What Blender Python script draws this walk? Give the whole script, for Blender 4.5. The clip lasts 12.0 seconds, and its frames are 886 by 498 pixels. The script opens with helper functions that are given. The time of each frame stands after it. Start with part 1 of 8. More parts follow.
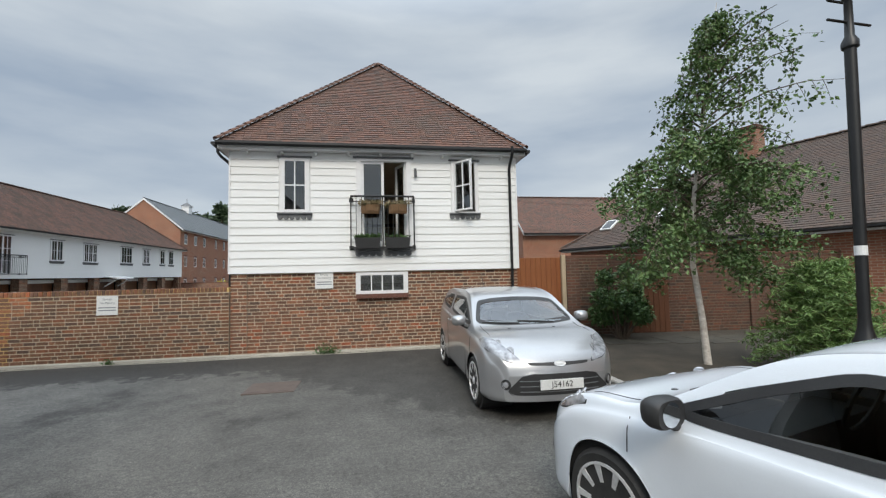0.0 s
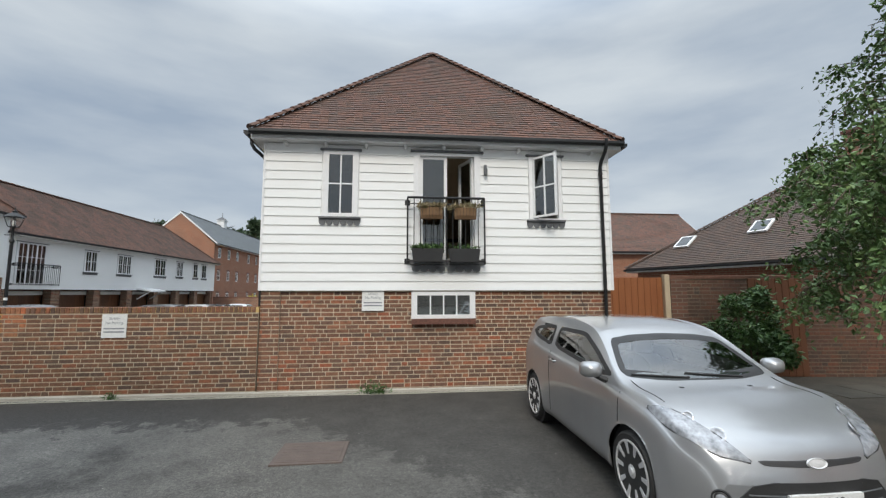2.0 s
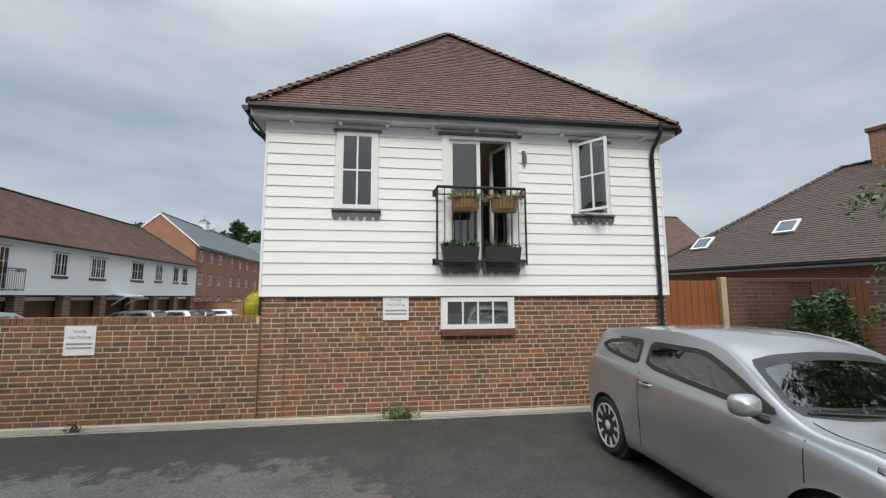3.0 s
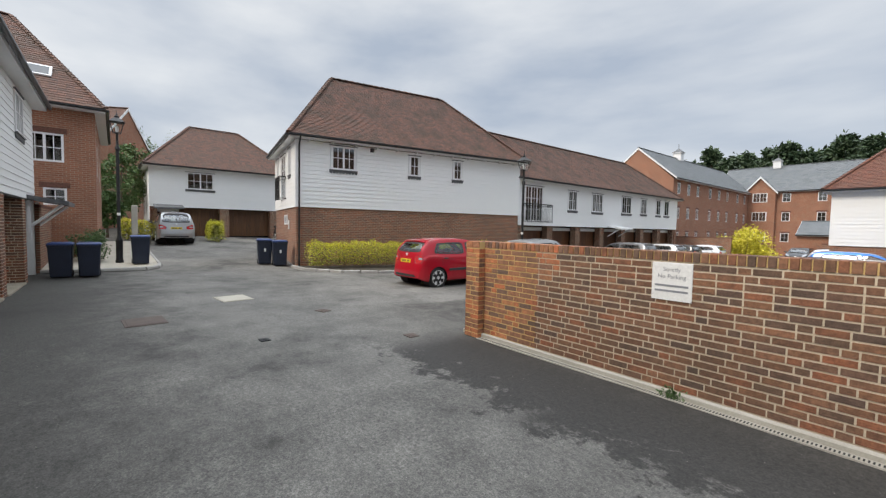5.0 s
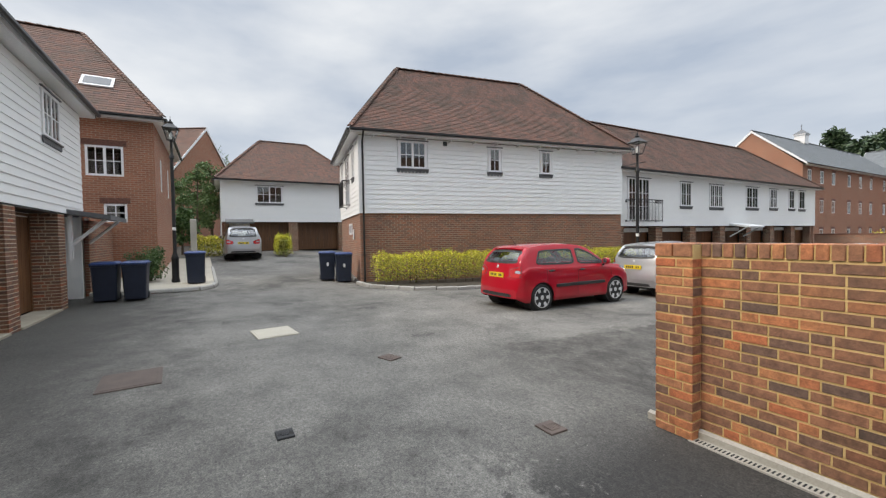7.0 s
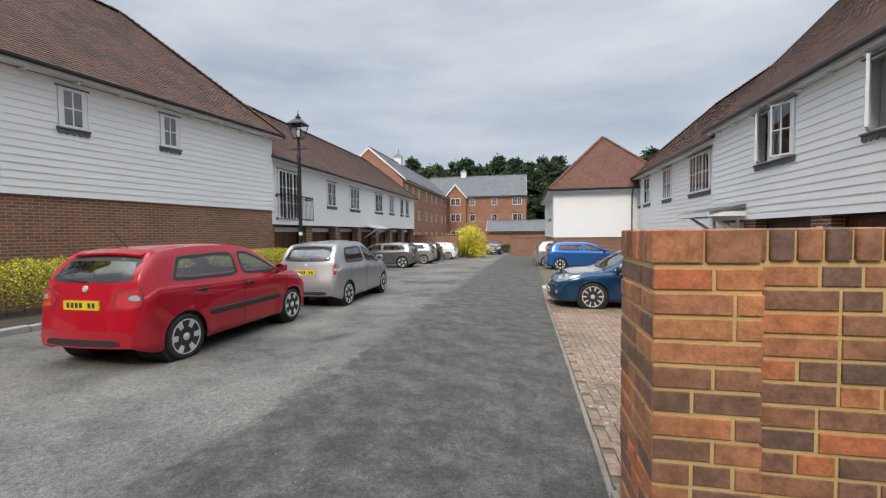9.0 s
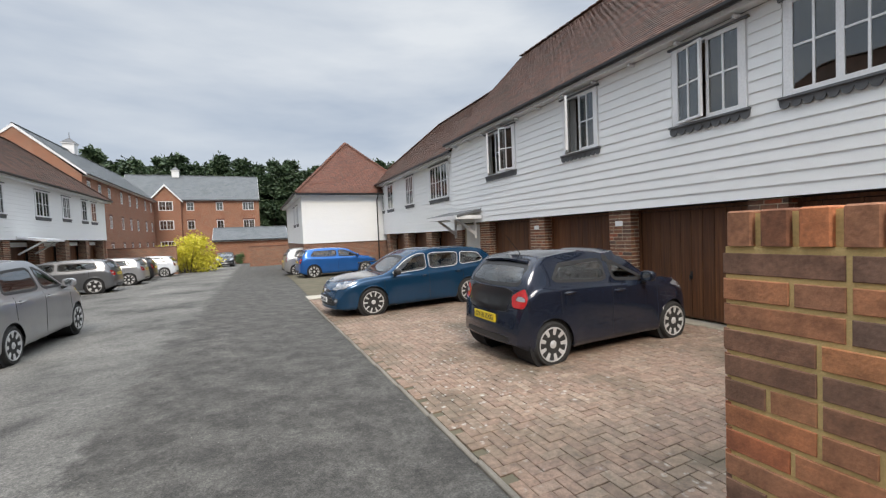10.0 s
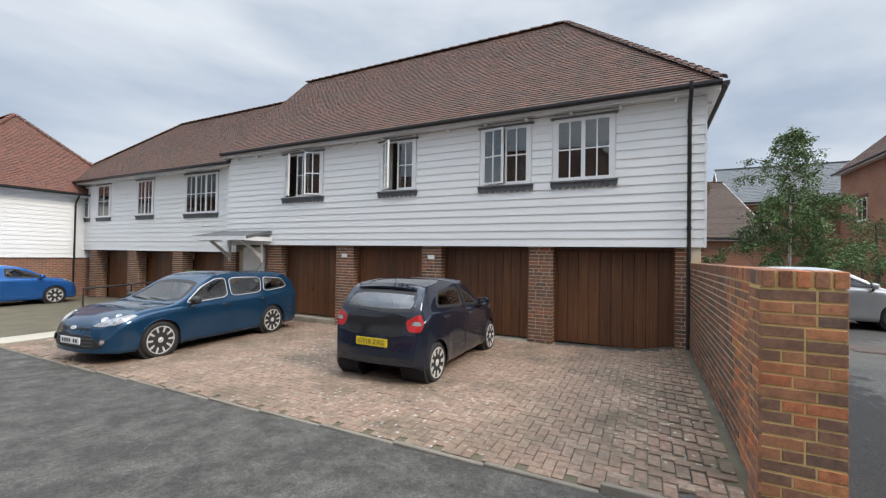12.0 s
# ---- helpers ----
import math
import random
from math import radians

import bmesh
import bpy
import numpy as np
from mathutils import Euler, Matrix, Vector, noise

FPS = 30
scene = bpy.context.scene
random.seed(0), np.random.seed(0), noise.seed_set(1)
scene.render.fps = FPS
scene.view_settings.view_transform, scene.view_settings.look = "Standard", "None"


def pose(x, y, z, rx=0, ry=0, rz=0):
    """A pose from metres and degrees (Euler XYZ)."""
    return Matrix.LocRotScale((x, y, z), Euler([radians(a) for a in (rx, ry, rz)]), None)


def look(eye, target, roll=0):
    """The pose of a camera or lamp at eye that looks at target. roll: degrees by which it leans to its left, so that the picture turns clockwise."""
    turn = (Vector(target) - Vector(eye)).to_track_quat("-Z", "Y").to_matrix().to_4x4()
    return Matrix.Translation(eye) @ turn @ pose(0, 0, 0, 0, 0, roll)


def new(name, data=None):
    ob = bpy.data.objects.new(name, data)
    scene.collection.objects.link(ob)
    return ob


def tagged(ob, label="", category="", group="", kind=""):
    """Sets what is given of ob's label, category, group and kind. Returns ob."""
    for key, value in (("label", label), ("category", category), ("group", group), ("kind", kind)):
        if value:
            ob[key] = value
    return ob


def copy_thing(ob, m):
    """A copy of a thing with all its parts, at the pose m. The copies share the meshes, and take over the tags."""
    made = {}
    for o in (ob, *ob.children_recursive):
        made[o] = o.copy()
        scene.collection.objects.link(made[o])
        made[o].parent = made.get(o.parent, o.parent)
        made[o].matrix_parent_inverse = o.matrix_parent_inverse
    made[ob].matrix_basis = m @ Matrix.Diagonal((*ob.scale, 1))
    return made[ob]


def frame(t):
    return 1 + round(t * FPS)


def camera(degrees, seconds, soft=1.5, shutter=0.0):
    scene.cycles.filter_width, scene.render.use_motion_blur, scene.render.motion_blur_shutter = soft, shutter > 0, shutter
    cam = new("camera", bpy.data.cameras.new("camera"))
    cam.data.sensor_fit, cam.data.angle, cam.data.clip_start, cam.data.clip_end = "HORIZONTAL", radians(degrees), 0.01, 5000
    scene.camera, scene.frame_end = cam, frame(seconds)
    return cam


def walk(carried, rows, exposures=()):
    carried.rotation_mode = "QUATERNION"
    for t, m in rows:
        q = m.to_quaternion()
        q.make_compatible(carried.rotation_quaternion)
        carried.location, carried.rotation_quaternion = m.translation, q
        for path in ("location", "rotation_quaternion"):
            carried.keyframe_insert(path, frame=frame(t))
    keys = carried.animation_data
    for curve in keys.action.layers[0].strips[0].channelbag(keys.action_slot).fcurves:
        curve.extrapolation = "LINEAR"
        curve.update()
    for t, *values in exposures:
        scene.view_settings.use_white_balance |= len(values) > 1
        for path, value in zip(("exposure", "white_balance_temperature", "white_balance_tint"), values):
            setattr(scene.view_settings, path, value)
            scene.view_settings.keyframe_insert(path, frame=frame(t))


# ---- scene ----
from mathutils.bvhtree import BVHTree

# ---------------- camera and walk ----------------
cam = camera(94.8, 12.0, soft=1.3)
PATH = [
    (0, (3.18, -9.597, 1.73), (3.503, -7.627, 1.85), -1.3),
    (0.5, (3.082, -9.234, 1.725), (3.291, -7.255, 1.925), 1.8),
    (1, (2.941, -8.791, 1.73), (3.099, -6.807, 1.925), 1.6),
    (1.5, (2.745, -8.243, 1.747), (2.879, -6.257, 1.944), 0.6),
    (2, (2.543, -7.629, 1.783), (2.738, -5.65, 1.995), -0.1),
    (2.5, (2.293, -7.001, 1.812), (2.573, -5.035, 2.046), -0.3),
    (2.7, (2.141, -6.775, 1.814), (2.457, -4.816, 2.063), -0.3),
    (4.3, (0.354, -5.055, 1.788), (-0.482, -3.238, 1.753), 0.6),
    (4.5, (0.099, -4.881, 1.785), (-0.973, -3.193, 1.735), 1.0),
    (5, (-0.571, -4.58, 1.741), (-2.125, -3.326, 1.637), 1.1),
    (5.5, (-1.287, -4.341, 1.702), (-3.116, -3.545, 1.563), 0.7),
    (6, (-2.044, -4.02, 1.661), (-3.993, -3.588, 1.537), -0.1),
    (6.5, (-2.735, -3.712, 1.627), (-4.663, -3.19, 1.529), -0.7),
    (7, (-3.4, -3.318, 1.623), (-5.142, -2.338, 1.561), -0.9),
    (7.2, (-3.661, -3.137, 1.623), (-5.305, -1.999, 1.558), -0.8),
    (8.8, (-5.635, -1.669, 1.535), (-6.238, 0.237, 1.469), -0.7),
    (9, (-5.854, -1.469, 1.531), (-6.254, 0.49, 1.455), -0.6),
    (9.5, (-6.306, -0.941, 1.52), (-6.114, 1.048, 1.445), -1.5),
    (10, (-6.728, -0.454, 1.509), (-5.89, 1.36, 1.431), -2.4),
    (10.5, (-7.17, -0.036, 1.502), (-5.893, 1.502, 1.436), -1.4),
    (11, (-7.643, 0.313, 1.534), (-6.07, 1.548, 1.515), -0.0),
    (11.5, (-8.126, 0.623, 1.57), (-6.409, 1.648, 1.589), 0.8),
    (12, (-8.646, 0.921, 1.59), (-6.857, 1.816, 1.623), 1.0),
]

walk(cam, [(t, look(eye, target, roll)) for t, eye, target, roll in PATH],
     exposures=[(0.0, 0.0, 6800, 9), (2.7, 0.0, 6850, 9), (4.5, 0.14, 7100, 12), (5.5, 0.34, 7200, 13), (6.5, 0.36, 7250, 13), (9.0, 0.18, 7100, 13), (10.5, 0.28, 7050, 12), (12.0, 0.31, 6900, 12)])

# ---------------- world and sun ----------------
world = bpy.data.worlds.new("sky")
scene.world = world
world.use_nodes = True
wn, wl = world.node_tree.nodes, world.node_tree.links
wn.clear()
SUN_EL, SUN_AZ = 42.0, 188.0          # degrees above the horizon, and clockwise from +y
w_sky = wn.new("ShaderNodeTexSky")
w_sky.sky_type = "NISHITA"
w_sky.sun_disc = False
w_sky.sun_elevation, w_sky.sun_rotation = radians(SUN_EL), radians(SUN_AZ)
w_sky.dust_density = 2.0
w_co = wn.new("ShaderNodeTexCoord")
w_map = wn.new("ShaderNodeMapping")
w_map.inputs["Scale"].default_value = (0.9, 1.6, 4.2)
w_map.inputs["Rotation"].default_value = (0.15, 0.1, 0.6)
w_n1 = wn.new("ShaderNodeTexNoise")
w_n1.inputs["Scale"].default_value, w_n1.inputs["Detail"].default_value, w_n1.inputs["Roughness"].default_value = 1.5, 6.0, 0.5
w_r1 = wn.new("ShaderNodeValToRGB")
w_r1.color_ramp.elements[0].position, w_r1.color_ramp.elements[0].color = 0.34, (4.2, 5.25, 6.8, 1)
w_r1.color_ramp.elements[1].position, w_r1.color_ramp.elements[1].color = 0.66, (7.6, 8.5, 9.5, 1)
w_mix = wn.new("ShaderNodeMix")
w_mix.data_type = "RGBA"
w_mix.inputs[0].default_value = 0.9   # nearly closed cloud cover
w_bg = wn.new("ShaderNodeBackground")
w_bg.inputs["Strength"].default_value = 0.086
w_out = wn.new("ShaderNodeOutputWorld")
wl.new(w_co.outputs["Generated"], w_map.inputs["Vector"])
wl.new(w_map.outputs["Vector"], w_n1.inputs["Vector"])
wl.new(w_n1.outputs["Fac"], w_r1.inputs["Fac"])
wl.new(w_sky.outputs["Color"], w_mix.inputs[6])
wl.new(w_r1.outputs["Color"], w_mix.inputs[7])
# an overcast sky grows brighter towards the zenith
w_sep = wn.new("ShaderNodeSeparateXYZ")
w_zen = wn.new("ShaderNodeMapRange")
w_zen.interpolation_type = "SMOOTHSTEP"
w_zen.inputs[1].default_value, w_zen.inputs[2].default_value, w_zen.inputs[3].default_value, w_zen.inputs[4].default_value = 0.5, 1.0, 1.0, 4.6
w_mul = wn.new("ShaderNodeVectorMath")
w_mul.operation = "SCALE"
wl.new(w_co.outputs["Generated"], w_sep.inputs[0])
wl.new(w_sep.outputs["Z"], w_zen.inputs[0])
wl.new(w_mix.outputs[2], w_mul.inputs[0])
wl.new(w_zen.outputs[0], w_mul.inputs["Scale"])
wl.new(w_mul.outputs[0], w_bg.inputs["Color"])
wl.new(w_bg.outputs["Background"], w_out.inputs["Surface"])

sun_data = bpy.data.lights.new("sun", "SUN")
sun_data.energy, sun_data.angle, sun_data.color = 1.9, radians(18), (1.0, 0.95, 0.88)
sun = new("sun", sun_data)
_d = Vector((math.sin(radians(SUN_AZ)) * math.cos(radians(SUN_EL)), math.cos(radians(SUN_AZ)) * math.cos(radians(SUN_EL)), math.sin(radians(SUN_EL))))
sun.matrix_world = look(_d * 40, (0, 0, 0))

# ---------------- materials ----------------
def nd(nt, kind, **inputs):
    n = nt.nodes.new(kind)
    for k, v in inputs.items():
        n.inputs[k].default_value = v
    return n


def blank(name):
    m = bpy.data.materials.new(name)
    m.use_nodes = True
    nt = m.node_tree
    return m, nt, nt.nodes["Principled BSDF"]


def ramp(nt, src, stops):
    r = nt.nodes.new("ShaderNodeValToRGB")
    while len(r.color_ramp.elements) < len(stops):
        r.color_ramp.elements.new(0.5)
    for e, (p, c) in zip(r.color_ramp.elements, stops):
        e.position, e.color = p, (*c, 1)
    nt.links.new(src, r.inputs["Fac"])
    return r.outputs["Color"]


def mixc(nt, fac, a, b, mode="MIX"):
    m = nt.nodes.new("ShaderNodeMix")
    m.data_type, m.blend_type = "RGBA", mode
    for sock, v in ((m.inputs[0], fac), (m.inputs[6], a), (m.inputs[7], b)):
        if isinstance(v, (int, float)):
            sock.default_value = v
        elif isinstance(v, tuple):
            sock.default_value = (*v, 1)
        else:
            nt.links.new(v, sock)
    return m.outputs[2]


def noise_fac(nt, scale, detail=4.0, rough=0.55, vec=None, stretch=None):
    n = nd(nt, "ShaderNodeTexNoise", Scale=scale, Detail=detail, Roughness=rough)
    if vec is None:
        vec = nt.nodes.new("ShaderNodeNewGeometry").outputs["Position"]
    if stretch:
        mp = nt.nodes.new("ShaderNodeMapping")
        mp.inputs["Scale"].default_value = stretch
        nt.links.new(vec, mp.inputs["Vector"])
        vec = mp.outputs["Vector"]
    nt.links.new(vec, n.inputs["Vector"])
    return n.outputs["Fac"]


def bump(nt, bsdf, src, strength, dist=0.01):
    b = nd(nt, "ShaderNodeBump", Strength=strength, Distance=dist)
    nt.links.new(src, b.inputs["Height"])
    nt.links.new(b.outputs["Normal"], bsdf.inputs["Normal"])


def simple(name, a, b, rough=0.6, scale=3.0, fine=60.0, bmp=0.15, metal=0.0, coat=0.0, spec=0.5, stretch=None):
    """Two tones by a broad noise, with fine relief."""
    m, nt, p = blank(name)
    f = noise_fac(nt, scale, stretch=stretch)
    col = ramp(nt, f, [(0.3, a), (0.7, b)])
    g = noise_fac(nt, fine, 3.0)
    nt.links.new(mixc(nt, 0.25, col, ramp(nt, g, [(0.3, tuple(x * 0.7 for x in a)), (0.7, tuple(min(1, x * 1.2) for x in b))])), p.inputs["Base Color"])
    p.inputs["Roughness"].default_value, p.inputs["Metallic"].default_value = rough, metal
    p.inputs["Coat Weight"].default_value, p.inputs["Specular IOR Level"].default_value = coat, spec
    if bmp:
        bump(nt, p, g, bmp, 0.004)
    return m


def pieces(name, stops, rough=0.85, dirt=(0.10, 0.09, 0.07), island=False, dirt_amt=0.35, bmp=0.5, fine=90.0):
    """A tone for each piece, by its object or by its island, with fine grain and patchy dirt."""
    m, nt, p = blank(name)
    if island:
        r = nt.nodes.new("ShaderNodeNewGeometry").outputs["Random Per Island"]
    else:
        r = nt.nodes.new("ShaderNodeObjectInfo").outputs["Random"]
    col = ramp(nt, r, stops)
    g = noise_fac(nt, fine, 4.0)
    col = mixc(nt, 0.55, col, mixc(nt, g, (0.25, 0.24, 0.23), (0.95, 0.93, 0.9)), "OVERLAY")
    blot = noise_fac(nt, 16.0, 5.0, 0.7)
    col = mixc(nt, 0.6, col, ramp(nt, blot, [(0.36, (0.24, 0.23, 0.22)), (0.62, (0.70, 0.68, 0.64))]), "OVERLAY")
    big = noise_fac(nt, 1.3, 5.0)
    fac = nt.nodes.new("ShaderNodeMapRange")
    fac.inputs[1].default_value, fac.inputs[2].default_value, fac.inputs[4].default_value = 0.45, 0.75, dirt_amt
    nt.links.new(big, fac.inputs[0])
    nt.links.new(mixc(nt, fac.outputs[0], col, dirt), p.inputs["Base Color"])
    p.inputs["Roughness"].default_value = rough
    bump(nt, p, g, bmp, 0.004)
    return m


BRICK = [(0.0, (0.31, 0.09, 0.045)), (0.12, (0.24, 0.105, 0.06)), (0.3, (0.145, 0.075, 0.05)), (0.5, (0.19, 0.09, 0.055)), (0.68, (0.105, 0.065, 0.05)),
         (0.84, (0.25, 0.115, 0.068)), (1.0, (0.085, 0.06, 0.052))]
BRICK_NEW = [(0.0, (0.42, 0.13, 0.06)), (0.2, (0.47, 0.20, 0.09)), (0.35, (0.24, 0.12, 0.075)), (0.5, (0.40, 0.17, 0.085)), (0.62, (0.13, 0.085, 0.068)), (0.75, (0.30, 0.14, 0.08)), (0.86, (0.17, 0.10, 0.075)), (1.0, (0.46, 0.19, 0.09))]
m_brick = pieces("brick_red", BRICK)
m_brick_i = pieces("brick_red_joined", BRICK, island=True)
m_brick_new = pieces("brick_orange", BRICK_NEW, dirt=(0.10, 0.065, 0.045), dirt_amt=0.55)
m_brick_new_i = pieces("brick_orange_joined", BRICK_NEW, dirt=(0.10, 0.065, 0.045), dirt_amt=0.55, island=True)
DAMP = [(0.0, (0.25, 0.095, 0.05)), (0.25, (0.15, 0.078, 0.048)), (0.5, (0.21, 0.105, 0.06)), (0.7, (0.10, 0.064, 0.05)), (0.85, (0.13, 0.078, 0.052)), (1.0, (0.25, 0.12, 0.07))]
m_brick_old = pieces("brick_weathered", DAMP, dirt=(0.06, 0.048, 0.034), dirt_amt=0.6)
m_brick_old_i = pieces("brick_weathered_joined", DAMP, dirt=(0.06, 0.048, 0.034), dirt_amt=0.6, island=True)
# weathered garden brick, with the shade of the trees put into its colour
GARDEN_SHADED = [(0.0, (0.15, 0.058, 0.034)), (0.3, (0.085, 0.042, 0.03)), (0.6, (0.12, 0.056, 0.036)), (0.8, (0.06, 0.038, 0.031)), (1.0, (0.14, 0.066, 0.042))]
m_brick_garden_shaded = pieces("brick_garden_shaded", GARDEN_SHADED, dirt=(0.03, 0.032, 0.02), dirt_amt=0.8)
m_brick_garden_shaded_i = pieces("brick_garden_shaded_joined", GARDEN_SHADED, dirt=(0.03, 0.032, 0.02), dirt_amt=0.8, island=True)
m_mortar = simple("mortar", (0.50, 0.42, 0.31), (0.64, 0.55, 0.42), 0.95, 2.0, 120, 0.4)
# garden wall mortar, darkened in colour for the tree shade
m_mortar_shaded = simple("mortar_shaded", (0.10, 0.08, 0.06), (0.22, 0.18, 0.13), 0.95, 2.0, 120, 0.4)
m_mortar_warm = simple("mortar_yellow", (0.56, 0.39, 0.16), (0.68, 0.49, 0.22), 0.95, 2.0, 120, 0.4)
TILE = [(0.0, (0.110, 0.060, 0.045)), (0.25, (0.142, 0.070, 0.050)), (0.5, (0.092, 0.055, 0.044)), (0.75, (0.125, 0.066, 0.050)), (1.0, (0.072, 0.049, 0.042))]
m_tile = pieces("clay_tile", TILE, rough=0.8, dirt=(0.07, 0.06, 0.045), dirt_amt=0.5)
m_tile_i = pieces("clay_tile_joined", TILE, rough=0.8, dirt=(0.07, 0.06, 0.045), dirt_amt=0.6, island=True)
m_tile_moss = pieces("mossy_clay_tile", TILE, rough=0.85, dirt=(0.042, 0.038, 0.028), dirt_amt=0.95, island=True)
TILE_RED = [(0.0, (0.130, 0.054, 0.038)), (0.4, (0.160, 0.066, 0.044)), (0.7, (0.105, 0.048, 0.037)), (1.0, (0.145, 0.072, 0.050))]
m_tile_red = pieces("clay_tile_red", TILE_RED, rough=0.8, dirt=(0.10, 0.06, 0.045), dirt_amt=0.4, island=True)
SLATE = [(0.0, (0.10, 0.115, 0.13)), (0.5, (0.125, 0.14, 0.155)), (1.0, (0.085, 0.10, 0.11))]
TILE_DARK = [(0.0, (0.078, 0.056, 0.046)), (0.4, (0.098, 0.066, 0.053)), (0.7, (0.066, 0.050, 0.044)), (1.0, (0.086, 0.062, 0.053))]
m_tile_dark = pieces("dark_concrete_tile", TILE_DARK, rough=0.85, dirt=(0.075, 0.068, 0.058), dirt_amt=0.5, island=True)
m_slate = pieces("slate", SLATE, rough=0.6, dirt=(0.12, 0.13, 0.12), dirt_amt=0.4, island=True)
PAVER = [(0.0, (0.235, 0.160, 0.120)), (0.3, (0.205, 0.142, 0.110)), (0.6, (0.255, 0.185, 0.140)), (0.8, (0.185, 0.135, 0.105)), (1.0, (0.275, 0.21, 0.16))]


def paver_mat(name, island):
    m = pieces(name, PAVER, dirt=(0.085, 0.07, 0.045), dirt_amt=0.9, island=island)
    nt = m.node_tree
    p = nt.nodes["Principled BSDF"]
    src = p.inputs["Base Color"].links[0].from_socket
    v = nd(nt, "ShaderNodeTexVoronoi", Scale=10.0)
    nt.links.new(nt.nodes.new("ShaderNodeNewGeometry").outputs["Position"], v.inputs["Vector"])
    spot = ramp(nt, v.outputs["Distance"], [(0.16, (1, 1, 1)), (0.30, (0, 0, 0))])
    patch = ramp(nt, noise_fac(nt, 0.55, 5.0), [(0.42, (0, 0, 0)), (0.60, (1, 1, 1))])
    grain = ramp(nt, noise_fac(nt, 26.0, 4.0), [(0.42, (0, 0, 0)), (0.6, (1, 1, 1))])
    fac = mixc(nt, 1.0, mixc(nt, 1.0, spot, patch, "MULTIPLY"), grain, "MULTIPLY")
    nt.links.new(mixc(nt, fac, src, (0.50, 0.48, 0.42)), p.inputs["Base Color"])
    return m


m_paver, m_paver_i = paver_mat("block_paver", False), paver_mat("block_paver_joined", True)
m_edging = simple("soiled_edging", (0.15, 0.13, 0.105), (0.24, 0.215, 0.175), 0.9, 2.5, 60, 0.4)
m_paver_bed = simple("paver_joint_sand", (0.085, 0.075, 0.045), (0.14, 0.12, 0.08), 0.95, 2, 120, 0.4)


def far_brick(name, c1, c2, mortar, scale=1.0):
    m, nt, p = blank(name)
    tc = nt.nodes.new("ShaderNodeTexCoord")
    b = nt.nodes.new("ShaderNodeTexBrick")
    b.inputs["Scale"].default_value = scale
    b.inputs["Brick Width"].default_value, b.inputs["Row Height"].default_value, b.inputs["Mortar Size"].default_value = 0.225, 0.075, 0.009
    b.inputs["Color1"].default_value, b.inputs["Color2"].default_value, b.inputs["Mortar"].default_value = (*c1, 1), (*c2, 1), (*mortar, 1)
    b.inputs["Bias"].default_value = 0.1
    nt.links.new(tc.outputs["UV"], b.inputs["Vector"])
    f = noise_fac(nt, 0.8, 6.0)
    col = mixc(nt, 0.5, b.outputs["Color"], mixc(nt, f, (0.2, 0.2, 0.2), (0.85, 0.82, 0.8)), "OVERLAY")
    nt.links.new(col, p.inputs["Base Color"])
    p.inputs["Roughness"].default_value = 0.9
    bump(nt, p, b.outputs["Fac"], -0.5, 0.006)
    return m


m_fbrick = far_brick("brick_far", (0.30, 0.115, 0.065), (0.17, 0.085, 0.06), (0.33, 0.26, 0.19))
# the garden wall's piers carry the same painted-in shade
m_fbrick_garden_shaded = far_brick("brick_garden_pier_shaded", (0.14, 0.058, 0.036), (0.085, 0.045, 0.032), (0.14, 0.11, 0.08))
m_fbrick2 = far_brick("brick_flats", (0.33, 0.13, 0.075), (0.25, 0.10, 0.06), (0.34, 0.25, 0.18))

m_white = simple("white_board_paint", (0.815, 0.83, 0.815), (0.85, 0.86, 0.845), 0.55, 0.8, 160, 0.015, stretch=(0.6, 0.6, 5))
m_trim = simple("white_trim", (0.76, 0.77, 0.77), (0.83, 0.83, 0.83), 0.4, 2, 40, 0.03)
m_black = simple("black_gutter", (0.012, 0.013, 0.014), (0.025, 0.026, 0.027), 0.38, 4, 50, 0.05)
m_lead = simple("lead_grey", (0.085, 0.09, 0.095), (0.14, 0.145, 0.15), 0.6, 6, 70, 0.1)
m_iron = simple("black_iron", (0.011, 0.012, 0.013), (0.022, 0.022, 0.022), 0.42, 6, 90, 0.15, metal=0.2)
m_concrete = simple("concrete", (0.33, 0.31, 0.26), (0.46, 0.43, 0.37), 0.9, 1.5, 70, 0.35)
m_kerb = simple("kerb_concrete", (0.27, 0.26, 0.24), (0.38, 0.37, 0.34), 0.9, 1.5, 80, 0.4)
m_soil = simple("soil", (0.030, 0.025, 0.017), (0.065, 0.052, 0.036), 0.95, 2.5, 40, 0.9)
m_cream = simple("cream_render", (0.42, 0.33, 0.22), (0.5, 0.4, 0.28), 0.9, 2, 60, 0.2)
m_slab = simple("pale_slab", (0.36, 0.33, 0.27), (0.47, 0.43, 0.35), 0.9, 1.2, 60, 0.3)
m_iron_cover = simple("rusty_cover", (0.085, 0.065, 0.055), (0.12, 0.09, 0.075), 0.85, 5, 60, 0.5)
m_sign = simple("sign_white", (0.74, 0.74, 0.72), (0.8, 0.8, 0.78), 0.4, 5, 40, 0.0)
m_print = simple("print_grey", (0.20, 0.21, 0.23), (0.26, 0.27, 0.29), 0.6, 5, 40, 0.0)
# near-black that puts the shade of hollows and undersides into the colour
m_dark = simple("shade_black", (0.012, 0.012, 0.013), (0.02, 0.02, 0.02), 0.9, 3, 30, 0.0)
m_curtain = simple("pale_curtain", (0.42, 0.42, 0.41), (0.55, 0.55, 0.53), 0.9, 3, 30, 0.2)
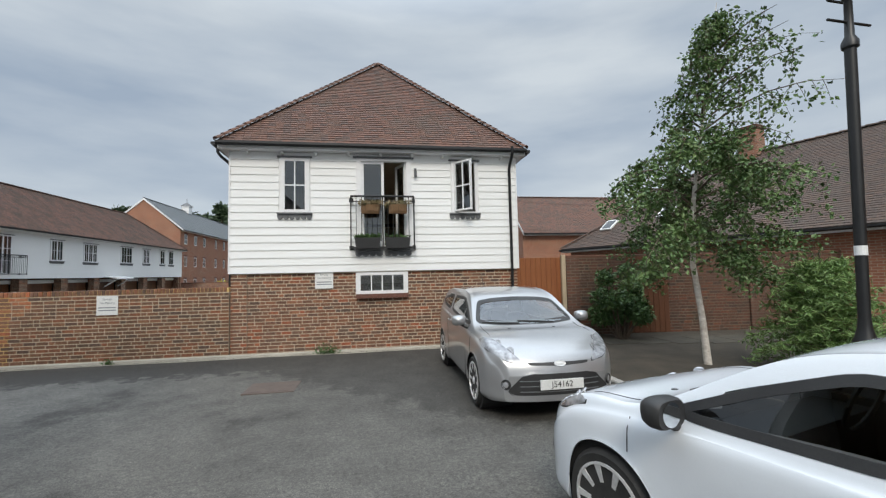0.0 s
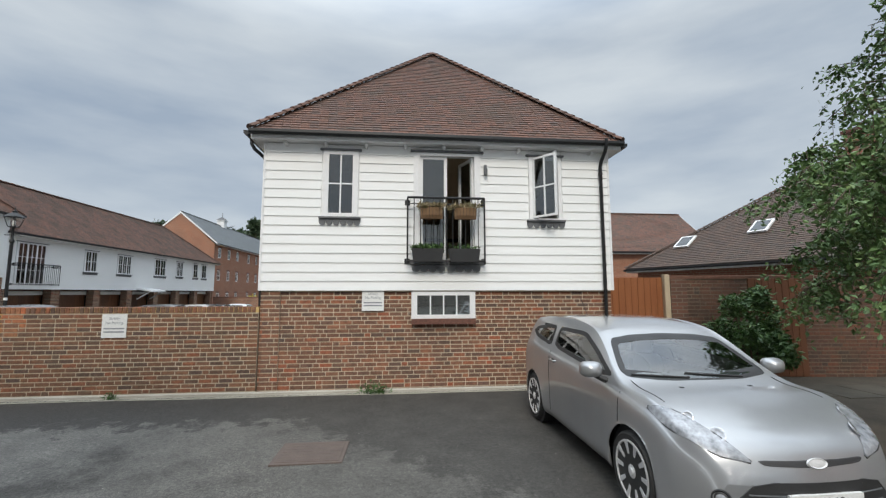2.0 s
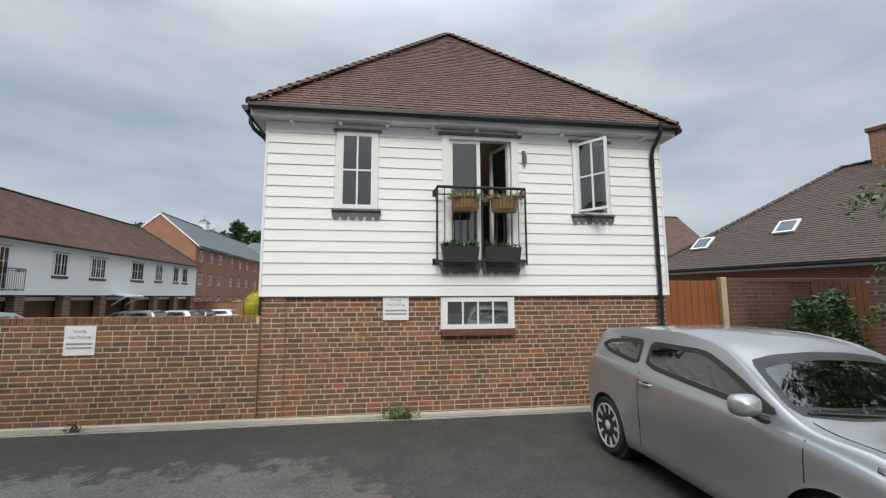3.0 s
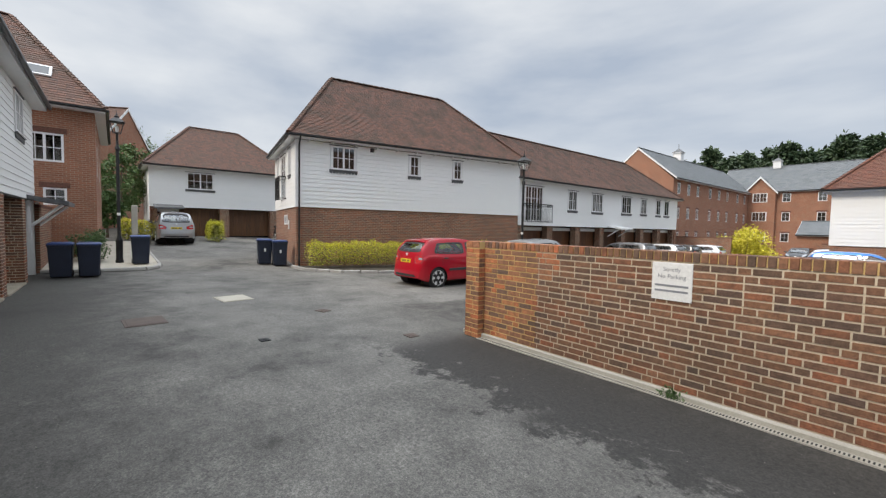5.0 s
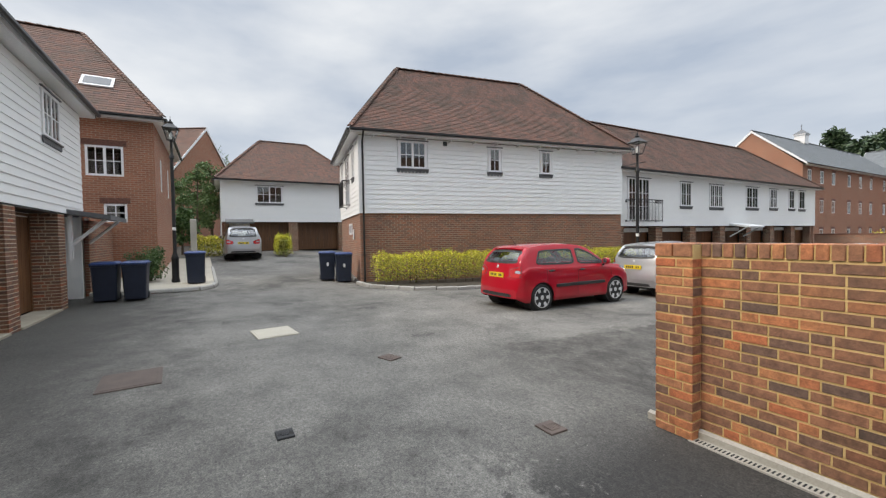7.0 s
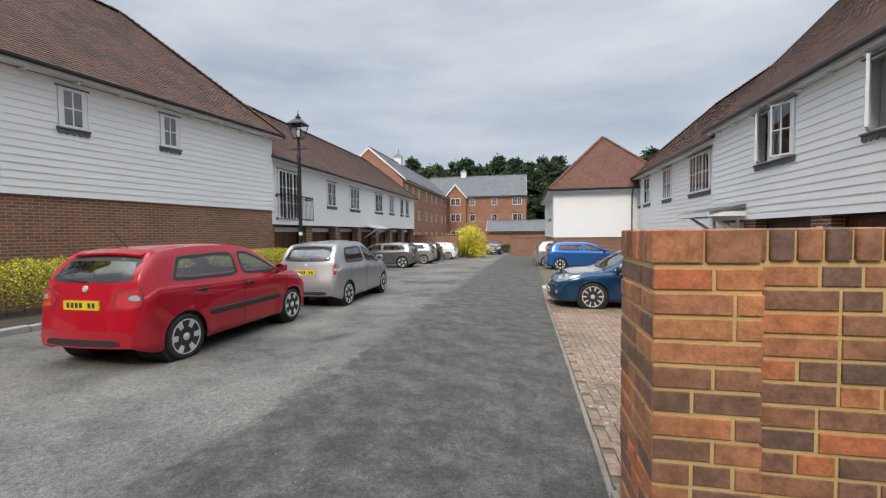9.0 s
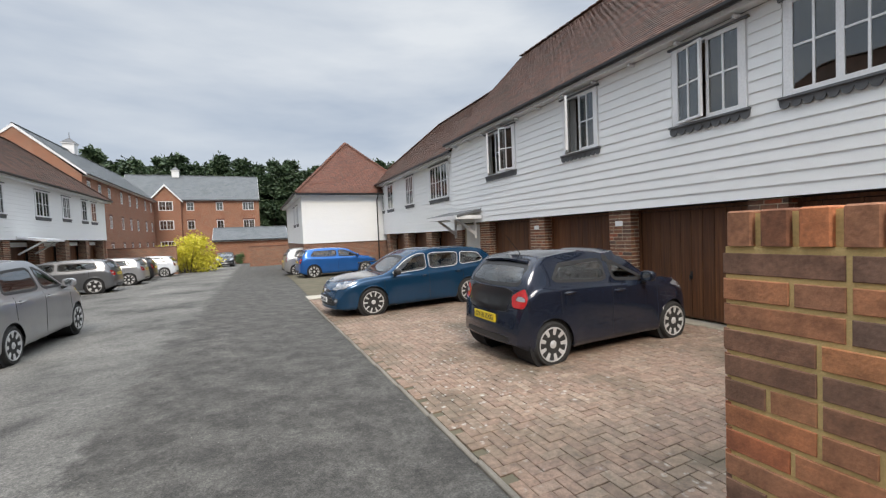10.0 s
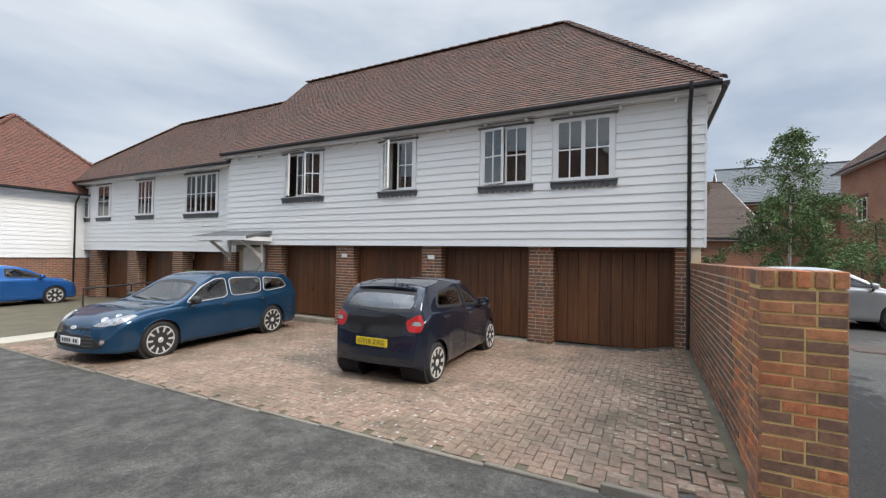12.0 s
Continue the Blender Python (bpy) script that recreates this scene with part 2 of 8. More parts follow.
m_fence_old = simple("brown_fence_stain", (0.095, 0.034, 0.014), (0.14, 0.052, 0.02), 0.75, 2, 40, 0.3, stretch=(6, 6, 0.7))
m_fence = simple("orange_fence_stain", (0.216, 0.068, 0.022), (0.288, 0.101, 0.032), 0.7, 2, 40, 0.3, stretch=(6, 6, 0.7))


def timber(name, a, b, c):
    m, nt, p = blank(name)
    tc = nt.nodes.new("ShaderNodeNewGeometry").outputs["Position"]
    f = noise_fac(nt, 1.0, 5.0, vec=tc, stretch=(26, 26, 1.1))
    g = noise_fac(nt, 0.8, 3.0, vec=tc)
    r = nt.nodes.new("ShaderNodeObjectInfo").outputs["Random"]
    col = ramp(nt, f, [(0.25, a), (0.5, b), (0.8, c)])
    col = mixc(nt, 0.5, col, mixc(nt, r, (0.28, 0.28, 0.28), (0.72, 0.7, 0.66)), "OVERLAY")
    col = mixc(nt, 0.4, col, mixc(nt, g, (0.25, 0.25, 0.25), (0.7, 0.7, 0.7)), "OVERLAY")
    nt.links.new(col, p.inputs["Base Color"])
    p.inputs["Roughness"].default_value = 0.5
    bump(nt, p, f, 0.2, 0.003)
    return m


m_door = timber("stained_garage_door", (0.065, 0.024, 0.010), (0.12, 0.046, 0.018), (0.20, 0.085, 0.032))
m_door2 = timber("tan_garage_door", (0.075, 0.033, 0.013), (0.125, 0.056, 0.023), (0.19, 0.092, 0.038))


def glass_mat(name, tint, base=0.06):
    m = bpy.data.materials.new(name)
    m.use_nodes = True
    nt = m.node_tree
    nt.nodes.clear()
    tr = nd(nt, "ShaderNodeBsdfTransparent", Color=(*tint, 1))
    gl = nd(nt, "ShaderNodeBsdfGlossy", Color=(1, 1, 1, 1), Roughness=0.015)
    lw = nd(nt, "ShaderNodeLayerWeight", Blend=0.5)
    fr = nt.nodes.new("ShaderNodeMath")
    fr.operation, fr.inputs[1].default_value = "POWER", 4.2
    nt.links.new(lw.outputs["Facing"], fr.inputs[0])
    mx = nt.nodes.new("ShaderNodeMixShader")
    ad = nt.nodes.new("ShaderNodeMath")
    ad.operation, ad.use_clamp = "ADD", True
    ad.inputs[1].default_value = base
    out = nt.nodes.new("ShaderNodeOutputMaterial")
    wv = noise_fac(nt, 1.5, 2.0)
    bp = nd(nt, "ShaderNodeBump", Strength=0.04, Distance=0.02)
    nt.links.new(wv, bp.inputs["Height"])
    nt.links.new(bp.outputs["Normal"], gl.inputs["Normal"])
    nt.links.new(fr.outputs[0], ad.inputs[0])
    nt.links.new(ad.outputs[0], mx.inputs[0])
    nt.links.new(tr.outputs[0], mx.inputs[1])
    nt.links.new(gl.outputs[0], mx.inputs[2])
    nt.links.new(mx.outputs[0], out.inputs[0])
    return m


m_skylight = simple("roof_window_pane", (0.035, 0.04, 0.045), (0.05, 0.055, 0.06), 0.08, 3, 30, 0.0)
m_lantern_glass = glass_mat("lantern_glass", (0.90, 0.92, 0.92), 0.05)
m_glass = glass_mat("window_glass", (0.55, 0.58, 0.58), 0.11)
m_carglass = glass_mat("car_glass", (0.62, 0.69, 0.67), 0.13)
m_tintglass = glass_mat("tinted_car_glass", (0.26, 0.27, 0.27), 0.08)


def asphalt():
    m, nt, p = blank("asphalt")
    pos = nt.nodes.new("ShaderNodeNewGeometry").outputs["Position"]
    big = noise_fac(nt, 0.42, 6.0, 0.62, vec=pos)
    mid = noise_fac(nt, 2.3, 6.0, 0.65, vec=pos)
    fine = noise_fac(nt, 75.0, 3.0, 0.7, vec=pos)
    add = nt.nodes.new("ShaderNodeMath")
    add.operation = "ADD"
    k = nt.nodes.new("ShaderNodeMath")
    k.operation = "MULTIPLY"
    k.inputs[1].default_value = 0.45
    nt.links.new(mid, k.inputs[0])
    nt.links.new(big, add.inputs[0])
    nt.links.new(k.outputs[0], add.inputs[1])
    # damp dark stains with hard edges on a bleached, dusty grey
    stain = ramp(nt, add.outputs[0], [(0.56, (0.052, 0.049, 0.044)), (0.63, (0.100, 0.095, 0.086)), (0.74, (0.140, 0.133, 0.121)), (0.95, (0.205, 0.195, 0.176))])
    # the strip by the boundary wall and by the garage row stays damp
    sep = nt.nodes.new("ShaderNodeSeparateXYZ")
    nt.links.new(pos, sep.inputs[0])
    wob = nt.nodes.new("ShaderNodeMath")
    wob.operation, wob.inputs[1].default_value = "MULTIPLY_ADD", 3.4
    frag = noise_fac(nt, 3.2, 8.0, 0.74, vec=pos)
    nt.links.new(frag, wob.inputs[0])
    nt.links.new(sep.outputs["Y"], wob.inputs[2])
    # towards +x the dark strip widens: shade put into the tarmac colour
    shade = nt.nodes.new("ShaderNodeMapRange")
    shade.inputs[1].default_value, shade.inputs[2].default_value, shade.inputs[4].default_value = 1.0, 4.6, 3.4
    nt.links.new(sep.outputs["X"], shade.inputs[0])
    wob2 = nt.nodes.new("ShaderNodeMath")
    nt.links.new(wob.outputs[0], wob2.inputs[0])
    nt.links.new(shade.outputs[0], wob2.inputs[1])
    near = nt.nodes.new("ShaderNodeMapRange")
    near.inputs[1].default_value, near.inputs[2].default_value = 0.0, 0.22
    nt.links.new(wob2.outputs[0], near.inputs[0])
    below = nt.nodes.new("ShaderNodeMath")
    below.operation, below.inputs[1].default_value = "LESS_THAN", 0.15
    nt.links.new(sep.outputs["Y"], below.inputs[0])
    right = nt.nodes.new("ShaderNodeMapRange")
    right.inputs[1].default_value, right.inputs[2].default_value = -6.2, -5.2
    nt.links.new(sep.outputs["X"], right.inputs[0])
    w = nt.nodes.new("ShaderNodeMath")
    w.operation = "MULTIPLY"
    nt.links.new(near.outputs[0], w.inputs[0])
    nt.links.new(below.outputs[0], w.inputs[1])
    w2 = nt.nodes.new("ShaderNodeMath")
    w2.operation = "MULTIPLY"
    nt.links.new(w.outputs[0], w2.inputs[0])
    nt.links.new(right.outputs[0], w2.inputs[1])
    col = mixc(nt, w2.outputs[0], stain, (0.034, 0.032, 0.029))
    # the court is toned darker than the lane and the road
    o1 = nt.nodes.new("ShaderNodeMath")
    o1.operation, o1.inputs[1].default_value = "MULTIPLY_ADD", 5.0
    nt.links.new(big, o1.inputs[0])
    nt.links.new(sep.outputs["X"], o1.inputs[2])
    old = nt.nodes.new("ShaderNodeMapRange")
    old.inputs[1].default_value, old.inputs[2].default_value, old.inputs[3].default_value, old.inputs[4].default_value = -0.5, 4.5, 0.0, 0.62
    nt.links.new(o1.outputs[0], old.inputs[0])
    col = mixc(nt, old.outputs[0], col, ramp(nt, mid, [(0.35, (0.040, 0.037, 0.033)), (0.65, (0.072, 0.068, 0.061))]))
    # damp ground before the garage row
    g1 = nt.nodes.new("ShaderNodeMath")
    g1.operation, g1.inputs[1].default_value = "MULTIPLY_ADD", 2.6
    nt.links.new(mid, g1.inputs[0])
    nt.links.new(sep.outputs["Y"], g1.inputs[2])
    gar = nt.nodes.new("ShaderNodeMapRange")
    gar.inputs[1].default_value, gar.inputs[2].default_value, gar.inputs[3].default_value, gar.inputs[4].default_value = -3.9, -2.2, 0.8, 0.0
    nt.links.new(g1.outputs[0], gar.inputs[0])
    gx = nt.nodes.new("ShaderNodeMapRange")
    gx.inputs[1].default_value, gx.inputs[2].default_value, gx.inputs[3].default_value, gx.inputs[4].default_value = -2.0, 0.5, 1.0, 0.0
    nt.links.new(sep.outputs["X"], gx.inputs[0])
    gm = nt.nodes.new("ShaderNodeMath")
    gm.operation = "MULTIPLY"
    nt.links.new(gar.outputs[0], gm.inputs[0])
    nt.links.new(gx.outputs[0], gm.inputs[1])
    col = mixc(nt, gm.outputs[0], col, (0.045, 0.042, 0.038))
    # the newer, darker strip of the road beside the parking bays
    s1 = nt.nodes.new("ShaderNodeMath")
    s1.operation, s1.inputs[1].default_value = "MULTIPLY_ADD", 1.6
    nt.links.new(mid, s1.inputs[0])
    nt.links.new(sep.outputs["X"], s1.inputs[2])
    lane = nt.nodes.new("ShaderNodeMapRange")
    lane.inputs[1].default_value, lane.inputs[2].default_value = -7.45, -7.2
    nt.links.new(s1.outputs[0], lane.inputs[0])
    yy = nt.nodes.new("ShaderNodeMapRange")
    yy.inputs[1].default_value, yy.inputs[2].default_value = -0.6, 0.6
    nt.links.new(sep.outputs["Y"], yy.inputs[0])
    w3 = nt.nodes.new("ShaderNodeMath")
    w3.operation = "MULTIPLY"
    nt.links.new(lane.outputs[0], w3.inputs[0])
    nt.links.new(yy.outputs[0], w3.inputs[1])
    worn = ramp(nt, noise_fac(nt, 3.4, 6.0, 0.7, vec=pos), [(0.40, (0.046, 0.042, 0.037)), (0.66, (0.108, 0.101, 0.090))])
    col = mixc(nt, w3.outputs[0], col, worn)
    grit = noise_fac(nt, 22.0, 5.0, 0.8, vec=pos)
    col = mixc(nt, 0.75, col, ramp(nt, grit, [(0.34, (0.22, 0.22, 0.22)), (0.66, (0.76, 0.76, 0.75))]), "OVERLAY")
    col = mixc(nt, 0.8, col, ramp(nt, fine, [(0.34, (0.2, 0.2, 0.2)), (0.7, (0.82, 0.82, 0.8))]), "OVERLAY")
    v = nd(nt, "ShaderNodeTexVoronoi", Scale=16.0)
    nt.links.new(pos, v.inputs["Vector"])
    fleck = ramp(nt, v.outputs["Distance"], [(0.05, (1, 1, 1)), (0.09, (0, 0, 0))])
    some = ramp(nt, noise_fac(nt, 3.1, 2.0, vec=pos), [(0.5, (0, 0, 0)), (0.62, (1, 1, 1))])
    col = mixc(nt, mixc(nt, 1.0, fleck, some, "MULTIPLY"), col, (0.34, 0.32, 0.28))
    nt.links.new(col, p.inputs["Base Color"])
    p.inputs["Roughness"].default_value = 0.82
    bump(nt, p, fine, 0.55, 0.008)
    return m


m_asphalt = asphalt()


def leaf_mat(name, a, b, c):
    m, nt, p = blank(name)
    r = nt.nodes.new("ShaderNodeNewGeometry").outputs["Random Per Island"]
    f = noise_fac(nt, 1.6, 3.0)
    col = ramp(nt, r, [(0.0, a), (0.5, b), (1.0, c)])
    nt.links.new(mixc(nt, 0.45, col, mixc(nt, f, (0.2, 0.2, 0.2), (0.8, 0.8, 0.75)), "OVERLAY"), p.inputs["Base Color"])
    p.inputs["Roughness"].default_value = 0.55
    p.inputs["Subsurface Weight"].default_value = 0.0
    return m


m_birch = leaf_mat("birch_leaf", (0.05, 0.10, 0.028), (0.085, 0.16, 0.045), (0.14, 0.21, 0.07))
m_hedge = leaf_mat("yellow_hedge_leaf", (0.30, 0.34, 0.02), (0.60, 0.56, 0.035), (0.78, 0.68, 0.06))
# the hedge leaf at under half its tone: inner shade put into the colour
m_hedge_shaded = leaf_mat("hedge_shaded_leaf", (0.13, 0.16, 0.02), (0.26, 0.27, 0.03), (0.32, 0.28, 0.06))
m_shrub = leaf_mat("shrub_leaf", (0.03, 0.075, 0.02), (0.055, 0.12, 0.03), (0.09, 0.16, 0.045))
m_conifer = leaf_mat("conifer_frond", (0.075, 0.15, 0.04), (0.13, 0.23, 0.06), (0.20, 0.30, 0.10))
m_pine = leaf_mat("pine_needle", (0.024, 0.050, 0.024), (0.040, 0.074, 0.033), (0.062, 0.100, 0.045))
m_yellow = leaf_mat("golden_leaf", (0.45, 0.42, 0.03), (0.62, 0.55, 0.04), (0.72, 0.64, 0.08))
m_bark = simple("bark", (0.07, 0.05, 0.035), (0.13, 0.10, 0.07), 0.9, 8, 40, 0.6)
m_birchbark = simple("birch_bark", (0.42, 0.36, 0.30), (0.80, 0.76, 0.70), 0.8, 5, 30, 0.4, stretch=(1, 1, 2.5))


m_worn_step = simple("worn_step_concrete", (0.22, 0.19, 0.14), (0.36, 0.32, 0.25), 0.9, 3.0, 40, 0.4)
# ---------------- mesh helpers ----------------
class Geo:
    """Gathers vertices and faces for one mesh."""

    def __init__(self):
        self.v, self.f = [], []

    def add(self, verts, faces):
        n = len(self.v)
        self.v += [tuple(p) for p in verts]
        self.f += [tuple(i + n for i in q) for q in faces]
        return self

    def box(self, a, b):
        (x0, y0, z0), (x1, y1, z1) = a, b
        return self.add([(x0, y0, z0), (x1, y0, z0), (x1, y1, z0), (x0, y1, z0), (x0, y0, z1), (x1, y0, z1), (x1, y1, z1), (x0, y1, z1)],
                        [(0, 3, 2, 1), (4, 5, 6, 7), (0, 1, 5, 4), (1, 2, 6, 5), (2, 3, 7, 6), (3, 0, 4, 7)])

    def cham(self, a, b, c):
        """A box with its upright and upper edges cut back by c."""
        (x0, y0, z0), (x1, y1, z1) = a, b
        rings = []
        for z, k in ((z0, 0.0), (z1 - c, 0.0), (z1, c)):
            rings.append([(x0 + k + c, y0 + k, z), (x1 - k - c, y0 + k, z), (x1 - k, y0 + k + c, z), (x1 - k, y1 - k - c, z),
                          (x1 - k - c, y1 - k, z), (x0 + k + c, y1 - k, z), (x0 + k, y1 - k - c, z), (x0 + k, y0 + k + c, z)])
        return self.loft(rings, caps=True)

    def loft(self, rings, caps=False, closed=True):
        n, m = len(self.v), len(rings[0])
        for r in rings:
            self.v += [tuple(p) for p in r]
        for i in range(len(rings) - 1):
            for j in range(m if closed else m - 1):
                k = (j + 1) % m
                self.f.append((n + i * m + j, n + i * m + k, n + (i + 1) * m + k, n + (i + 1) * m + j))
        if caps:
            self.f.append(tuple(n + j for j in reversed(range(m))))
            self.f.append(tuple(n + (len(rings) - 1) * m + j for j in range(m)))
        return self

    def tube(self, pts, radius, sides=8, caps=True):
        """A round bar along points; radius is one value or one for each point."""
        rings = []
        pts = [Vector(p) for p in pts]
        side = None
        for i, p in enumerate(pts):
            d = (pts[min(i + 1, len(pts) - 1)] - pts[max(i - 1, 0)]).normalized()
            if side is None:
                side = d.orthogonal().normalized()
            side = (side - d * side.dot(d)).normalized()
            up = d.cross(side)
            r = radius[i] if isinstance(radius, (list, tuple)) else radius
            rings.append([p + (side * math.cos(t) + up * math.sin(t)) * r for t in [2 * math.pi * k / sides for k in range(sides)]])
        return self.loft(rings, caps=caps)

    def lathe(self, profile, sides=20, centre=(0, 0, 0), axis="z"):
        rings = []
        for r, h in profile:
            ring = []
            for k in range(sides):
                t = 2 * math.pi * k / sides
                a, b = r * math.cos(t), r * math.sin(t)
                p = (a, b, h) if axis == "z" else (a, h, -b)
                ring.append((p[0] + centre[0], p[1] + centre[1], p[2] + centre[2]))
            rings.append(ring)
        return self.loft(rings, caps=True)

    def mesh(self, name, material, smooth=False, angle=40, uv=None):
        me = bpy.data.meshes.new(name)
        me.from_pydata(self.v, [], self.f)
        mats = material if isinstance(material, (list, tuple)) else [material]
        for m in mats:
            me.materials.append(m)
        if smooth:
            me.polygons.foreach_set("use_smooth", [True] * len(me.polygons))
            me.set_sharp_from_angle(angle=radians(angle))
        if uv:
            layer = me.uv_layers.new(name="uv")
            co = np.array([me.vertices[l.vertex_index].co for l in me.loops]).reshape(-1, 3)
            nrm = np.zeros((len(me.loops), 3))
            for p in me.polygons:
                nrm[p.loop_start:p.loop_start + p.loop_total] = p.normal
            u = np.where(abs(nrm[:, 0]) > abs(nrm[:, 1]), co[:, 1], co[:, 0])
            layer.data.foreach_set("uv", np.stack([u, co[:, 2]], 1).ravel())
        me.update()
        return me


def part(name, geo, material, parent=None, label="", smooth=False, angle=40, uv=None, at=None):
    me = geo if isinstance(geo, bpy.types.Mesh) else geo.mesh(name, material, smooth, angle, uv)
    ob = new(name, me)
    if parent is not None:
        ob.parent = parent
    if at is not None:
        ob.matrix_local = at
    if label:
        ob["label"] = label
    return ob


def thing(name, m, label, category, group="", kind=""):
    ob = new(name)
    ob.empty_display_size = 0.2
    ob.matrix_world = m
    return tagged(ob, label, category, group, kind)


def sstep(a, b, x):
    t = min(1.0, max(0.0, (x - a) / (b - a)))
    return t * t * (3 - 2 * t)


def ground_z(x, y):
    """The tarmac: level in the court, falling along the road and the garage bays, rising up the lane."""
    z = -0.021 * max(0.0, y) + 0.055 * max(0.0, -17 - x) * (1 - sstep(8, 14, y))
    z -= 0.17 * sstep(-8, -5, x) * sstep(0.0, 1.2, y) * (1 - sstep(8, 22, y))
    return max(z, -1.2)


def facade(ox, oy, deg):
    """The frame of a wall: u along it, -y outwards, z up."""
    return pose(ox, oy, 0, 0, 0, deg)


def wall_cells(length, z0, z1, holes):
    """The rectangles of a wall that its openings leave."""
    us = sorted({0.0, length, *[h[0] for h in holes], *[h[1] for h in holes]})
    out = []
    for a, b in zip(us, us[1:]):
        mid = (a + b) / 2
        cuts = sorted((h[2], h[3]) for h in holes if h[0] < mid < h[1])
        z = z0
        for lo, hi in cuts:
            if lo > z + 1e-4:
                out.append((a, b, z, lo))
            z = max(z, hi)
        if z < z1 - 1e-4:
            out.append((a, b, z, z1))
    return out


BOARD = None


def board_mesh():
    g = Geo()
    prof = [(0.0, 0.0), (-0.026, 0.0), (-0.026, 0.006), (-0.010, 1.0), (0.0, 1.0)]
    g.loft([[(x, y, z) for y, z in prof] for x in (0.0, 1.0)], caps=True)
    return g.mesh("board", m_white)


def cladding(house, frame_m, length, z0, z1, holes, pitch=0.15, name="weatherboarding", material=None):
    """A sheathed wall with a lapped board for every course, stopped at the openings."""
    global BOARD
    BOARD = BOARD or board_mesh()
    g = Geo()
    for a, b, lo, hi in wall_cells(length, z0, z1, holes):
        g.box((a, 0, lo), (b, 0.16, hi))
    back = part(name, g, m_white, house, at=frame_m)
    n = max(1, round((z1 - z0) / pitch))
    step = (z1 - z0) / n
    for k in range(n):
        lo, hi = z0 + k * step, z0 + (k + 1) * step
        spans = [(-0.026, length + 0.026)]
        for h in holes:
            if h[2] < hi - 0.03 and h[3] > lo + 0.03:
                spans = [s for a, b in spans for s in ((a, min(b, h[0] - 0.06)), (max(a, h[1] + 0.06), b)) if s[1] - s[0] > 0.03]
        for a, b in spans:
            wob = random.uniform(-0.003, 0.003)
            m = Matrix.Translation((a, -0.001, lo - 0.012 + wob)) @ Matrix.Diagonal((b - a, 1, step + 0.01, 1))
            part("board", BOARD, None, back, at=m)
    return back


def brick_courses(length, z0, z1, holes, seed):
    """The bricks of one face, as (u0, u1, z0, z1): garden-wall bond."""
    rng = random.Random(seed)
    rows = []
    n = round((z1 - z0) / 0.075)
    for k in range(n):
        lo = z0 + k * (z1 - z0) / n
        hi = lo + (z1 - z0) / n - 0.014
        u = -rng.choice((0.0, 0.056, 0.112, 0.169)) - (0.1125 if k % 2 else 0)
        c = k
        first = True
        while u < length:
            w = 0.1015 if c % 4 == 3 else 0.213
            c += 1
            a, b = max(u, 0.0), min(u + w, length)
            u += w + 0.012
            if first and b - a >= 0.05:
                a, first = 0.0, False
            if b - a < 0.05:
                if a > 0.0 and rows and rows[-1][2] == lo:
                    rows[-1] = (rows[-1][0], b, lo, hi)
                continue
            if any(h[2] < hi and h[3] > lo and h[0] < b and h[1] > a for h in holes):
                for h in holes:
                    if h[2] < hi and h[3] > lo and h[0] < b and h[1] > a:
                        if a < h[0] - 0.03:
                            rows.append((a, h[0] - 0.004, lo, hi))
                        if b > h[1] + 0.03:
                            rows.append((h[1] + 0.004, b, lo, hi))
                continue
            rows.append((a, b, lo, hi))
    return rows


BRICKS = {}


def brick_mesh(w, material):
    key = (round(w, 2), material.name)
    if key not in BRICKS:
        g = Geo()
        h, d, c = 0.061, 0.006, 0.002
        g.loft([[(0, 0.012, 0), (w, 0.012, 0), (w, 0.012, h), (0, 0.012, h)], [(0, -d + c, 0), (w, -d + c, 0), (w, -d + c, h), (0, -d + c, h)],
                [(c, -d, c), (w - c, -d, c), (w - c, -d, h - c), (c, -d, h - c)]])
        n = len(g.v)
        g.f.append((n - 4, n - 3, n - 2, n - 1))
        BRICKS[key] = g.mesh("brick", material)
    return BRICKS[key]


def lay_bricks(parent, frame_m, bricks, material, joined, near=lambda u, z: True, most=300):
    """Single bricks where near, the rest as one mesh."""
    rng = random.Random(7)
    g, count = Geo(), 0
    for a, b, lo, hi in bricks:
        out = rng.uniform(-0.002, 0.002)
        if count < most and near((a + b) / 2, lo):
            w = round(b - a, 2)
            part("brick", brick_mesh(w, material), None, parent, at=frame_m @ Matrix.Translation((a, out, lo)) @ Matrix.Diagonal(((b - a) / w, 1, (hi - lo) / 0.061, 1)))
            count += 1
        else:
            c, d = 0.002, out - 0.006
            n = len(g.v)
            g.v += [(a, 0.01, lo), (b, 0.01, lo), (b, 0.01, hi), (a, 0.01, hi), (a + c, d, lo + c), (b - c, d, lo + c), (b - c, d, hi - c), (a + c, d, hi - c)]
            g.f += [(n, n + 1, n + 5, n + 4), (n + 1, n + 2, n + 6, n + 5), (n + 2, n + 3, n + 7, n + 6), (n + 3, n, n + 4, n + 7), (n + 4, n + 5, n + 6, n + 7)]
    if g.v:
        tagged(part("brickwork", g, joined, parent, at=frame_m), kind="stuff")


def far_wall(house, frame_m, length, z0, z1, holes, material, name="brick_wall", thick=0.2):
    g = Geo()
    for a, b, lo, hi in wall_cells(length, z0, z1, holes):
        g.box((a, 0, lo), (b, thick, hi))
    return part(name, g, material, house, at=frame_m, uv=True)


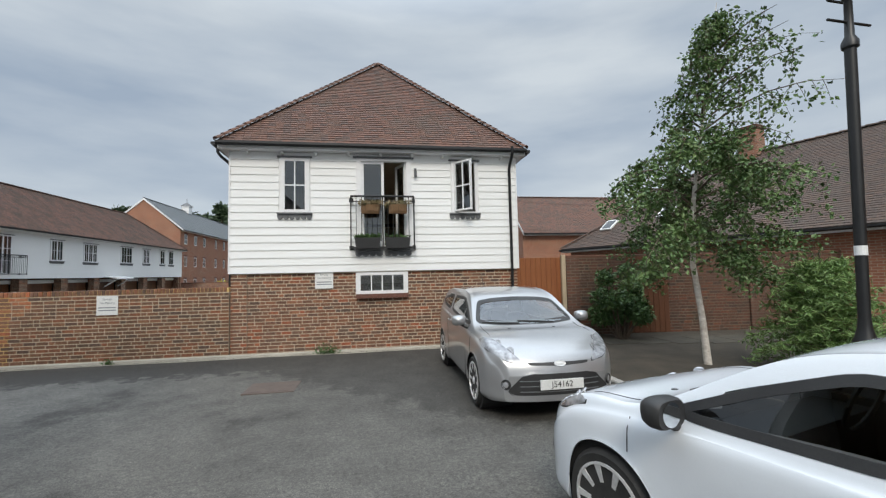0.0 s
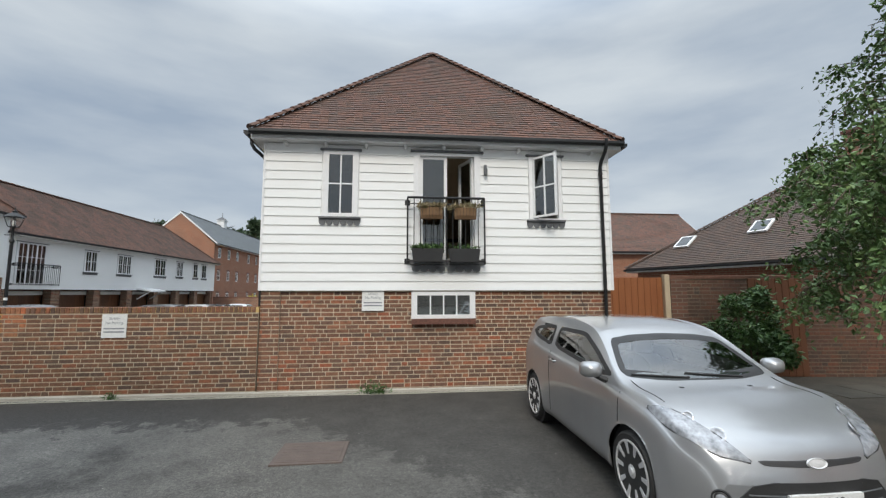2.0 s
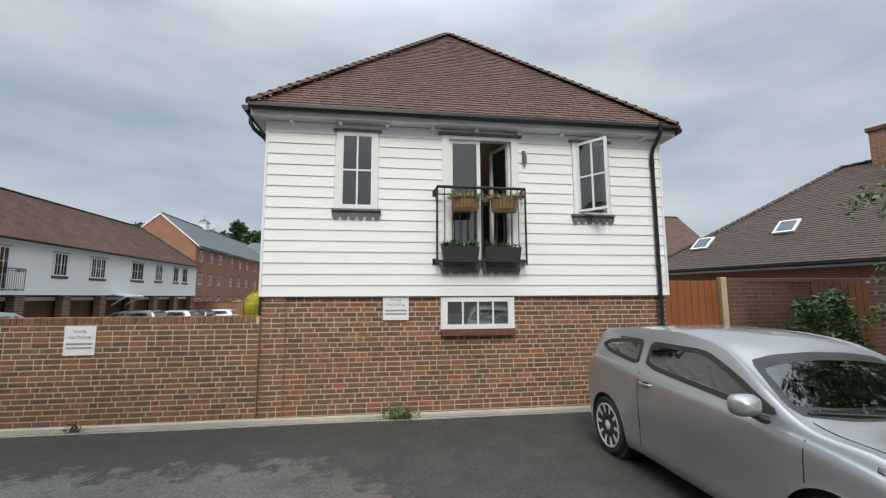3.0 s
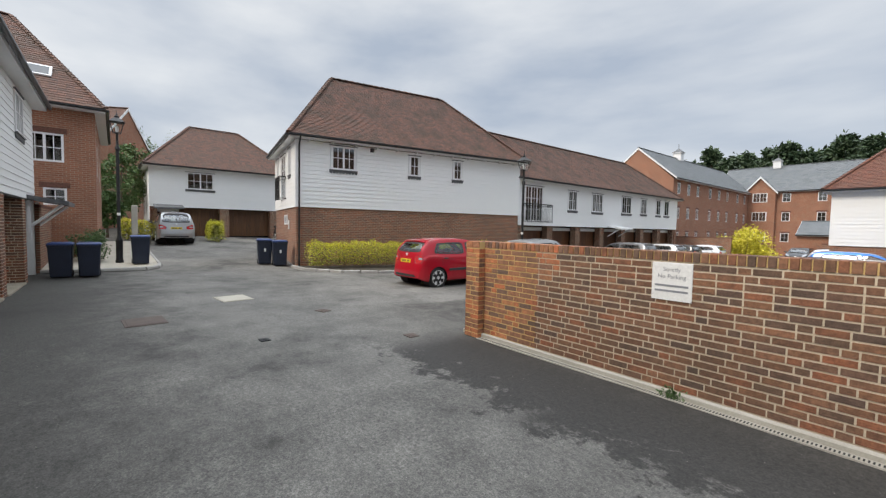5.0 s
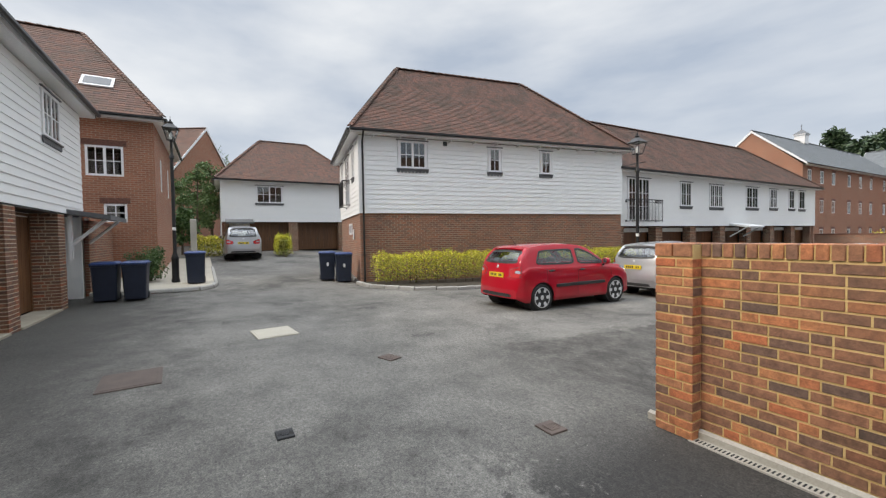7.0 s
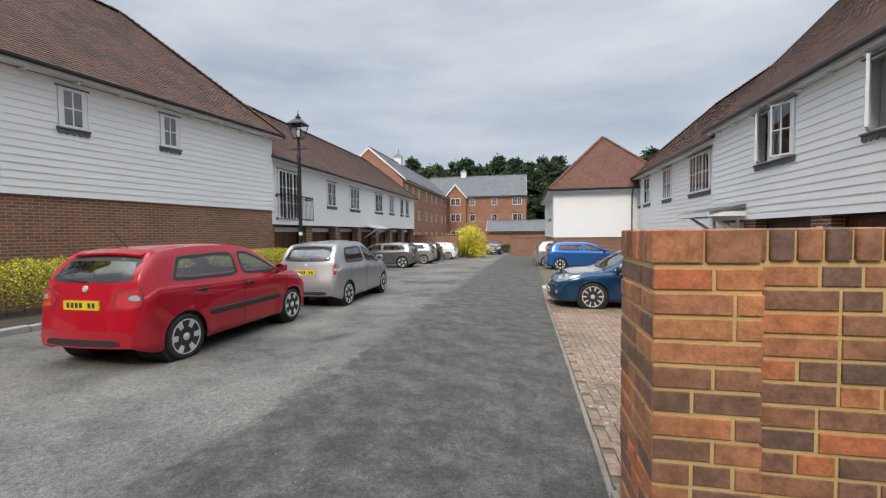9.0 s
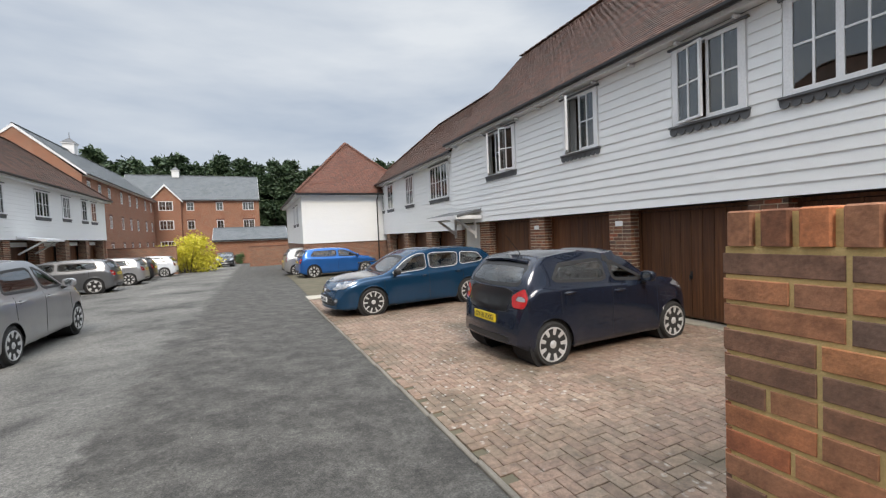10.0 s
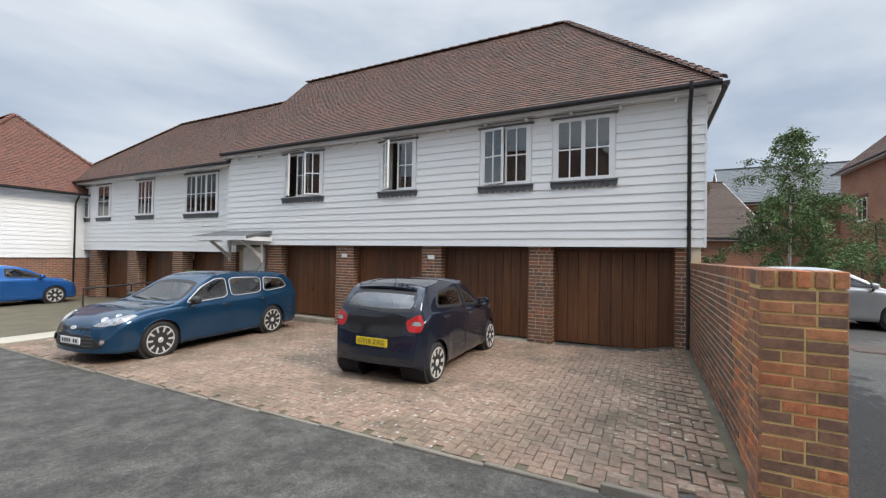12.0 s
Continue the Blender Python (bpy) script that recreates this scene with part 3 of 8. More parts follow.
def rect_ring(g, o, i, y0, y1):
    """A frame in one piece, from its outer and inner rectangles."""
    pts = []
    for y in (y0, y1):
        for a, b, c, d in (o, i):
            pts += [(a, y, b), (c, y, b), (c, y, d), (a, y, d)]
    f = []
    for k in range(4):
        n = (k + 1) % 4
        f += [(k, n, 4 + n, 4 + k), (8 + n, 8 + k, 12 + k, 12 + n), (n, k, 8 + k, 8 + n), (4 + k, 4 + n, 12 + n, 12 + k)]
    g.add(pts, f)


def window(house, frame_m, u0, u1, z0, z1, cols=2, rows=2, sashes=1, opened=(), apron=True, curtain=False, head=True, depth=0.0):
    """A white casement with glazing bars, a leaded sill with a scalloped apron, and its panes."""
    g, t = Geo(), 0.032
    y0, y1 = -0.045 + depth, 0.05 + depth
    rect_ring(g, (u0 - 0.035, z0, u1 + 0.035, z1), (u0 + t, z0 + t, u1 - t, z1 - t), y0, y1)
    w = part("window", g, m_trim, house, at=frame_m)
    iu0, iu1, iz0, iz1 = u0 + t, u1 - t, z0 + t, z1 - t
    sw = (iu1 - iu0) / sashes
    for s in range(sashes):
        a, b = iu0 + s * sw, iu0 + (s + 1) * sw
        ang = dict(opened).get(s, 0.0)
        hinge = a if ang >= 0 else b
        m = Matrix.Translation((hinge, y0 - 0.002, 0)) @ Matrix.Rotation(radians(-ang), 4, "Z") @ Matrix.Translation((-hinge, 0, 0))
        q, f = Geo(), 0.04
        rect_ring(q, (a, iz0, b, iz1), (a + f, iz0 + f, b - f, iz1 - f), 0.0, 0.045)
        pw, ph = (b - a - 2 * f) / cols, (iz1 - iz0 - 2 * f) / rows
        bar = 0.013
        for c in range(1, cols):
            x = a + f + c * pw
            q.box((x - bar, 0.003, iz0 + f), (x + bar, 0.04, iz1 - f))
        for r in range(1, rows):
            z = iz0 + f + r * ph
            q.box((a + f, 0.006, z - bar), (b - f, 0.037, z + bar))
        part("sash", q, m_trim, w, at=m)
        p = Geo().box((a + f, 0.018, iz0 + f), (b - f, 0.024, iz1 - f))
        pane = part("pane", p, m_glass, w, at=m)
        pane.visible_shadow = False
    if curtain:
        c, n = Geo(), 16
        for a, b in ((u0 + t, u0 + t + (u1 - u0) * 0.22), (u1 - t - (u1 - u0) * 0.22, u1 - t)):
            pts = [(a + (b - a) * i / n, 0.14 + 0.02 * math.sin(i * 1.9)) for i in range(n + 1)]
            c.loft([[(x, y, z0) for x, y in pts], [(x, y, z1) for x, y in pts]], closed=False)
        part("curtain", c, m_curtain, w)
    if apron:
        s = Geo()
        s.box((u0 - 0.09, -0.085, z0 - 0.035), (u1 + 0.09, 0.0, z0 - 0.002))
        n = max(2, round((u1 - u0 + 0.18) / 0.135))
        step = (u1 - u0 + 0.18) / n
        pts = [(u0 - 0.09, z0 - 0.035)]
        for k in range(n):
            c = u0 - 0.09 + (k + 0.5) * step
            for i in range(9):
                th = math.pi - math.pi * i / 8
                pts.append((c + step * 0.47 * math.cos(th), z0 - 0.085 - 0.075 * math.sin(th)))
        pts.append((u1 + 0.09, z0 - 0.035))
        m = len(pts)
        s.add([(x, -0.052, z) for x, z in pts] + [(x, -0.030, z) for x, z in pts],
              [tuple(reversed(range(m))), tuple(range(m, 2 * m))] + [(i, (i + 1) % m, m + (i + 1) % m, m + i) for i in range(m)])
        part("sill", s, m_lead, w, "grey lead sill with a scalloped apron")
    if head:
        part("head_flashing", Geo().box((u0 - 0.09, -0.075, z1 + 0.002), (u1 + 0.09, 0.0, z1 + 0.035)), m_lead, w)
    return w


def tile_plane(p0, along, up, poly, gauge=0.1, width=0.166, thick=0.014, rng=None, lift=0.0):
    """Tiles of a roof slope: rows of (corner points) for every tile whose middle lies inside poly, given in (along, up)."""
    rng = rng or random.Random(3)
    along, up = Vector(along).normalized(), Vector(up).normalized()
    nrm = along.cross(up).normalized()
    top = max(b for _, b in poly)
    n = len(poly)
    out = []
    row = 0
    b = 0.0
    while b < top:
        m = b + gauge / 2
        xs = []
        for i in range(n):
            (a0, b0), (a1, b1) = poly[i], poly[(i + 1) % n]
            if (b0 <= m) != (b1 <= m):
                xs.append(a0 + (a1 - a0) * (m - b0) / (b1 - b0))
        xs.sort()
        for l, r in zip(xs[::2], xs[1::2]):
            a = l - (0.5 * width if row % 2 else 0.0)
            while a < r:
                s, e = max(a, l), min(a + width - 0.003, r)
                if e - s > 0.02:
                    j = rng.uniform(-0.003, 0.003)
                    out.append((s, e, b - 0.01 + rng.uniform(-0.004, 0.004), b + gauge * 1.08, lift + thick + 0.006 + j, lift + 0.004))
                a += width
        b += gauge
        row += 1
    return p0, along, up, nrm, out


def tile_verts(p0, al, up, nr, t):
    s, e, lo, hi, h0, h1 = t
    P = lambda a, b, h: p0 + al * a + up * b + nr * h  # noqa: E731
    c = (s + e) / 2
    return [P(s, lo, h0 - 0.014), P(e, lo, h0 - 0.014), P(s, lo, h0), P(c, lo, h0 + 0.003), P(e, lo, h0), P(e, hi, h1), P(c, hi, h1 + 0.003), P(s, hi, h1)]


TILE_F = [(0, 1, 4, 3, 2), (2, 3, 6, 7), (3, 4, 5, 6), (0, 2, 7), (1, 5, 4)]


def roof(house, L, D, ez, rz, ov=0.32, left="hip", right="hip", material=None, gauge=0.1, width=0.166, singles=None, run_l=None, run_r=None, back=True,
         ridge_mat=None, name="roof", hang=0.3):
    """A pitched roof over the plan 0..L by 0..D with its eaves at ez and ridge at rz; hips or gables at its ends."""
    material = material or m_tile_i
    half = D / 2 + ov
    x0, x1 = -ov if left == "hip" else -0.06, L + (ov if right == "hip" else 0.06)
    rl = x0 + (run_l if run_l is not None else half) if left == "hip" else x0
    rr = x1 - (run_r if run_r is not None else half) if right == "hip" else x1
    E = [Vector(p) for p in ((x0, -ov, ez), (x1, -ov, ez), (x1, D + ov, ez), (x0, D + ov, ez))]
    R = [Vector((rl, D / 2, rz)), Vector((rr, D / 2, rz))]
    slab = Geo()
    dn = Vector((0, 0, -0.06))
    P = [*E, *R]
    slab.add([*P, *[p + dn for p in P]], [(0, 1, 5, 4), (2, 3, 4, 5), (1, 2, 5), (3, 0, 4), (7, 6, 10, 11), (9, 8, 11, 10), (8, 7, 11), (6, 9, 10),
                                          (0, 6, 7, 1), (1, 7, 8, 2), (2, 8, 9, 3), (3, 9, 6, 0)] if left == "hip" and right == "hip" else
             [(0, 1, 5, 4), (2, 3, 4, 5), (7, 6, 10, 11), (9, 8, 11, 10), (0, 6, 7, 1), (2, 8, 9, 3)]
             + ([(1, 2, 5), (8, 7, 11), (1, 7, 8, 2)] if right == "hip" else [(1, 5, 11, 7), (5, 2, 8, 11)])
             + ([(3, 0, 4), (6, 9, 10), (3, 9, 6, 0)] if left == "hip" else [(0, 6, 10, 4), (4, 10, 9, 3)]))
    ro = part(name, slab, m_tile if material is m_tile_i else material, house)
    sl = (R[0] - Vector((rl, -ov, ez))).length
    rng = random.Random(11)
    planes = [(E[0], (1, 0, 0), R[0] - Vector((rl, -ov, ez)), [(0, 0), (x1 - x0, 0), (rr - x0, sl), (rl - x0, sl)])]
    if back:
        planes.append((E[2], (-1, 0, 0), R[1] - Vector((rr, D + ov, ez)), [(0, 0), (x1 - x0, 0), (x1 - rl, sl), (x1 - rr, sl)]))
    if right == "hip":
        up = R[1] - Vector((x1, D / 2, ez))
        planes.append((E[1], (0, 1, 0), up, [(0, 0), (D + 2 * ov, 0), (half, up.length)]))
    if left == "hip":
        up = R[0] - Vector((x0, D / 2, ez))
        planes.append((E[3], (0, -1, 0), up, [(0, 0), (D + 2 * ov, 0), (half, up.length)]))
    g = Geo()
    left_over = 300
    for i, (p0, al, up, poly) in enumerate(planes):
        p0, al, up, nr, tiles = tile_plane(p0, al, up, poly, gauge, width, rng=rng)
        for t in tiles:
            if singles and left_over and singles(i, t):
                left_over -= 1
                s, e, lo, hi, h0, h1 = t
                key = ("tile", round(e - s, 2))
                if key not in BRICKS:
                    q = Geo()
                    w = round(e - s, 2)
                    q.add(tile_verts(Vector(), Vector((1, 0, 0)), Vector((0, 1, 0)), Vector((0, 0, 1)), (0, w, 0, gauge * 1.18, 0.02, 0.004)), TILE_F)
                    BRICKS[key] = q.mesh("tile", m_tile)
                m = Matrix((al, up, nr)).transposed().to_4x4()
                m.translation = p0 + al * s + up * lo + nr * rng.uniform(-0.002, 0.003)
                part("tile", BRICKS[key], None, ro, at=m)
            else:
                n = len(g.v)
                g.v += [tuple(v) for v in tile_verts(p0, al, up, nr, t)]
                g.f += [tuple(n + k for k in q) for q in TILE_F]
    tagged(part("tiling", g, material, ro), kind="stuff")
    # ridge and hip tiles
    h = Geo()
    lines = [(R[0], R[1])]
    if right == "hip":
        lines += [(E[1], R[1]), (E[2], R[1])]
    if left == "hip":
        lines += [(E[0], R[0]), (E[3], R[0])]
    for a, b in lines:
        d = b - a
        if d.length < 0.2:
            continue
        n = max(1, round(d.length / (0.33 if a.z == b.z else 0.2)))
        d = d / n
        side = d.cross(Vector((0, 0, 1))).normalized()
        upv = side.cross(d).normalized()
        for k in range(n):
            q = a + d * k
            rings = []
            for f, r in ((-0.04, 0.105), (1.0, 0.09)):
                rings.append([q + d * f + side * (r * math.cos(t)) + upv * (r * 0.62 * math.sin(t) + (0.03 if f < 0 else 0.015)) for t in [math.pi * i / 5 for i in range(6)]])
            h.loft(rings, closed=False)
            m = len(h.v)
            h.f.append(tuple(range(m - 12, m - 6)))
    tagged(part("ridge_tile", h, ridge_mat or material, ro), kind="stuff")
    # gutters, fascia, soffit
    gt, fa, so = Geo(), Geo(), Geo()
    runs = [((x0, -ov), (x1, -ov), (0, -1)), ((x1, D + ov), (x0, D + ov), (0, 1))]
    if right == "hip":
        runs.append(((x1, -ov), (x1, D + ov), (1, 0)))
    if left == "hip":
        runs.append(((x0, D + ov), (x0, -ov), (-1, 0)))
    for (ax, ay), (bx, by), (nx, ny) in runs:
        rings = []
        for x, y in ((ax, ay), (bx, by)):
            rings.append([(x + nx * (0.02 + o) - (0 if nx else 0), y + ny * (0.02 + o), ez - 0.03 + z) for o, z in ((0.0, 0.0), (0.0, -0.05), (0.03, -0.085), (0.075, -0.085), (0.105, -0.05), (0.105, 0.0))])
        gt.loft(rings, closed=True, caps=True)
        lo, hi = (min(ax, bx), min(ay, by)), (max(ax, bx), max(ay, by))
        if nx:
            xa, xb = (ax - 0.022, ax) if nx > 0 else (ax, ax + 0.022)
            fa.box((xa, lo[1] + 0.03, ez - 0.17), (xb, hi[1] - 0.03, ez - 0.03))
            xa, xb = (ax - ov, ax - 0.022) if nx > 0 else (ax + 0.022, ax + ov)
            so.box((xa, lo[1] + 0.03, ez - 0.165), (xb, hi[1] - 0.03, ez - 0.150))
        else:
            ya, yb = (ay - 0.022, ay) if ny > 0 else (ay, ay + 0.022)
            fa.box((lo[0] + 0.026, ya, ez - 0.17), (hi[0] - 0.026, yb, ez - 0.03))
            ya, yb = (ay - ov, ay - 0.022) if ny > 0 else (ay + 0.022, ay + ov)
            so.box((lo[0] + ov, ya, ez - 0.162), (hi[0] - ov, yb, ez - 0.147))
    part("gutter", gt, m_black, ro, "black plastic gutter")
    part("fascia", fa, m_trim, ro, "white fascia board")
    part("soffit", so, m_trim, ro)
    return ro


def rafter_feet(house, frame_m, length, z, n, ov=0.3):
    for k in range(n):
        u = (k + 0.5) * length / n
        g = Geo().tube([(u, 0.0, z), (u, -ov + 0.06, z), (u, -ov + 0.045, z)], [0.035, 0.035, 0.022], 8)
        part("soffit_bracket", g, m_trim, house, at=frame_m, smooth=True)


def downpipe(house, frame_m, u, z0, z1, kick=True, out=0.07):
    g = Geo()
    pts = []
    if kick:
        pts += [(u + 0.0, -0.36, z1 + 0.12), (u, -0.36, z1), (u, -0.30, z1 - 0.10), (u, -out - 0.05, z1 - 0.26)]
    pts += [(u, -out, z1 - 0.36), (u, -out, z0)]
    g.tube(pts, 0.034, 10)
    for z in (z0 + 0.3, (z0 + z1) / 2, z1 - 0.5):
        g.lathe([(0.043, z - 0.02), (0.043, z + 0.02)], 10, (u, -out, 0))
    part("downpipe", g, m_black, house, "black rainwater downpipe", smooth=True, at=frame_m)


def garage_door(house, frame_m, u0, u1, z0, z1, material, y=0.25, planks=9):
    """An up-and-over door: frame, a leaf of upright boards, a handle."""
    g = Geo()
    g.box((u0, y - 0.02, z1 - 0.05), (u1, y + 0.06, z1)).box((u0, y - 0.02, z0), (u0 + 0.05, y + 0.06, z1 - 0.05)).box((u1 - 0.05, y - 0.02, z0), (u1, y + 0.06, z1 - 0.05))
    d = part("garage_door", g, material, house, at=frame_m, label="stained timber up-and-over garage door")
    a, w = u0 + 0.05, (u1 - u0 - 0.1) / planks
    for k in range(planks):
        q = Geo().cham((0, 0, 0), (w - 0.006, 0.03, z1 - z0 - 0.09), 0.004)
        part("plank", q, material, d, at=Matrix.Translation((a + k * w + 0.003, y + 0.005 + random.uniform(0, 0.003), z0 + 0.03)))
    part("door_backing", Geo().box((u0 + 0.05, y + 0.036, z0 + 0.02), (u1 - 0.05, y + 0.05, z1 - 0.05)), m_dark, d)
    c = (u0 + u1) / 2
    h = Geo().box((c - 0.02, y - 0.006, z0 + 0.72), (c + 0.02, y + 0.006, z0 + 0.86)).tube([(c, y - 0.01, z0 + 0.79), (c, y - 0.05, z0 + 0.79), (c, y - 0.05, z0 + 0.70)], 0.011, 8)
    part("handle", h, m_black, d)
    return d

# ---------------- ground ----------------
def ground_sheet():
    """One sheet to the horizon, fine where the walk goes."""
    xs = sorted({*[-400, -200, -120, -80, -60, -50, -45], *[-40 + 0.5 * i for i in range(131)], *[30, 40, 60, 100, 200, 400]})
    ys = sorted({*[-400, -200, -100, -60, -40, -30, -25], *[-20 + 0.5 * i for i in range(161)], *[65, 75, 90, 120, 200, 400]})
    ys = sorted({*ys, 0.02, 0.1, 0.2})
    g = Geo()
    nx = len(xs)
    g.v = [(x, y, ground_z(x, y) + 0.012 * (noise.noise((x * 0.6, y * 0.6, 0)))) for y in ys for x in xs]
    g.f = [(j * nx + i, j * nx + i + 1, (j + 1) * nx + i + 1, (j + 1) * nx + i) for j in range(len(ys) - 1) for i in range(nx - 1)]
    ob = part("ground", g, m_asphalt, smooth=True)
    return tagged(ob, "worn grey tarmac with dark damp patches", "ground", kind="structure")


ground_sheet()


def pier(house, fm, u0, u1, depth, z0, z1, seed, singles=0):
    """A brick pier: a mortar core with bricks on its front and both cheeks."""
    c = part("brick_pier", Geo().box((u0 + 0.01, 0.0, z0), (u1 - 0.01, depth, z1)), m_mortar, house, at=fm)
    lay_bricks(c, Matrix.Translation((u0, 0, 0)), brick_courses(u1 - u0, z0, z1, [], seed), m_brick, m_brick_i, most=singles)
    lay_bricks(c, Matrix.Translation((u0 + 0.01, depth, 0)) @ Matrix.Rotation(radians(-90), 4, "Z"), brick_courses(depth, z0, z1, [], seed + 1), m_brick, m_brick_i, most=0)
    lay_bricks(c, Matrix.Translation((u1 - 0.01, 0, 0)) @ Matrix.Rotation(radians(90), 4, "Z"), brick_courses(depth, z0, z1, [], seed + 2), m_brick, m_brick_i, most=0)
    return c


def core(house, L, D, z0, z1, name="inner_wall"):
    """Plain inner and rear walls that close a house."""
    g = Geo()
    g.box((0.3, D - 0.2, z0), (L - 0.3, D, z1)).box((0.3, 0.5, z0 - 0.3), (L - 0.3, D - 0.25, z0 - 0.1))
    part(name, g, m_white, house)
    g = Geo().box((0.2, 2.2, z0), (L - 0.2, 2.3, z1)).box((0.17, 0.17, z1 - 0.06), (L - 0.17, D - 0.2, z1 - 0.02))
    part("room_wall", g, m_cream, house)


# ---------------- house over the garages (the boarded house by the wall) ----------------
A = thing("boarded_house", pose(0, 13.0, 0, 0, 0, -90), "white weatherboarded house over timber garages with brown clay tile roof", "house")
AL, AD, AZ0, AZ1 = 13.0, 6.6, 1.83, 4.57
fA = facade(0, 0, 0)
fAe = facade(AL, 0, 90)          # the end wall by the court
a_win = [(10.35, 11.47, 3.17, 4.46, 2), (8.72, 9.81, 3.17, 4.46, 2), (5.95, 6.95, 3.2, 4.46, 2), (2.5, 3.95, 3.2, 4.46, 3)]
cladding(A, fA, AL, AZ0, AZ1, [w[:4] for w in a_win], pitch=0.172)
window(A, fA, *a_win[0][:4], sashes=2, opened=())
window(A, fA, *a_win[1][:4], sashes=2, opened=((0, 14),), curtain=True)
window(A, fA, *a_win[2][:4], sashes=2, opened=((0, 38),), curtain=True)
window(A, fA, *a_win[3][:4], sashes=3, cols=2, opened=((0, 32), (2, -28)))
e_holes = [(1.08, 1.66, 3.18, 4.44), (2.79, 3.96, 2.36, 4.46), (5.02, 5.60, 3.18, 4.44)]
cladding(A, fAe, AD, AZ0, AZ1, e_holes, pitch=0.172)
window(A, fAe, *e_holes[0], sashes=1, cols=2, rows=2)
window(A, fAe, *e_holes[2], sashes=1, cols=2, rows=2, opened=((0, 52),))
for y in (-0.034, AD - 0.003):
    part("corner_board", Geo().box((AL - 0.003, y, AZ0 - 0.01), (AL + 0.034, y + 0.037, AZ1)), m_trim, A)
# the French window with its leaves folded in
fr = Geo()
u0, u1, z0, z1 = e_holes[1]
rect_ring(fr, (u0 - 0.06, z0, u1 + 0.06, z1), (u0 + 0.06, z0 + 0.06, u1 - 0.06, z1 - 0.06), -0.045, 0.09)
fw = part("french_window", fr, m_trim, A, "white double French window, one leaf open inwards", at=fAe)


def leaf(parent, w, h, m):
    q = Geo()
    for a, b in (((0, 0), (w, 0.10)), ((0, h - 0.06), (w, h)), ((0, 0.10), (0.06, h - 0.06)), ((w - 0.06, 0.10), (w, h - 0.06))):
        q.box((a[0], 0, a[1]), (b[0], 0.045, b[1]))
    lf = part("door_leaf", q, m_trim, parent, at=m)
    part("pane", Geo().box((0.06, 0.018, 0.10), (w - 0.06, 0.025, h - 0.06)), m_glass, parent, at=m).visible_shadow = False
    return lf


hw = (u1 - u0 - 0.12) / 2
leaf(fw, hw, z1 - z0 - 0.12, Matrix.Translation((u0 + 0.06, 0.0, z0 + 0.06)))
leaf(fw, hw, z1 - z0 - 0.12, Matrix.Translation((u1 - 0.06, 0.05, z0 + 0.06)) @ Matrix.Rotation(radians(112), 4, "Z"))
part("sill", Geo().box((u0 - 0.12, -0.08, z0 - 0.06), (u1 + 0.12, 0, z0 - 0.002)), m_lead, fw)
part("head_flashing", Geo().box((u0 - 0.12, -0.08, z1 + 0.002), (u1 + 0.12, 0, z1 + 0.04)), m_lead, fw)
# brick base of the end wall, with its low window
sw_hole = (2.74, 3.87, 1.29, 1.80)
BZ = -0.25
base = far_wall(A, fAe @ Matrix.Translation((0, 0.045, 0)), AD, BZ, AZ0, [sw_hole], m_mortar, "brick_base")
lay_bricks(base, Matrix(), brick_courses(AD, 0.0, AZ0 - 0.02, [sw_hole], 5), m_brick, m_brick_i, near=lambda u, z: u < 3.4)
wb = window(A, fAe @ Matrix.Translation((0, 0.045, 0)), sw_hole[0], sw_hole[1], sw_hole[2] + 0.01, sw_hole[3], cols=4, rows=1, apron=False, head=False)
part("tile_sill", Geo().box((sw_hole[0] - 0.03, -0.10, sw_hole[2] - 0.09), (sw_hole[1] + 0.03, 0.0, sw_hole[2] + 0.005)), m_tile_red, wb, "red tile sill")
# garage bays
GZ = -0.27
bays = [(AL - 2.68, AL - 0.45), (AL - 5.31, AL - 3.20), (AL - 7.95, AL - 5.85), (AL - 10.65, AL - 8.55)]
piers = [(AL - 0.45, AL), (AL - 3.20, AL - 2.68), (AL - 5.85, AL - 5.31), (AL - 8.55, AL - 7.95), (AL - 11.25, AL - 10.65)]
for i, (a, b) in enumerate(piers):
    pier(A, fA @ Matrix.Translation((0, 0.05, 0)), a, b, 0.36 if i else 0.30, GZ - 0.1, AZ0 - 0.02, 20 + i, 90 if i in (1, 2) else 40)
for a, b in bays:
    garage_door(A, fA, a, b, GZ + 0.06, AZ0 - 0.03, m_door, y=0.30, planks=10)
    part("threshold", Geo().cham((a - 0.02, -0.02, GZ - 0.1), (b + 0.02, 0.45, GZ + 0.05), 0.012), m_worn_step, A, "pale concrete threshold")
# near-black sheet added for the shade under the overhang
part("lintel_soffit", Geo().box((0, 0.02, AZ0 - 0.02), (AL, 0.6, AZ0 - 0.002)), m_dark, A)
part("bay_back", Geo().box((0, 0.42, GZ - 0.1), (AL - 0.3, 0.5, AZ0 - 0.03)), m_mortar, A)
# entrance at the end of the garages, under a small lead canopy
ed = part("entrance_door", Geo().box((0.35, 0.30, GZ), (1.35, 0.36, 1.75)), m_trim, A, "white panelled entrance door")
cn = Geo()
cn.add([(-0.35, 0.0, 2.26), (2.0, 0.0, 2.26), (2.05, -0.95, 2.06), (-0.4, -0.95, 2.06), (-0.35, 0, 2.18), (2.0, 0, 2.18), (2.05, -0.95, 1.98), (-0.4, -0.95, 1.98)],
       [(3, 2, 1, 0), (4, 5, 6, 7), (2, 3, 7, 6), (0, 3, 7, 4), (1, 5, 6, 2)])
cp = part("canopy", cn, m_lead, A, "grey lead door canopy on white brackets")
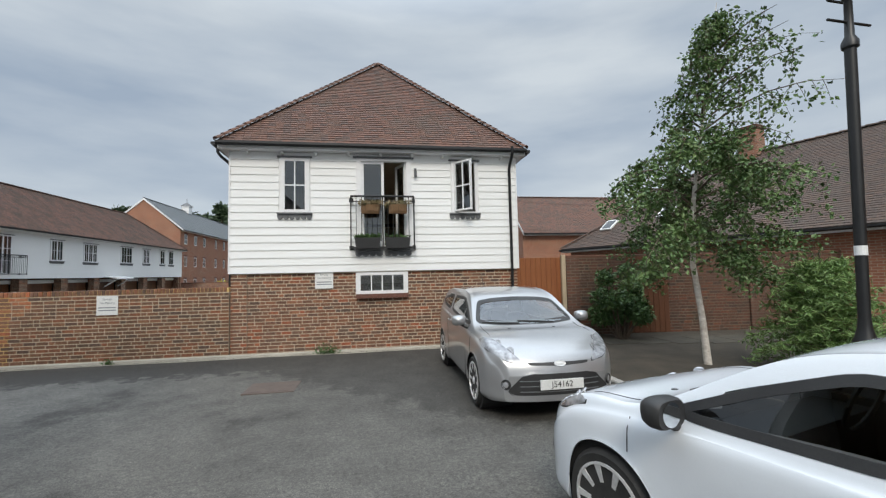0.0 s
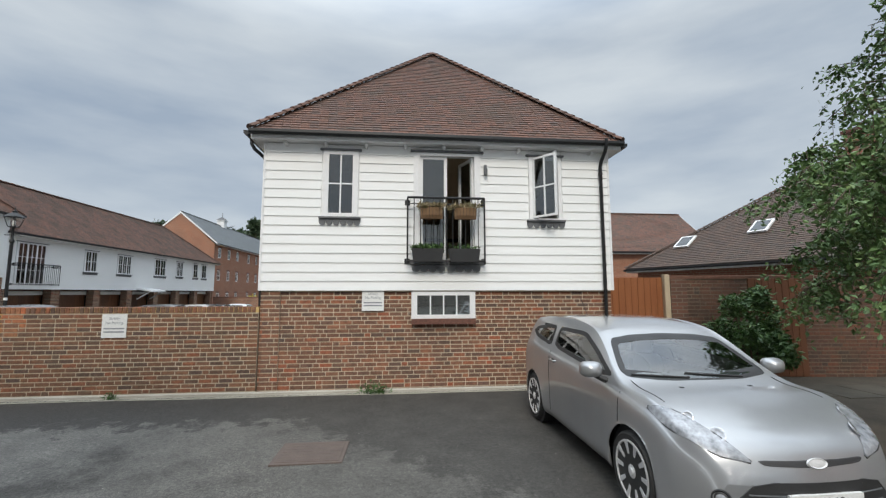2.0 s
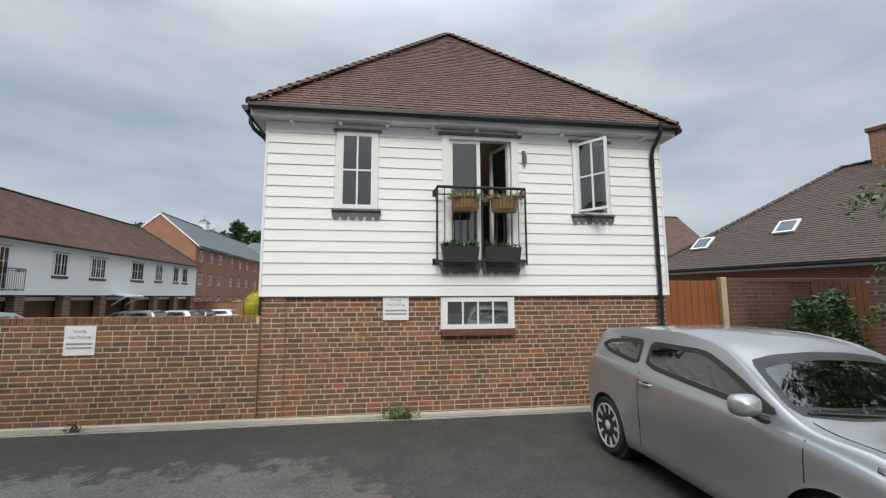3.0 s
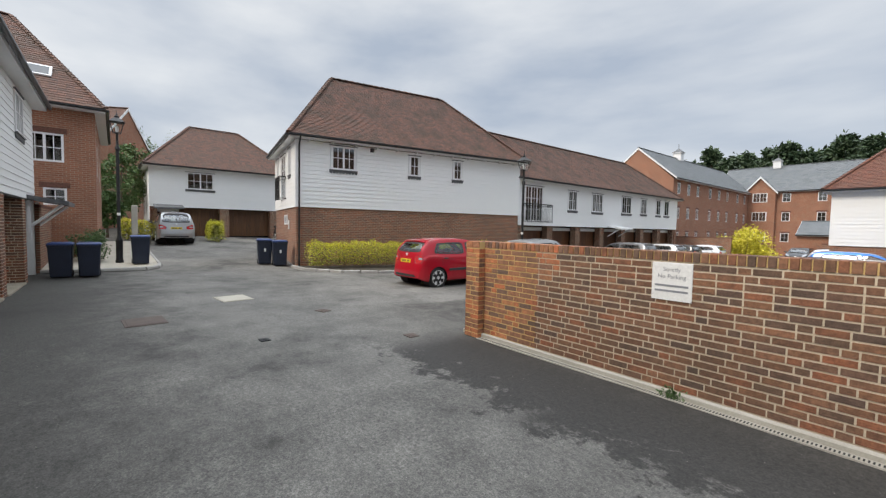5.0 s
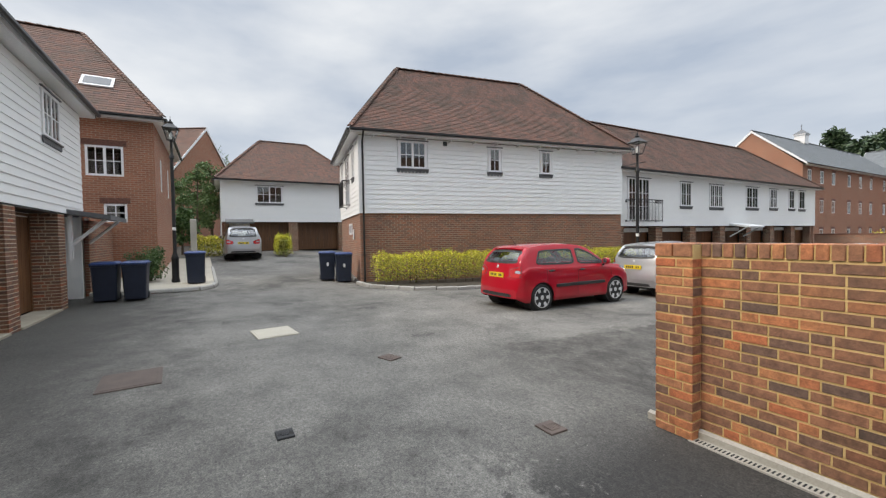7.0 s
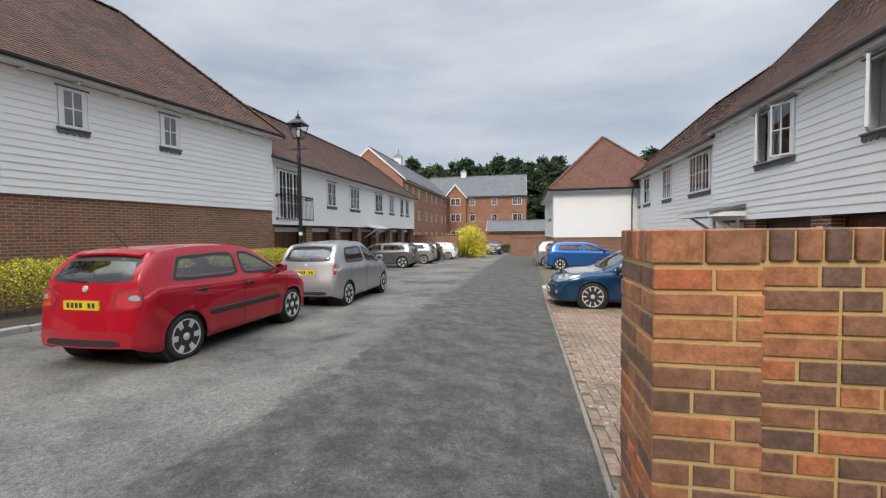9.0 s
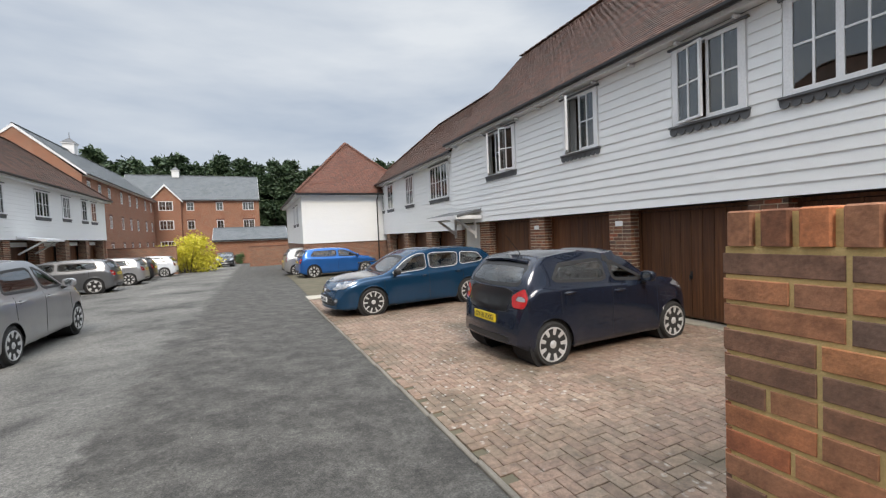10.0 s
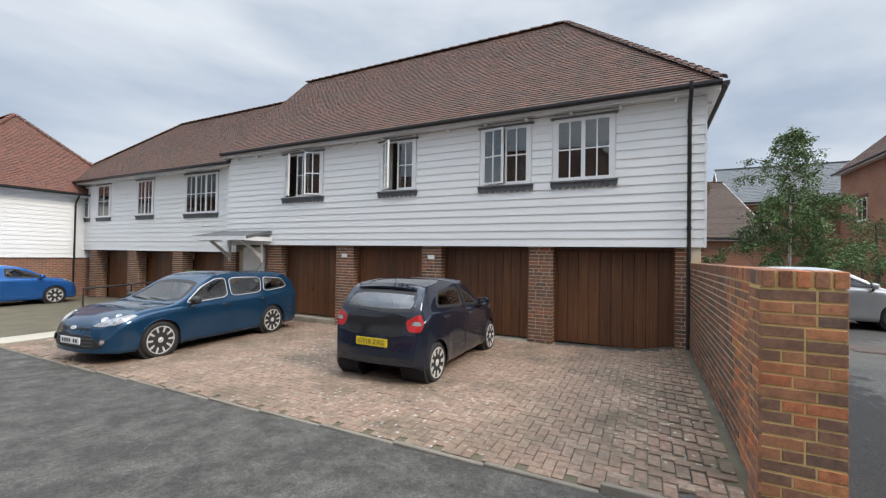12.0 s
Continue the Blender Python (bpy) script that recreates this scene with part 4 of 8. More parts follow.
part("canopy_fascia", Geo().box((-0.4, -0.97, 1.93), (2.05, -0.94, 2.05)).box((-0.36, -0.94, 1.93), (-0.32, 0, 2.05)).box((1.98, -0.94, 1.93), (2.02, 0, 2.05)), m_trim, cp)
for x in (0.1, 1.55):
    part("bracket", Geo().box((x, -0.06, 1.30), (x + 0.07, 0.0, 1.95)).add(
        [(x, -0.05, 1.40), (x + 0.07, -0.05, 1.40), (x + 0.07, -0.75, 1.93), (x, -0.75, 1.93), (x, -0.05, 1.52), (x + 0.07, -0.05, 1.52), (x + 0.07, -0.66, 1.94), (x, -0.66, 1.94)],
        [(0, 1, 2, 3), (4, 7, 6, 5), (0, 3, 7, 4), (1, 5, 6, 2)]), m_trim, cp)
core(A, AL, AD, AZ0, AZ1)
roof(A, AL, AD, 4.74, 8.36, ov=0.22, run_r=3.28, left="gable", right="hip", singles=lambda i, t: i == 2 and t[2] < 1.25, ridge_mat=m_tile_i)
rafter_feet(A, fA, AL, 4.53, 14, 0.2)
rafter_feet(A, fAe, AD, 4.53, 9, 0.2)
for a, b in piers[2:4]:
    part("number_plate", Geo().cham(((a + b) / 2 - 0.09, 0.022, 1.50), ((a + b) / 2 + 0.09, 0.042, 1.60), 0.004), m_sign, A, "small white number plate")
downpipe(A, fA, AL - 0.24, GZ, 4.62)
downpipe(A, fAe, AD - 0.16, 0.0, 4.62)
part("house_end", Geo().box((AL - 0.14, 0.2, BZ), (AL - 0.05, AD - 0.05, 1.25)), m_dark, A)

# ---------------- lower terrace beyond it ----------------
T = thing("boarded_terrace", pose(0.3, 25.0, 0, 0, 0, -90), "lower white weatherboarded terrace over brick-piered garages", "house")
TL, TD, TZ0, TZ1 = 12.0, 6.6, 1.6, 4.4
fT = facade(0, 0, 0)
t_win = [(9.25, 11.0, 2.92, 4.32, 3), (6.15, 7.2, 2.95, 4.32, 2), (3.1, 4.1, 2.95, 4.32, 1), (1.4, 2.4, 2.95, 4.32, 1)]
cladding(T, fT, TL, TZ0, TZ1, [w[:4] for w in t_win], pitch=0.17)
for w in t_win:
    window(T, fT, *w[:4], sashes=w[4], cols=2)
for i, (a, b) in enumerate(((0.0, 0.45), (2.5, 3.1), (5.5, 6.1), (8.5, 9.1), (11.4, 12.0))):
    pier(T, fT, a, b, 0.4, -0.75, TZ0, 40 + i)
for a, b in ((0.45, 2.5), (3.1, 5.5), (6.1, 8.5), (9.1, 11.4)):
    garage_door(T, fT, a, b, -0.6, TZ0 - 0.02, m_door, y=0.45, planks=8)
# bay back, plus a black underside that paints in the overhang's shade
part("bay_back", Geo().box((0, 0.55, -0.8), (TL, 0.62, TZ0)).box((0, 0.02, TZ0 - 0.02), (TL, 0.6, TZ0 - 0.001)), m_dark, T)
core(T, TL, TD, TZ0, TZ1)
roof(T, TL, TD, 4.55, 7.9, left="hip", right="gable", back=False)
downpipe(T, fT, 0.2, -0.6, 4.45)

# ---------------- hipped house with the red roof ----------------
H = thing("hipped_house", pose(-4.27, 34.0, 0, 0, 0, -90), "white boarded house with a red tiled hipped roof", "house")
HL, HD, HZ0, HZ1 = 11.0, 6.4, 1.25, 3.85
fHe = facade(HL, 0, 90)
h_win = [(6.2, 7.1, 2.4, 3.5), (8.2, 9.0, 2.4, 3.5)]
cladding(H, facade(0, 0, 0), HL, HZ0, HZ1, h_win, pitch=0.17)
for w in h_win:
    window(H, facade(0, 0, 0), *w, cols=2)
cladding(H, fHe, HD, HZ0, HZ1, [], pitch=0.17)
far_wall(H, fHe @ Matrix.Translation((0, 0.03, 0)), HD, -0.9, HZ0, [], m_fbrick)
far_wall(H, Matrix.Translation((0, 0.03, 0)), HL, -0.9, HZ0, [], m_fbrick)
core(H, HL, HD, HZ0, HZ1)
roof(H, HL, HD, 4.0, 7.55, material=m_tile_red, back=False)
downpipe(H, fHe, 4.2, -0.6, 3.9)

# ---------------- boarded house across the road ----------------
B_DEG = 80.55
B = thing("boarded_house", pose(-17.35, 1.20, 0, 0, 0, B_DEG), "white weatherboarded house on a red brick base with mossy brown tiles", "house")
BL, BD, BZ0, BZ1 = 11.63, 6.2, 2.5, 5.22
b_win = [(1.43, 2.47, 4.12, 5.12, 2), (5.05, 5.55, 4.12, 5.06, 1), (7.42, 7.9, 4.12, 5.06, 1)]
fBe = facade(0, BD, -90)
cladding(B, Matrix(), BL, BZ0, BZ1, [w[:4] for w in b_win], pitch=0.17)
for w in b_win:
    window(B, Matrix(), *w[:4], sashes=w[4], cols=2 if w[4] == 1 else 2, rows=2)
be_holes = [(2.4, 3.6, 2.95, 5.0), (4.55, 5.05, 3.9, 5.05), (0.9, 1.35, 3.9, 5.05)]
cladding(B, fBe, BD, BZ0, BZ1, be_holes, pitch=0.17)
window(B, fBe, *be_holes[0], sashes=2, cols=1, rows=3, apron=False)
window(B, fBe, *be_holes[1], sashes=1)
window(B, fBe, *be_holes[2], sashes=1)
far_wall(B, Matrix.Translation((0, 0.03, 0)), BL, -0.5, BZ0, [], m_fbrick)
bs = (3.2, 3.9, 1.75, 2.2)
far_wall(B, fBe @ Matrix.Translation((0, 0.03, 0)), BD, -0.3, BZ0, [bs], m_fbrick)
window(B, fBe @ Matrix.Translation((0, 0.03, 0)), *bs, cols=2, rows=1, apron=False, head=False)
part("notice", Geo().box((4.35, -0.02, 1.55), (4.6, 0.0, 1.95)), m_sign, B, at=fBe)
part("alarm_box", Geo().cham((3.14, -0.07, 5.02), (3.30, 0.0, 5.18), 0.015), m_black, B)
core(B, BL, BD, BZ0, BZ1)
roof(B, BL, BD, 5.40, 8.95, run_l=2.5, run_r=3.6, back=False, material=m_tile_moss)
rafter_feet(B, Matrix(), BL, 5.18, 12)
downpipe(B, Matrix(), 0.12, 0.0, 5.3)

# ---------------- long terrace on the same side ----------------
F = thing("boarded_terrace", pose(-15.8, 12.7, 0, 0, 0, 90), "long white weatherboarded terrace over garages with brown tiles", "house")
FL, FD, FZ0, FZ1 = 21.5, 6.5, 1.98, 4.5
f_win = [(5.1, 6.05, 3.0, 4.25, 2), (7.85, 9.15, 3.0, 4.25, 3), (11.8, 13.2, 3.05, 4.3, 2), (14.75, 15.7, 3.1, 4.3, 2), (17.4, 18.2, 3.1, 4.35, 1), (18.9, 19.8, 3.1, 4.35, 1)]
f_bal = (0.9, 2.5, 2.2, 4.25)
cladding(F, Matrix(), FL, FZ0, FZ1, [w[:4] for w in f_win] + [f_bal], pitch=0.17)
for w in f_win:
    window(F, Matrix(), *w[:4], sashes=w[4], cols=2)
window(F, Matrix(), *f_bal, sashes=3, cols=2, rows=3, apron=False)
for i in range(8):
    pier(F, Matrix.Translation((0, 0.1, 0)), 0.2 + i * 2.98, 0.75 + i * 2.98, 0.4, -0.9, FZ0, 60 + i)
for i in range(7):
    garage_door(F, Matrix(), 0.75 + i * 2.98, 0.2 + (i + 1) * 2.98, -0.45, FZ0 - 0.02, m_door, y=0.6, planks=8)
# the second box is a black sheet standing in for shade above the doors
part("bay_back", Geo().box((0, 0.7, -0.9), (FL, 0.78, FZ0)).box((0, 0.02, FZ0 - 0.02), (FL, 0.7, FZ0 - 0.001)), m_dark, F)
cn = Geo().add([(9.9, 0.0, 2.12), (11.7, 0.0, 2.12), (11.7, -1.0, 1.95), (9.9, -1.0, 1.95), (9.9, 0, 2.02), (11.7, 0, 2.02), (11.7, -1.0, 1.85), (9.9, -1.0, 1.85)],
               [(3, 2, 1, 0), (4, 5, 6, 7), (2, 3, 7, 6), (0, 3, 7, 4), (1, 5, 6, 2)])
cp = part("canopy", cn, m_trim, F, "white door canopy")
for x in (10.05, 11.5):
    part("bracket", Geo().tube([(x, 0, 1.35), (x, -0.85, 1.88)], 0.04, 6), m_trim, cp)
far_wall(F, facade(FL, 0, 90), FD, -0.9, FZ1, [], m_fbrick)
core(F, FL, FD, FZ0, FZ1)
roof(F, FL, FD, 4.65, 7.75, left="gable", right="hip", back=False, material=m_tile_moss)

# ---------------- garage row beside the lane ----------------
C = thing("boarded_garage_row", pose(-1.2, -6.5, 0, 0, 0, 180), "white weatherboarded flats over a row of brick-piered garages", "house")
CL, CD, CZ0, CZ1 = 17.1, 6.5, 2.5, 5.15
c_win = [(3.3, 4.3, 3.75, 5.0, 2), (5.3, 6.7, 3.75, 5.0, 2), (7.3, 8.5, 3.95, 5.0, 2), (10.6, 11.7, 3.95, 5.0, 2), (14.2, 15.3, 3.95, 5.0, 2)]
cladding(C, Matrix(), CL, CZ0 - 0.15, CZ1, [w[:4] for w in c_win], pitch=0.17)
for w in c_win:
    window(C, Matrix(), *w[:4], sashes=w[4])
cp_u = [0.3, 3.35, 6.35, 9.2, 12.15, 15.0]
for i, u in enumerate(cp_u):
    pier(C, Matrix(), u, u + 0.5, 0.5, -0.1, CZ0 - 0.2, 80 + i, 150 if i in (2, 3) else 60)
for i, u in enumerate(cp_u[:-1]):
    garage_door(C, Matrix(), u + 0.5, cp_u[i + 1], 0.05, CZ0 - 0.22, m_door2, y=0.5, planks=11)
    part("threshold", Geo().cham((u + 0.5, -0.04, -0.1), (cp_u[i + 1], 0.5, 0.05), 0.012), m_worn_step, C, "pale concrete threshold")
# black strip added for the thin shadow under the lowest boards
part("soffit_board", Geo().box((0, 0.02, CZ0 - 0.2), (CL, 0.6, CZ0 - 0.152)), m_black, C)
part("bay_back", Geo().box((0, 0.62, -0.1), (CL, 0.7, CZ0)), m_dark, C)
part("entrance_wall", Geo().box((15.5, 0.35, -0.1), (CL, 0.45, CZ0 - 0.2)).box((CL - 0.12, 0.0, -0.1), (CL, 0.4, CZ0)), m_white, C)
cn = Geo().add([(15.6, 0.0, 2.45), (17.6, 0.0, 2.45), (17.7, -0.9, 2.3), (15.5, -0.9, 2.3), (15.6, 0, 2.33), (17.6, 0, 2.33), (17.7, -0.9, 2.18), (15.5, -0.9, 2.18)],
               [(3, 2, 1, 0), (4, 5, 6, 7), (2, 3, 7, 6), (0, 3, 7, 4), (1, 5, 6, 2)])
cp = part("canopy", cn, m_lead, C, "lead-covered door canopy on white brackets")
for x in (15.75, 17.3):
    part("bracket", Geo().box((x, -0.08, 1.2), (x + 0.08, 0.0, 2.3)).tube([(x + 0.04, -0.05, 1.55), (x + 0.04, -0.75, 2.2)], 0.045, 6), m_trim, cp)
core(C, CL, CD, CZ0, CZ1)
far_wall(C, facade(CL, 0, 90), CD, -0.2, CZ1, [], m_white, "end_wall")
roof(C, CL, CD, 5.33, 8.6, left="hip", right="hip", run_r=2.4, back=False)

# ---------------- house at the lane's end ----------------
D = thing("boarded_house", pose(-32, -2.85, 0, 0, 0, 90), "white boarded house over garages at the end of the lane", "house")
DL, DD, DZ0, DZ1 = 9.0, 6.5, 2.75, 5.25
d_win = (2.0, 3.55, 3.95, 5.05)
cladding(D, Matrix(), DL, DZ0, DZ1, [d_win], pitch=0.17)
window(D, Matrix(), *d_win, sashes=2, cols=2)
far_wall(D, facade(0, DD, -90), DD, 0.5, DZ1, [], m_white, "end_wall")
for i, (a, b) in enumerate(((0.0, 0.4), (3.9, 4.5), (7.2, 7.8))):
    pier(D, Matrix(), a, b, 0.4, 0.6, DZ0, 100 + i)
for a, b in ((1.6, 3.9), (4.5, 7.2)):
    garage_door(D, Matrix(), a, b, 0.85, DZ0 - 0.03, m_door2, y=0.45, planks=9)
# back of the bays, with overhang shade added as a black sheet
part("bay_back", Geo().box((0, 0.6, 0.5), (DL, 0.68, DZ0)).box((0, 0.02, DZ0 - 0.02), (DL, 0.65, DZ0 - 0.001)), m_dark, D)
part("entrance_door", Geo().box((0.55, 0.4, 0.85), (1.4, 0.46, 2.6)), m_trim, D)
part("canopy", Geo().add([(0.2, 0.0, 2.9), (1.75, 0.0, 2.9), (1.75, -0.9, 2.7), (0.2, -0.9, 2.7), (0.2, 0, 2.8), (1.75, 0, 2.8), (1.75, -0.9, 2.6), (0.2, -0.9, 2.6)],
                         [(3, 2, 1, 0), (4, 5, 6, 7), (2, 3, 7, 6), (0, 3, 7, 4), (1, 5, 6, 2)]), m_lead, D)
core(D, DL, DD, DZ0, DZ1)
roof(D, DL, DD, 5.4, 8.6, run_l=2.9, back=False, gauge=0.14, width=0.2)


# ---------------- brick houses ----------------
def plain_window(house, fm, u0, u1, z0, z1, cols=2, rows=2, sashes=1):
    return window(house, fm, u0, u1, z0, z1, cols, rows, sashes, apron=False, head=False, depth=0.05)


def brick_house(name, m, L, D, z0, ez, rz, front, ends=(), label="", material=None, rmat=None, left="hip", right="hip", **kw):
    h = thing(name, m, label, "house")
    material, rmat = material or m_fbrick2, rmat or m_tile_i
    far_wall(h, Matrix(), L, z0, ez - 0.1, [w[:4] for w in front], material)
    for w in front:
        plain_window(h, Matrix(), *w)
        part("lintel", Geo().box((w[0] - 0.1, -0.012, w[3]), (w[1] + 0.1, 0.02, w[3] + 0.2)), m_tile_red, h)
    re = [w[1:] for w in ends if w[0] == "r"]
    le = [w[1:] for w in ends if w[0] == "l"]
    far_wall(h, facade(L, 0.2, 90), D - 0.4, z0, ez - 0.1, [w[:4] for w in re], material)
    far_wall(h, facade(0, D - 0.2, -90), D - 0.4, z0, ez - 0.1, [w[:4] for w in le], material)
    for w in re:
        plain_window(h, facade(L, 0.2, 90), *w)
    for w in le:
        plain_window(h, facade(0, D - 0.2, -90), *w)
    far_wall(h, facade(L, D, 180), L, z0, ez - 0.1, [], material, "rear_wall")
    part("room_wall", Geo().box((0.2, 2.2, z0), (L - 0.2, 2.3, ez)).box((0.2, 0.2, ez - 0.2), (L - 0.2, D - 0.2, ez - 0.15)), m_cream, h)
    for side, x, s in ((left, 0.0, -1), (right, L, 1)):
        if side == "gable":
            g = Geo().add([(x, -0.0, ez - 0.1), (x, D, ez - 0.1), (x, D / 2, rz - 0.12), (x - s * 0.2, 0, ez - 0.1), (x - s * 0.2, D, ez - 0.1), (x - s * 0.2, D / 2, rz - 0.12)],
                          [(0, 1, 2) if s > 0 else (2, 1, 0), (5, 4, 3) if s > 0 else (3, 4, 5), (0, 2, 5, 3), (1, 4, 5, 2)])
            part("gable_wall", g, material, h, uv=True)
            b = Geo()
            for y0, y1 in ((-0.32, D / 2), (D + 0.32, D / 2)):
                k = (rz - ez) / (D / 2 + 0.32)
                xo = x + s * 0.07
                b.add([(xo, y0, ez - 0.16), (xo, y0, ez + 0.02), (xo, y1, rz + 0.02), (xo, y1, rz - 0.2), (xo - s * 0.03, y0, ez - 0.16), (xo - s * 0.03, y0, ez + 0.02), (xo - s * 0.03, y1, rz + 0.02), (xo - s * 0.03, y1, rz - 0.2)],
                      [(0, 1, 2, 3), (7, 6, 5, 4), (1, 5, 6, 2), (0, 3, 7, 4)])
            part("bargeboard", b, m_trim, h)
    roof(h, L, D, ez, rz, left=left, right=right, material=rmat, back=False, **kw)
    return h


big = dict(gauge=0.16, width=0.24)
# tall house behind the garage row
E_ = brick_house("brick_house", pose(-21.5, -14.5, 0, 0, 0, 90), 9.4, 8.0, 0.0, 6.05, 10.2,
                 [(7.45, 8.5, 3.9, 4.95, 2, 2, 2), (7.9, 8.55, 2.3, 2.95, 2, 2, 1), (3.0, 4.3, 3.9, 4.95, 2, 2, 2)], [("r", 1.6, 2.1, 3.6, 4.9), ("r", 4.5, 5.0, 3.6, 4.9)],
                 "three-storey red brick house with a brown tiled roof", right="hip", run_r=3.0, **big)
ve = Geo().box((0, 0, 0), (0.95, 0.7, 0.07))
sl = math.degrees(math.atan2(4.15, 4.32))
part("roof_window", ve, m_trim, E_, "white-framed roof window", at=Matrix.Translation((7.2, 0.85, 7.18)) @ Matrix.Rotation(radians(sl), 4, "X"))
part("pane", Geo().box((0.08, 0.08, 0.07), (0.87, 0.62, 0.078)), m_skylight, E_, at=Matrix.Translation((7.2, 0.85, 7.18)) @ Matrix.Rotation(radians(sl), 4, "X"))
brick_house("brick_house", pose(-44, -16, 0, 0, 0, 60), 12, 8, 0.5, 6.6, 10.6, [(8.6, 10.2, 4.6, 5.8, 2, 2, 2), (9.8, 10.6, 1.8, 3.4), (3, 4.4, 4.6, 5.8, 2, 2, 2)], [],
            "red brick house with a white bargeboard gable among trees", left="gable", right="gable", **big)

# flats with slate roofs
G1 = brick_house("apartment_building", pose(-18.7, 40.5, 0, 0, 0, 90), 27, 7.6, -1.2, 7.4, 10.95,
                 [(u, u + 0.75, z, z + 1.15) for z in (0.6, 3.2, 5.8) for u in (1.0, 3.6, 6.2, 10, 13, 16, 20, 23)], [],
                 "three-storey red brick flats with grey slate roof and white windows", rmat=m_slate, left="gable", right="gable", gauge=0.3, width=0.5)
G2 = brick_house("apartment_building", pose(-22.6, 66, 0, 0, 0, 0), 16.8, 8.5, -1.2, 7.6, 11.5,
                 [(u, u + (1.5 if u in (4.4, 14.6) else 0.9), z, z + 1.2, 2, 2, 2 if u in (4.4, 14.6) else 1) for z in (0.7, 3.5, 6.1) for u in (1.2, 4.4, 7.6, 11.2, 14.6)], [],
                 "long three-storey red brick flats with grey slate roof", rmat=m_slate, left="gable", right="gable", gauge=0.3, width=0.5)
pg = Geo().add([(3.6, -0.7, -1.2), (7.0, -0.7, -1.2), (7.0, -0.7, 7.6), (5.3, -0.7, 9.5), (3.6, -0.7, 7.6), (3.6, 0, -1.2), (7.0, 0, -1.2), (7.0, 2.0, 7.6), (5.3, 2.0, 9.5), (3.6, 2.0, 7.6)],
               [(0, 1, 2, 3, 4), (0, 4, 9, 5), (1, 6, 7, 2)])
pj = part("gabled_bay", pg, m_fbrick2, G2, "projecting gabled brick bay", uv=True)
part("bay_roof", Geo().add([(3.3, -0.95, 7.35), (5.3, -0.95, 9.65), (7.3, -0.95, 7.35), (3.3, 2.4, 7.35), (5.3, 2.4, 9.65), (7.3, 2.4, 7.35),
                           (3.3, -0.95, 7.22), (5.3, -0.95, 9.48), (7.3, -0.95, 7.22)], [(0, 1, 4, 3), (1, 2, 5, 4)]), m_slate, pj)
part("bargeboard", Geo().add([(3.3, -0.96, 7.37), (5.3, -0.96, 9.67), (7.3, -0.96, 7.37), (3.3, -0.96, 7.12), (5.3, -0.96, 9.38), (7.3, -0.96, 7.12)], [(0, 3, 4, 1), (1, 4, 5, 2)]), m_trim, pj)
for z in (0.7, 3.5, 6.1):
    plain_window(G2, Matrix.Translation((0, -0.78, 0)), 4.5, 6.1, z, z + 1.25, 2, 2, 2)


def cupola(house, x, y, z):
    g = Geo().box((-0.45, -0.45, 0), (0.45, 0.45, 1.0)).box((-0.55, -0.55, 0.95), (0.55, 0.55, 1.05))
    c = part("cupola", g, m_trim, house, "white louvred roof cupola", at=Matrix.Translation((x, y, z)))
    part("cupola_roof", Geo().add([(-0.58, -0.58, 1.05), (0.58, -0.58, 1.05), (0.58, 0.58, 1.05), (-0.58, 0.58, 1.05), (0, 0, 1.6)], [(0, 1, 4), (1, 2, 4), (2, 3, 4), (3, 0, 4)]), m_lead, c)
    part("finial", Geo().tube([(0, 0, 1.55), (0, 0, 2.1)], 0.03, 6), m_lead, c)


cupola(G1, 10.5, 3.8, 10.7)
cupola(G2, 6.0, 4.2, 11.2)
# single-storey store in front of the flats, with its screen wall
brick_house("garage_block", pose(-11.1, 54, 0, 0, 0, 0), 8.2, 5, -1.2, 1.75, 3.25, [], [], "low brick garage block with a slate roof", rmat=m_slate, left="gable", right="gable", gauge=0.3, width=0.5)
sw = thing("screen_wall", pose(-7.2, 41.5, -1.0), "low brick screen wall", "wall", kind="structure")
part("brickwork", Geo().box((0, 0, 0), (4.6, 0.22, 1.95)), m_fbrick, sw, uv=True)
part("coping", Geo().box((-0.02, -0.02, 1.95), (4.62, 0.24, 2.03)), m_tile_red, sw)
sw = thing("screen_wall", pose(-17.5, 36.0, -1.0), "brick screen wall beside the terrace", "wall", kind="structure")
part("brickwork", Geo().box((0, 0, 0), (5.4, 0.22, 2.3)), m_fbrick, sw, uv=True)
part("coping", Geo().box((-0.02, -0.02, 2.3), (5.42, 0.24, 2.38)), m_tile_red, sw)

# houses to the right of the court
J = brick_house("brick_house", pose(12.3, 8.5, 0, 0, 0, -70.3), 14.0, 9.0, -0.3, 2.75, 6.35, [], [], "low red brick building with a long brown tiled roof", left="hip", right="gable", gauge=0.12, width=0.2, rmat=m_tile_dark)
for u, h in ((1.2, 0.95), (3.7, 1.35)):
    a = math.degrees(math.atan2(3.6, 4.82))
    rw = part("roof_window", Geo().box((0, 0, 0.0), (0.6, 0.75, 0.06)), m_trim, J, "white-framed roof window", at=Matrix.Translation((u, h - 0.32, 2.75 + h * 0.747 + 0.05)) @ Matrix.Rotation(radians(a), 4, "X"))
    part("pane", Geo().box((0.07, 0.07, 0.06), (0.53, 0.68, 0.068)), m_skylight, rw)
ch = part("chimney", Geo().cham((5.4, 4.1, 5.6), (6.1, 4.8, 7.3), 0.02), m_fbrick, J, "red brick chimney", uv=True)
part("chimney_cap", Geo().box((5.34, 4.04, 7.3), (6.16, 4.86, 7.42)), m_tile_red, ch)
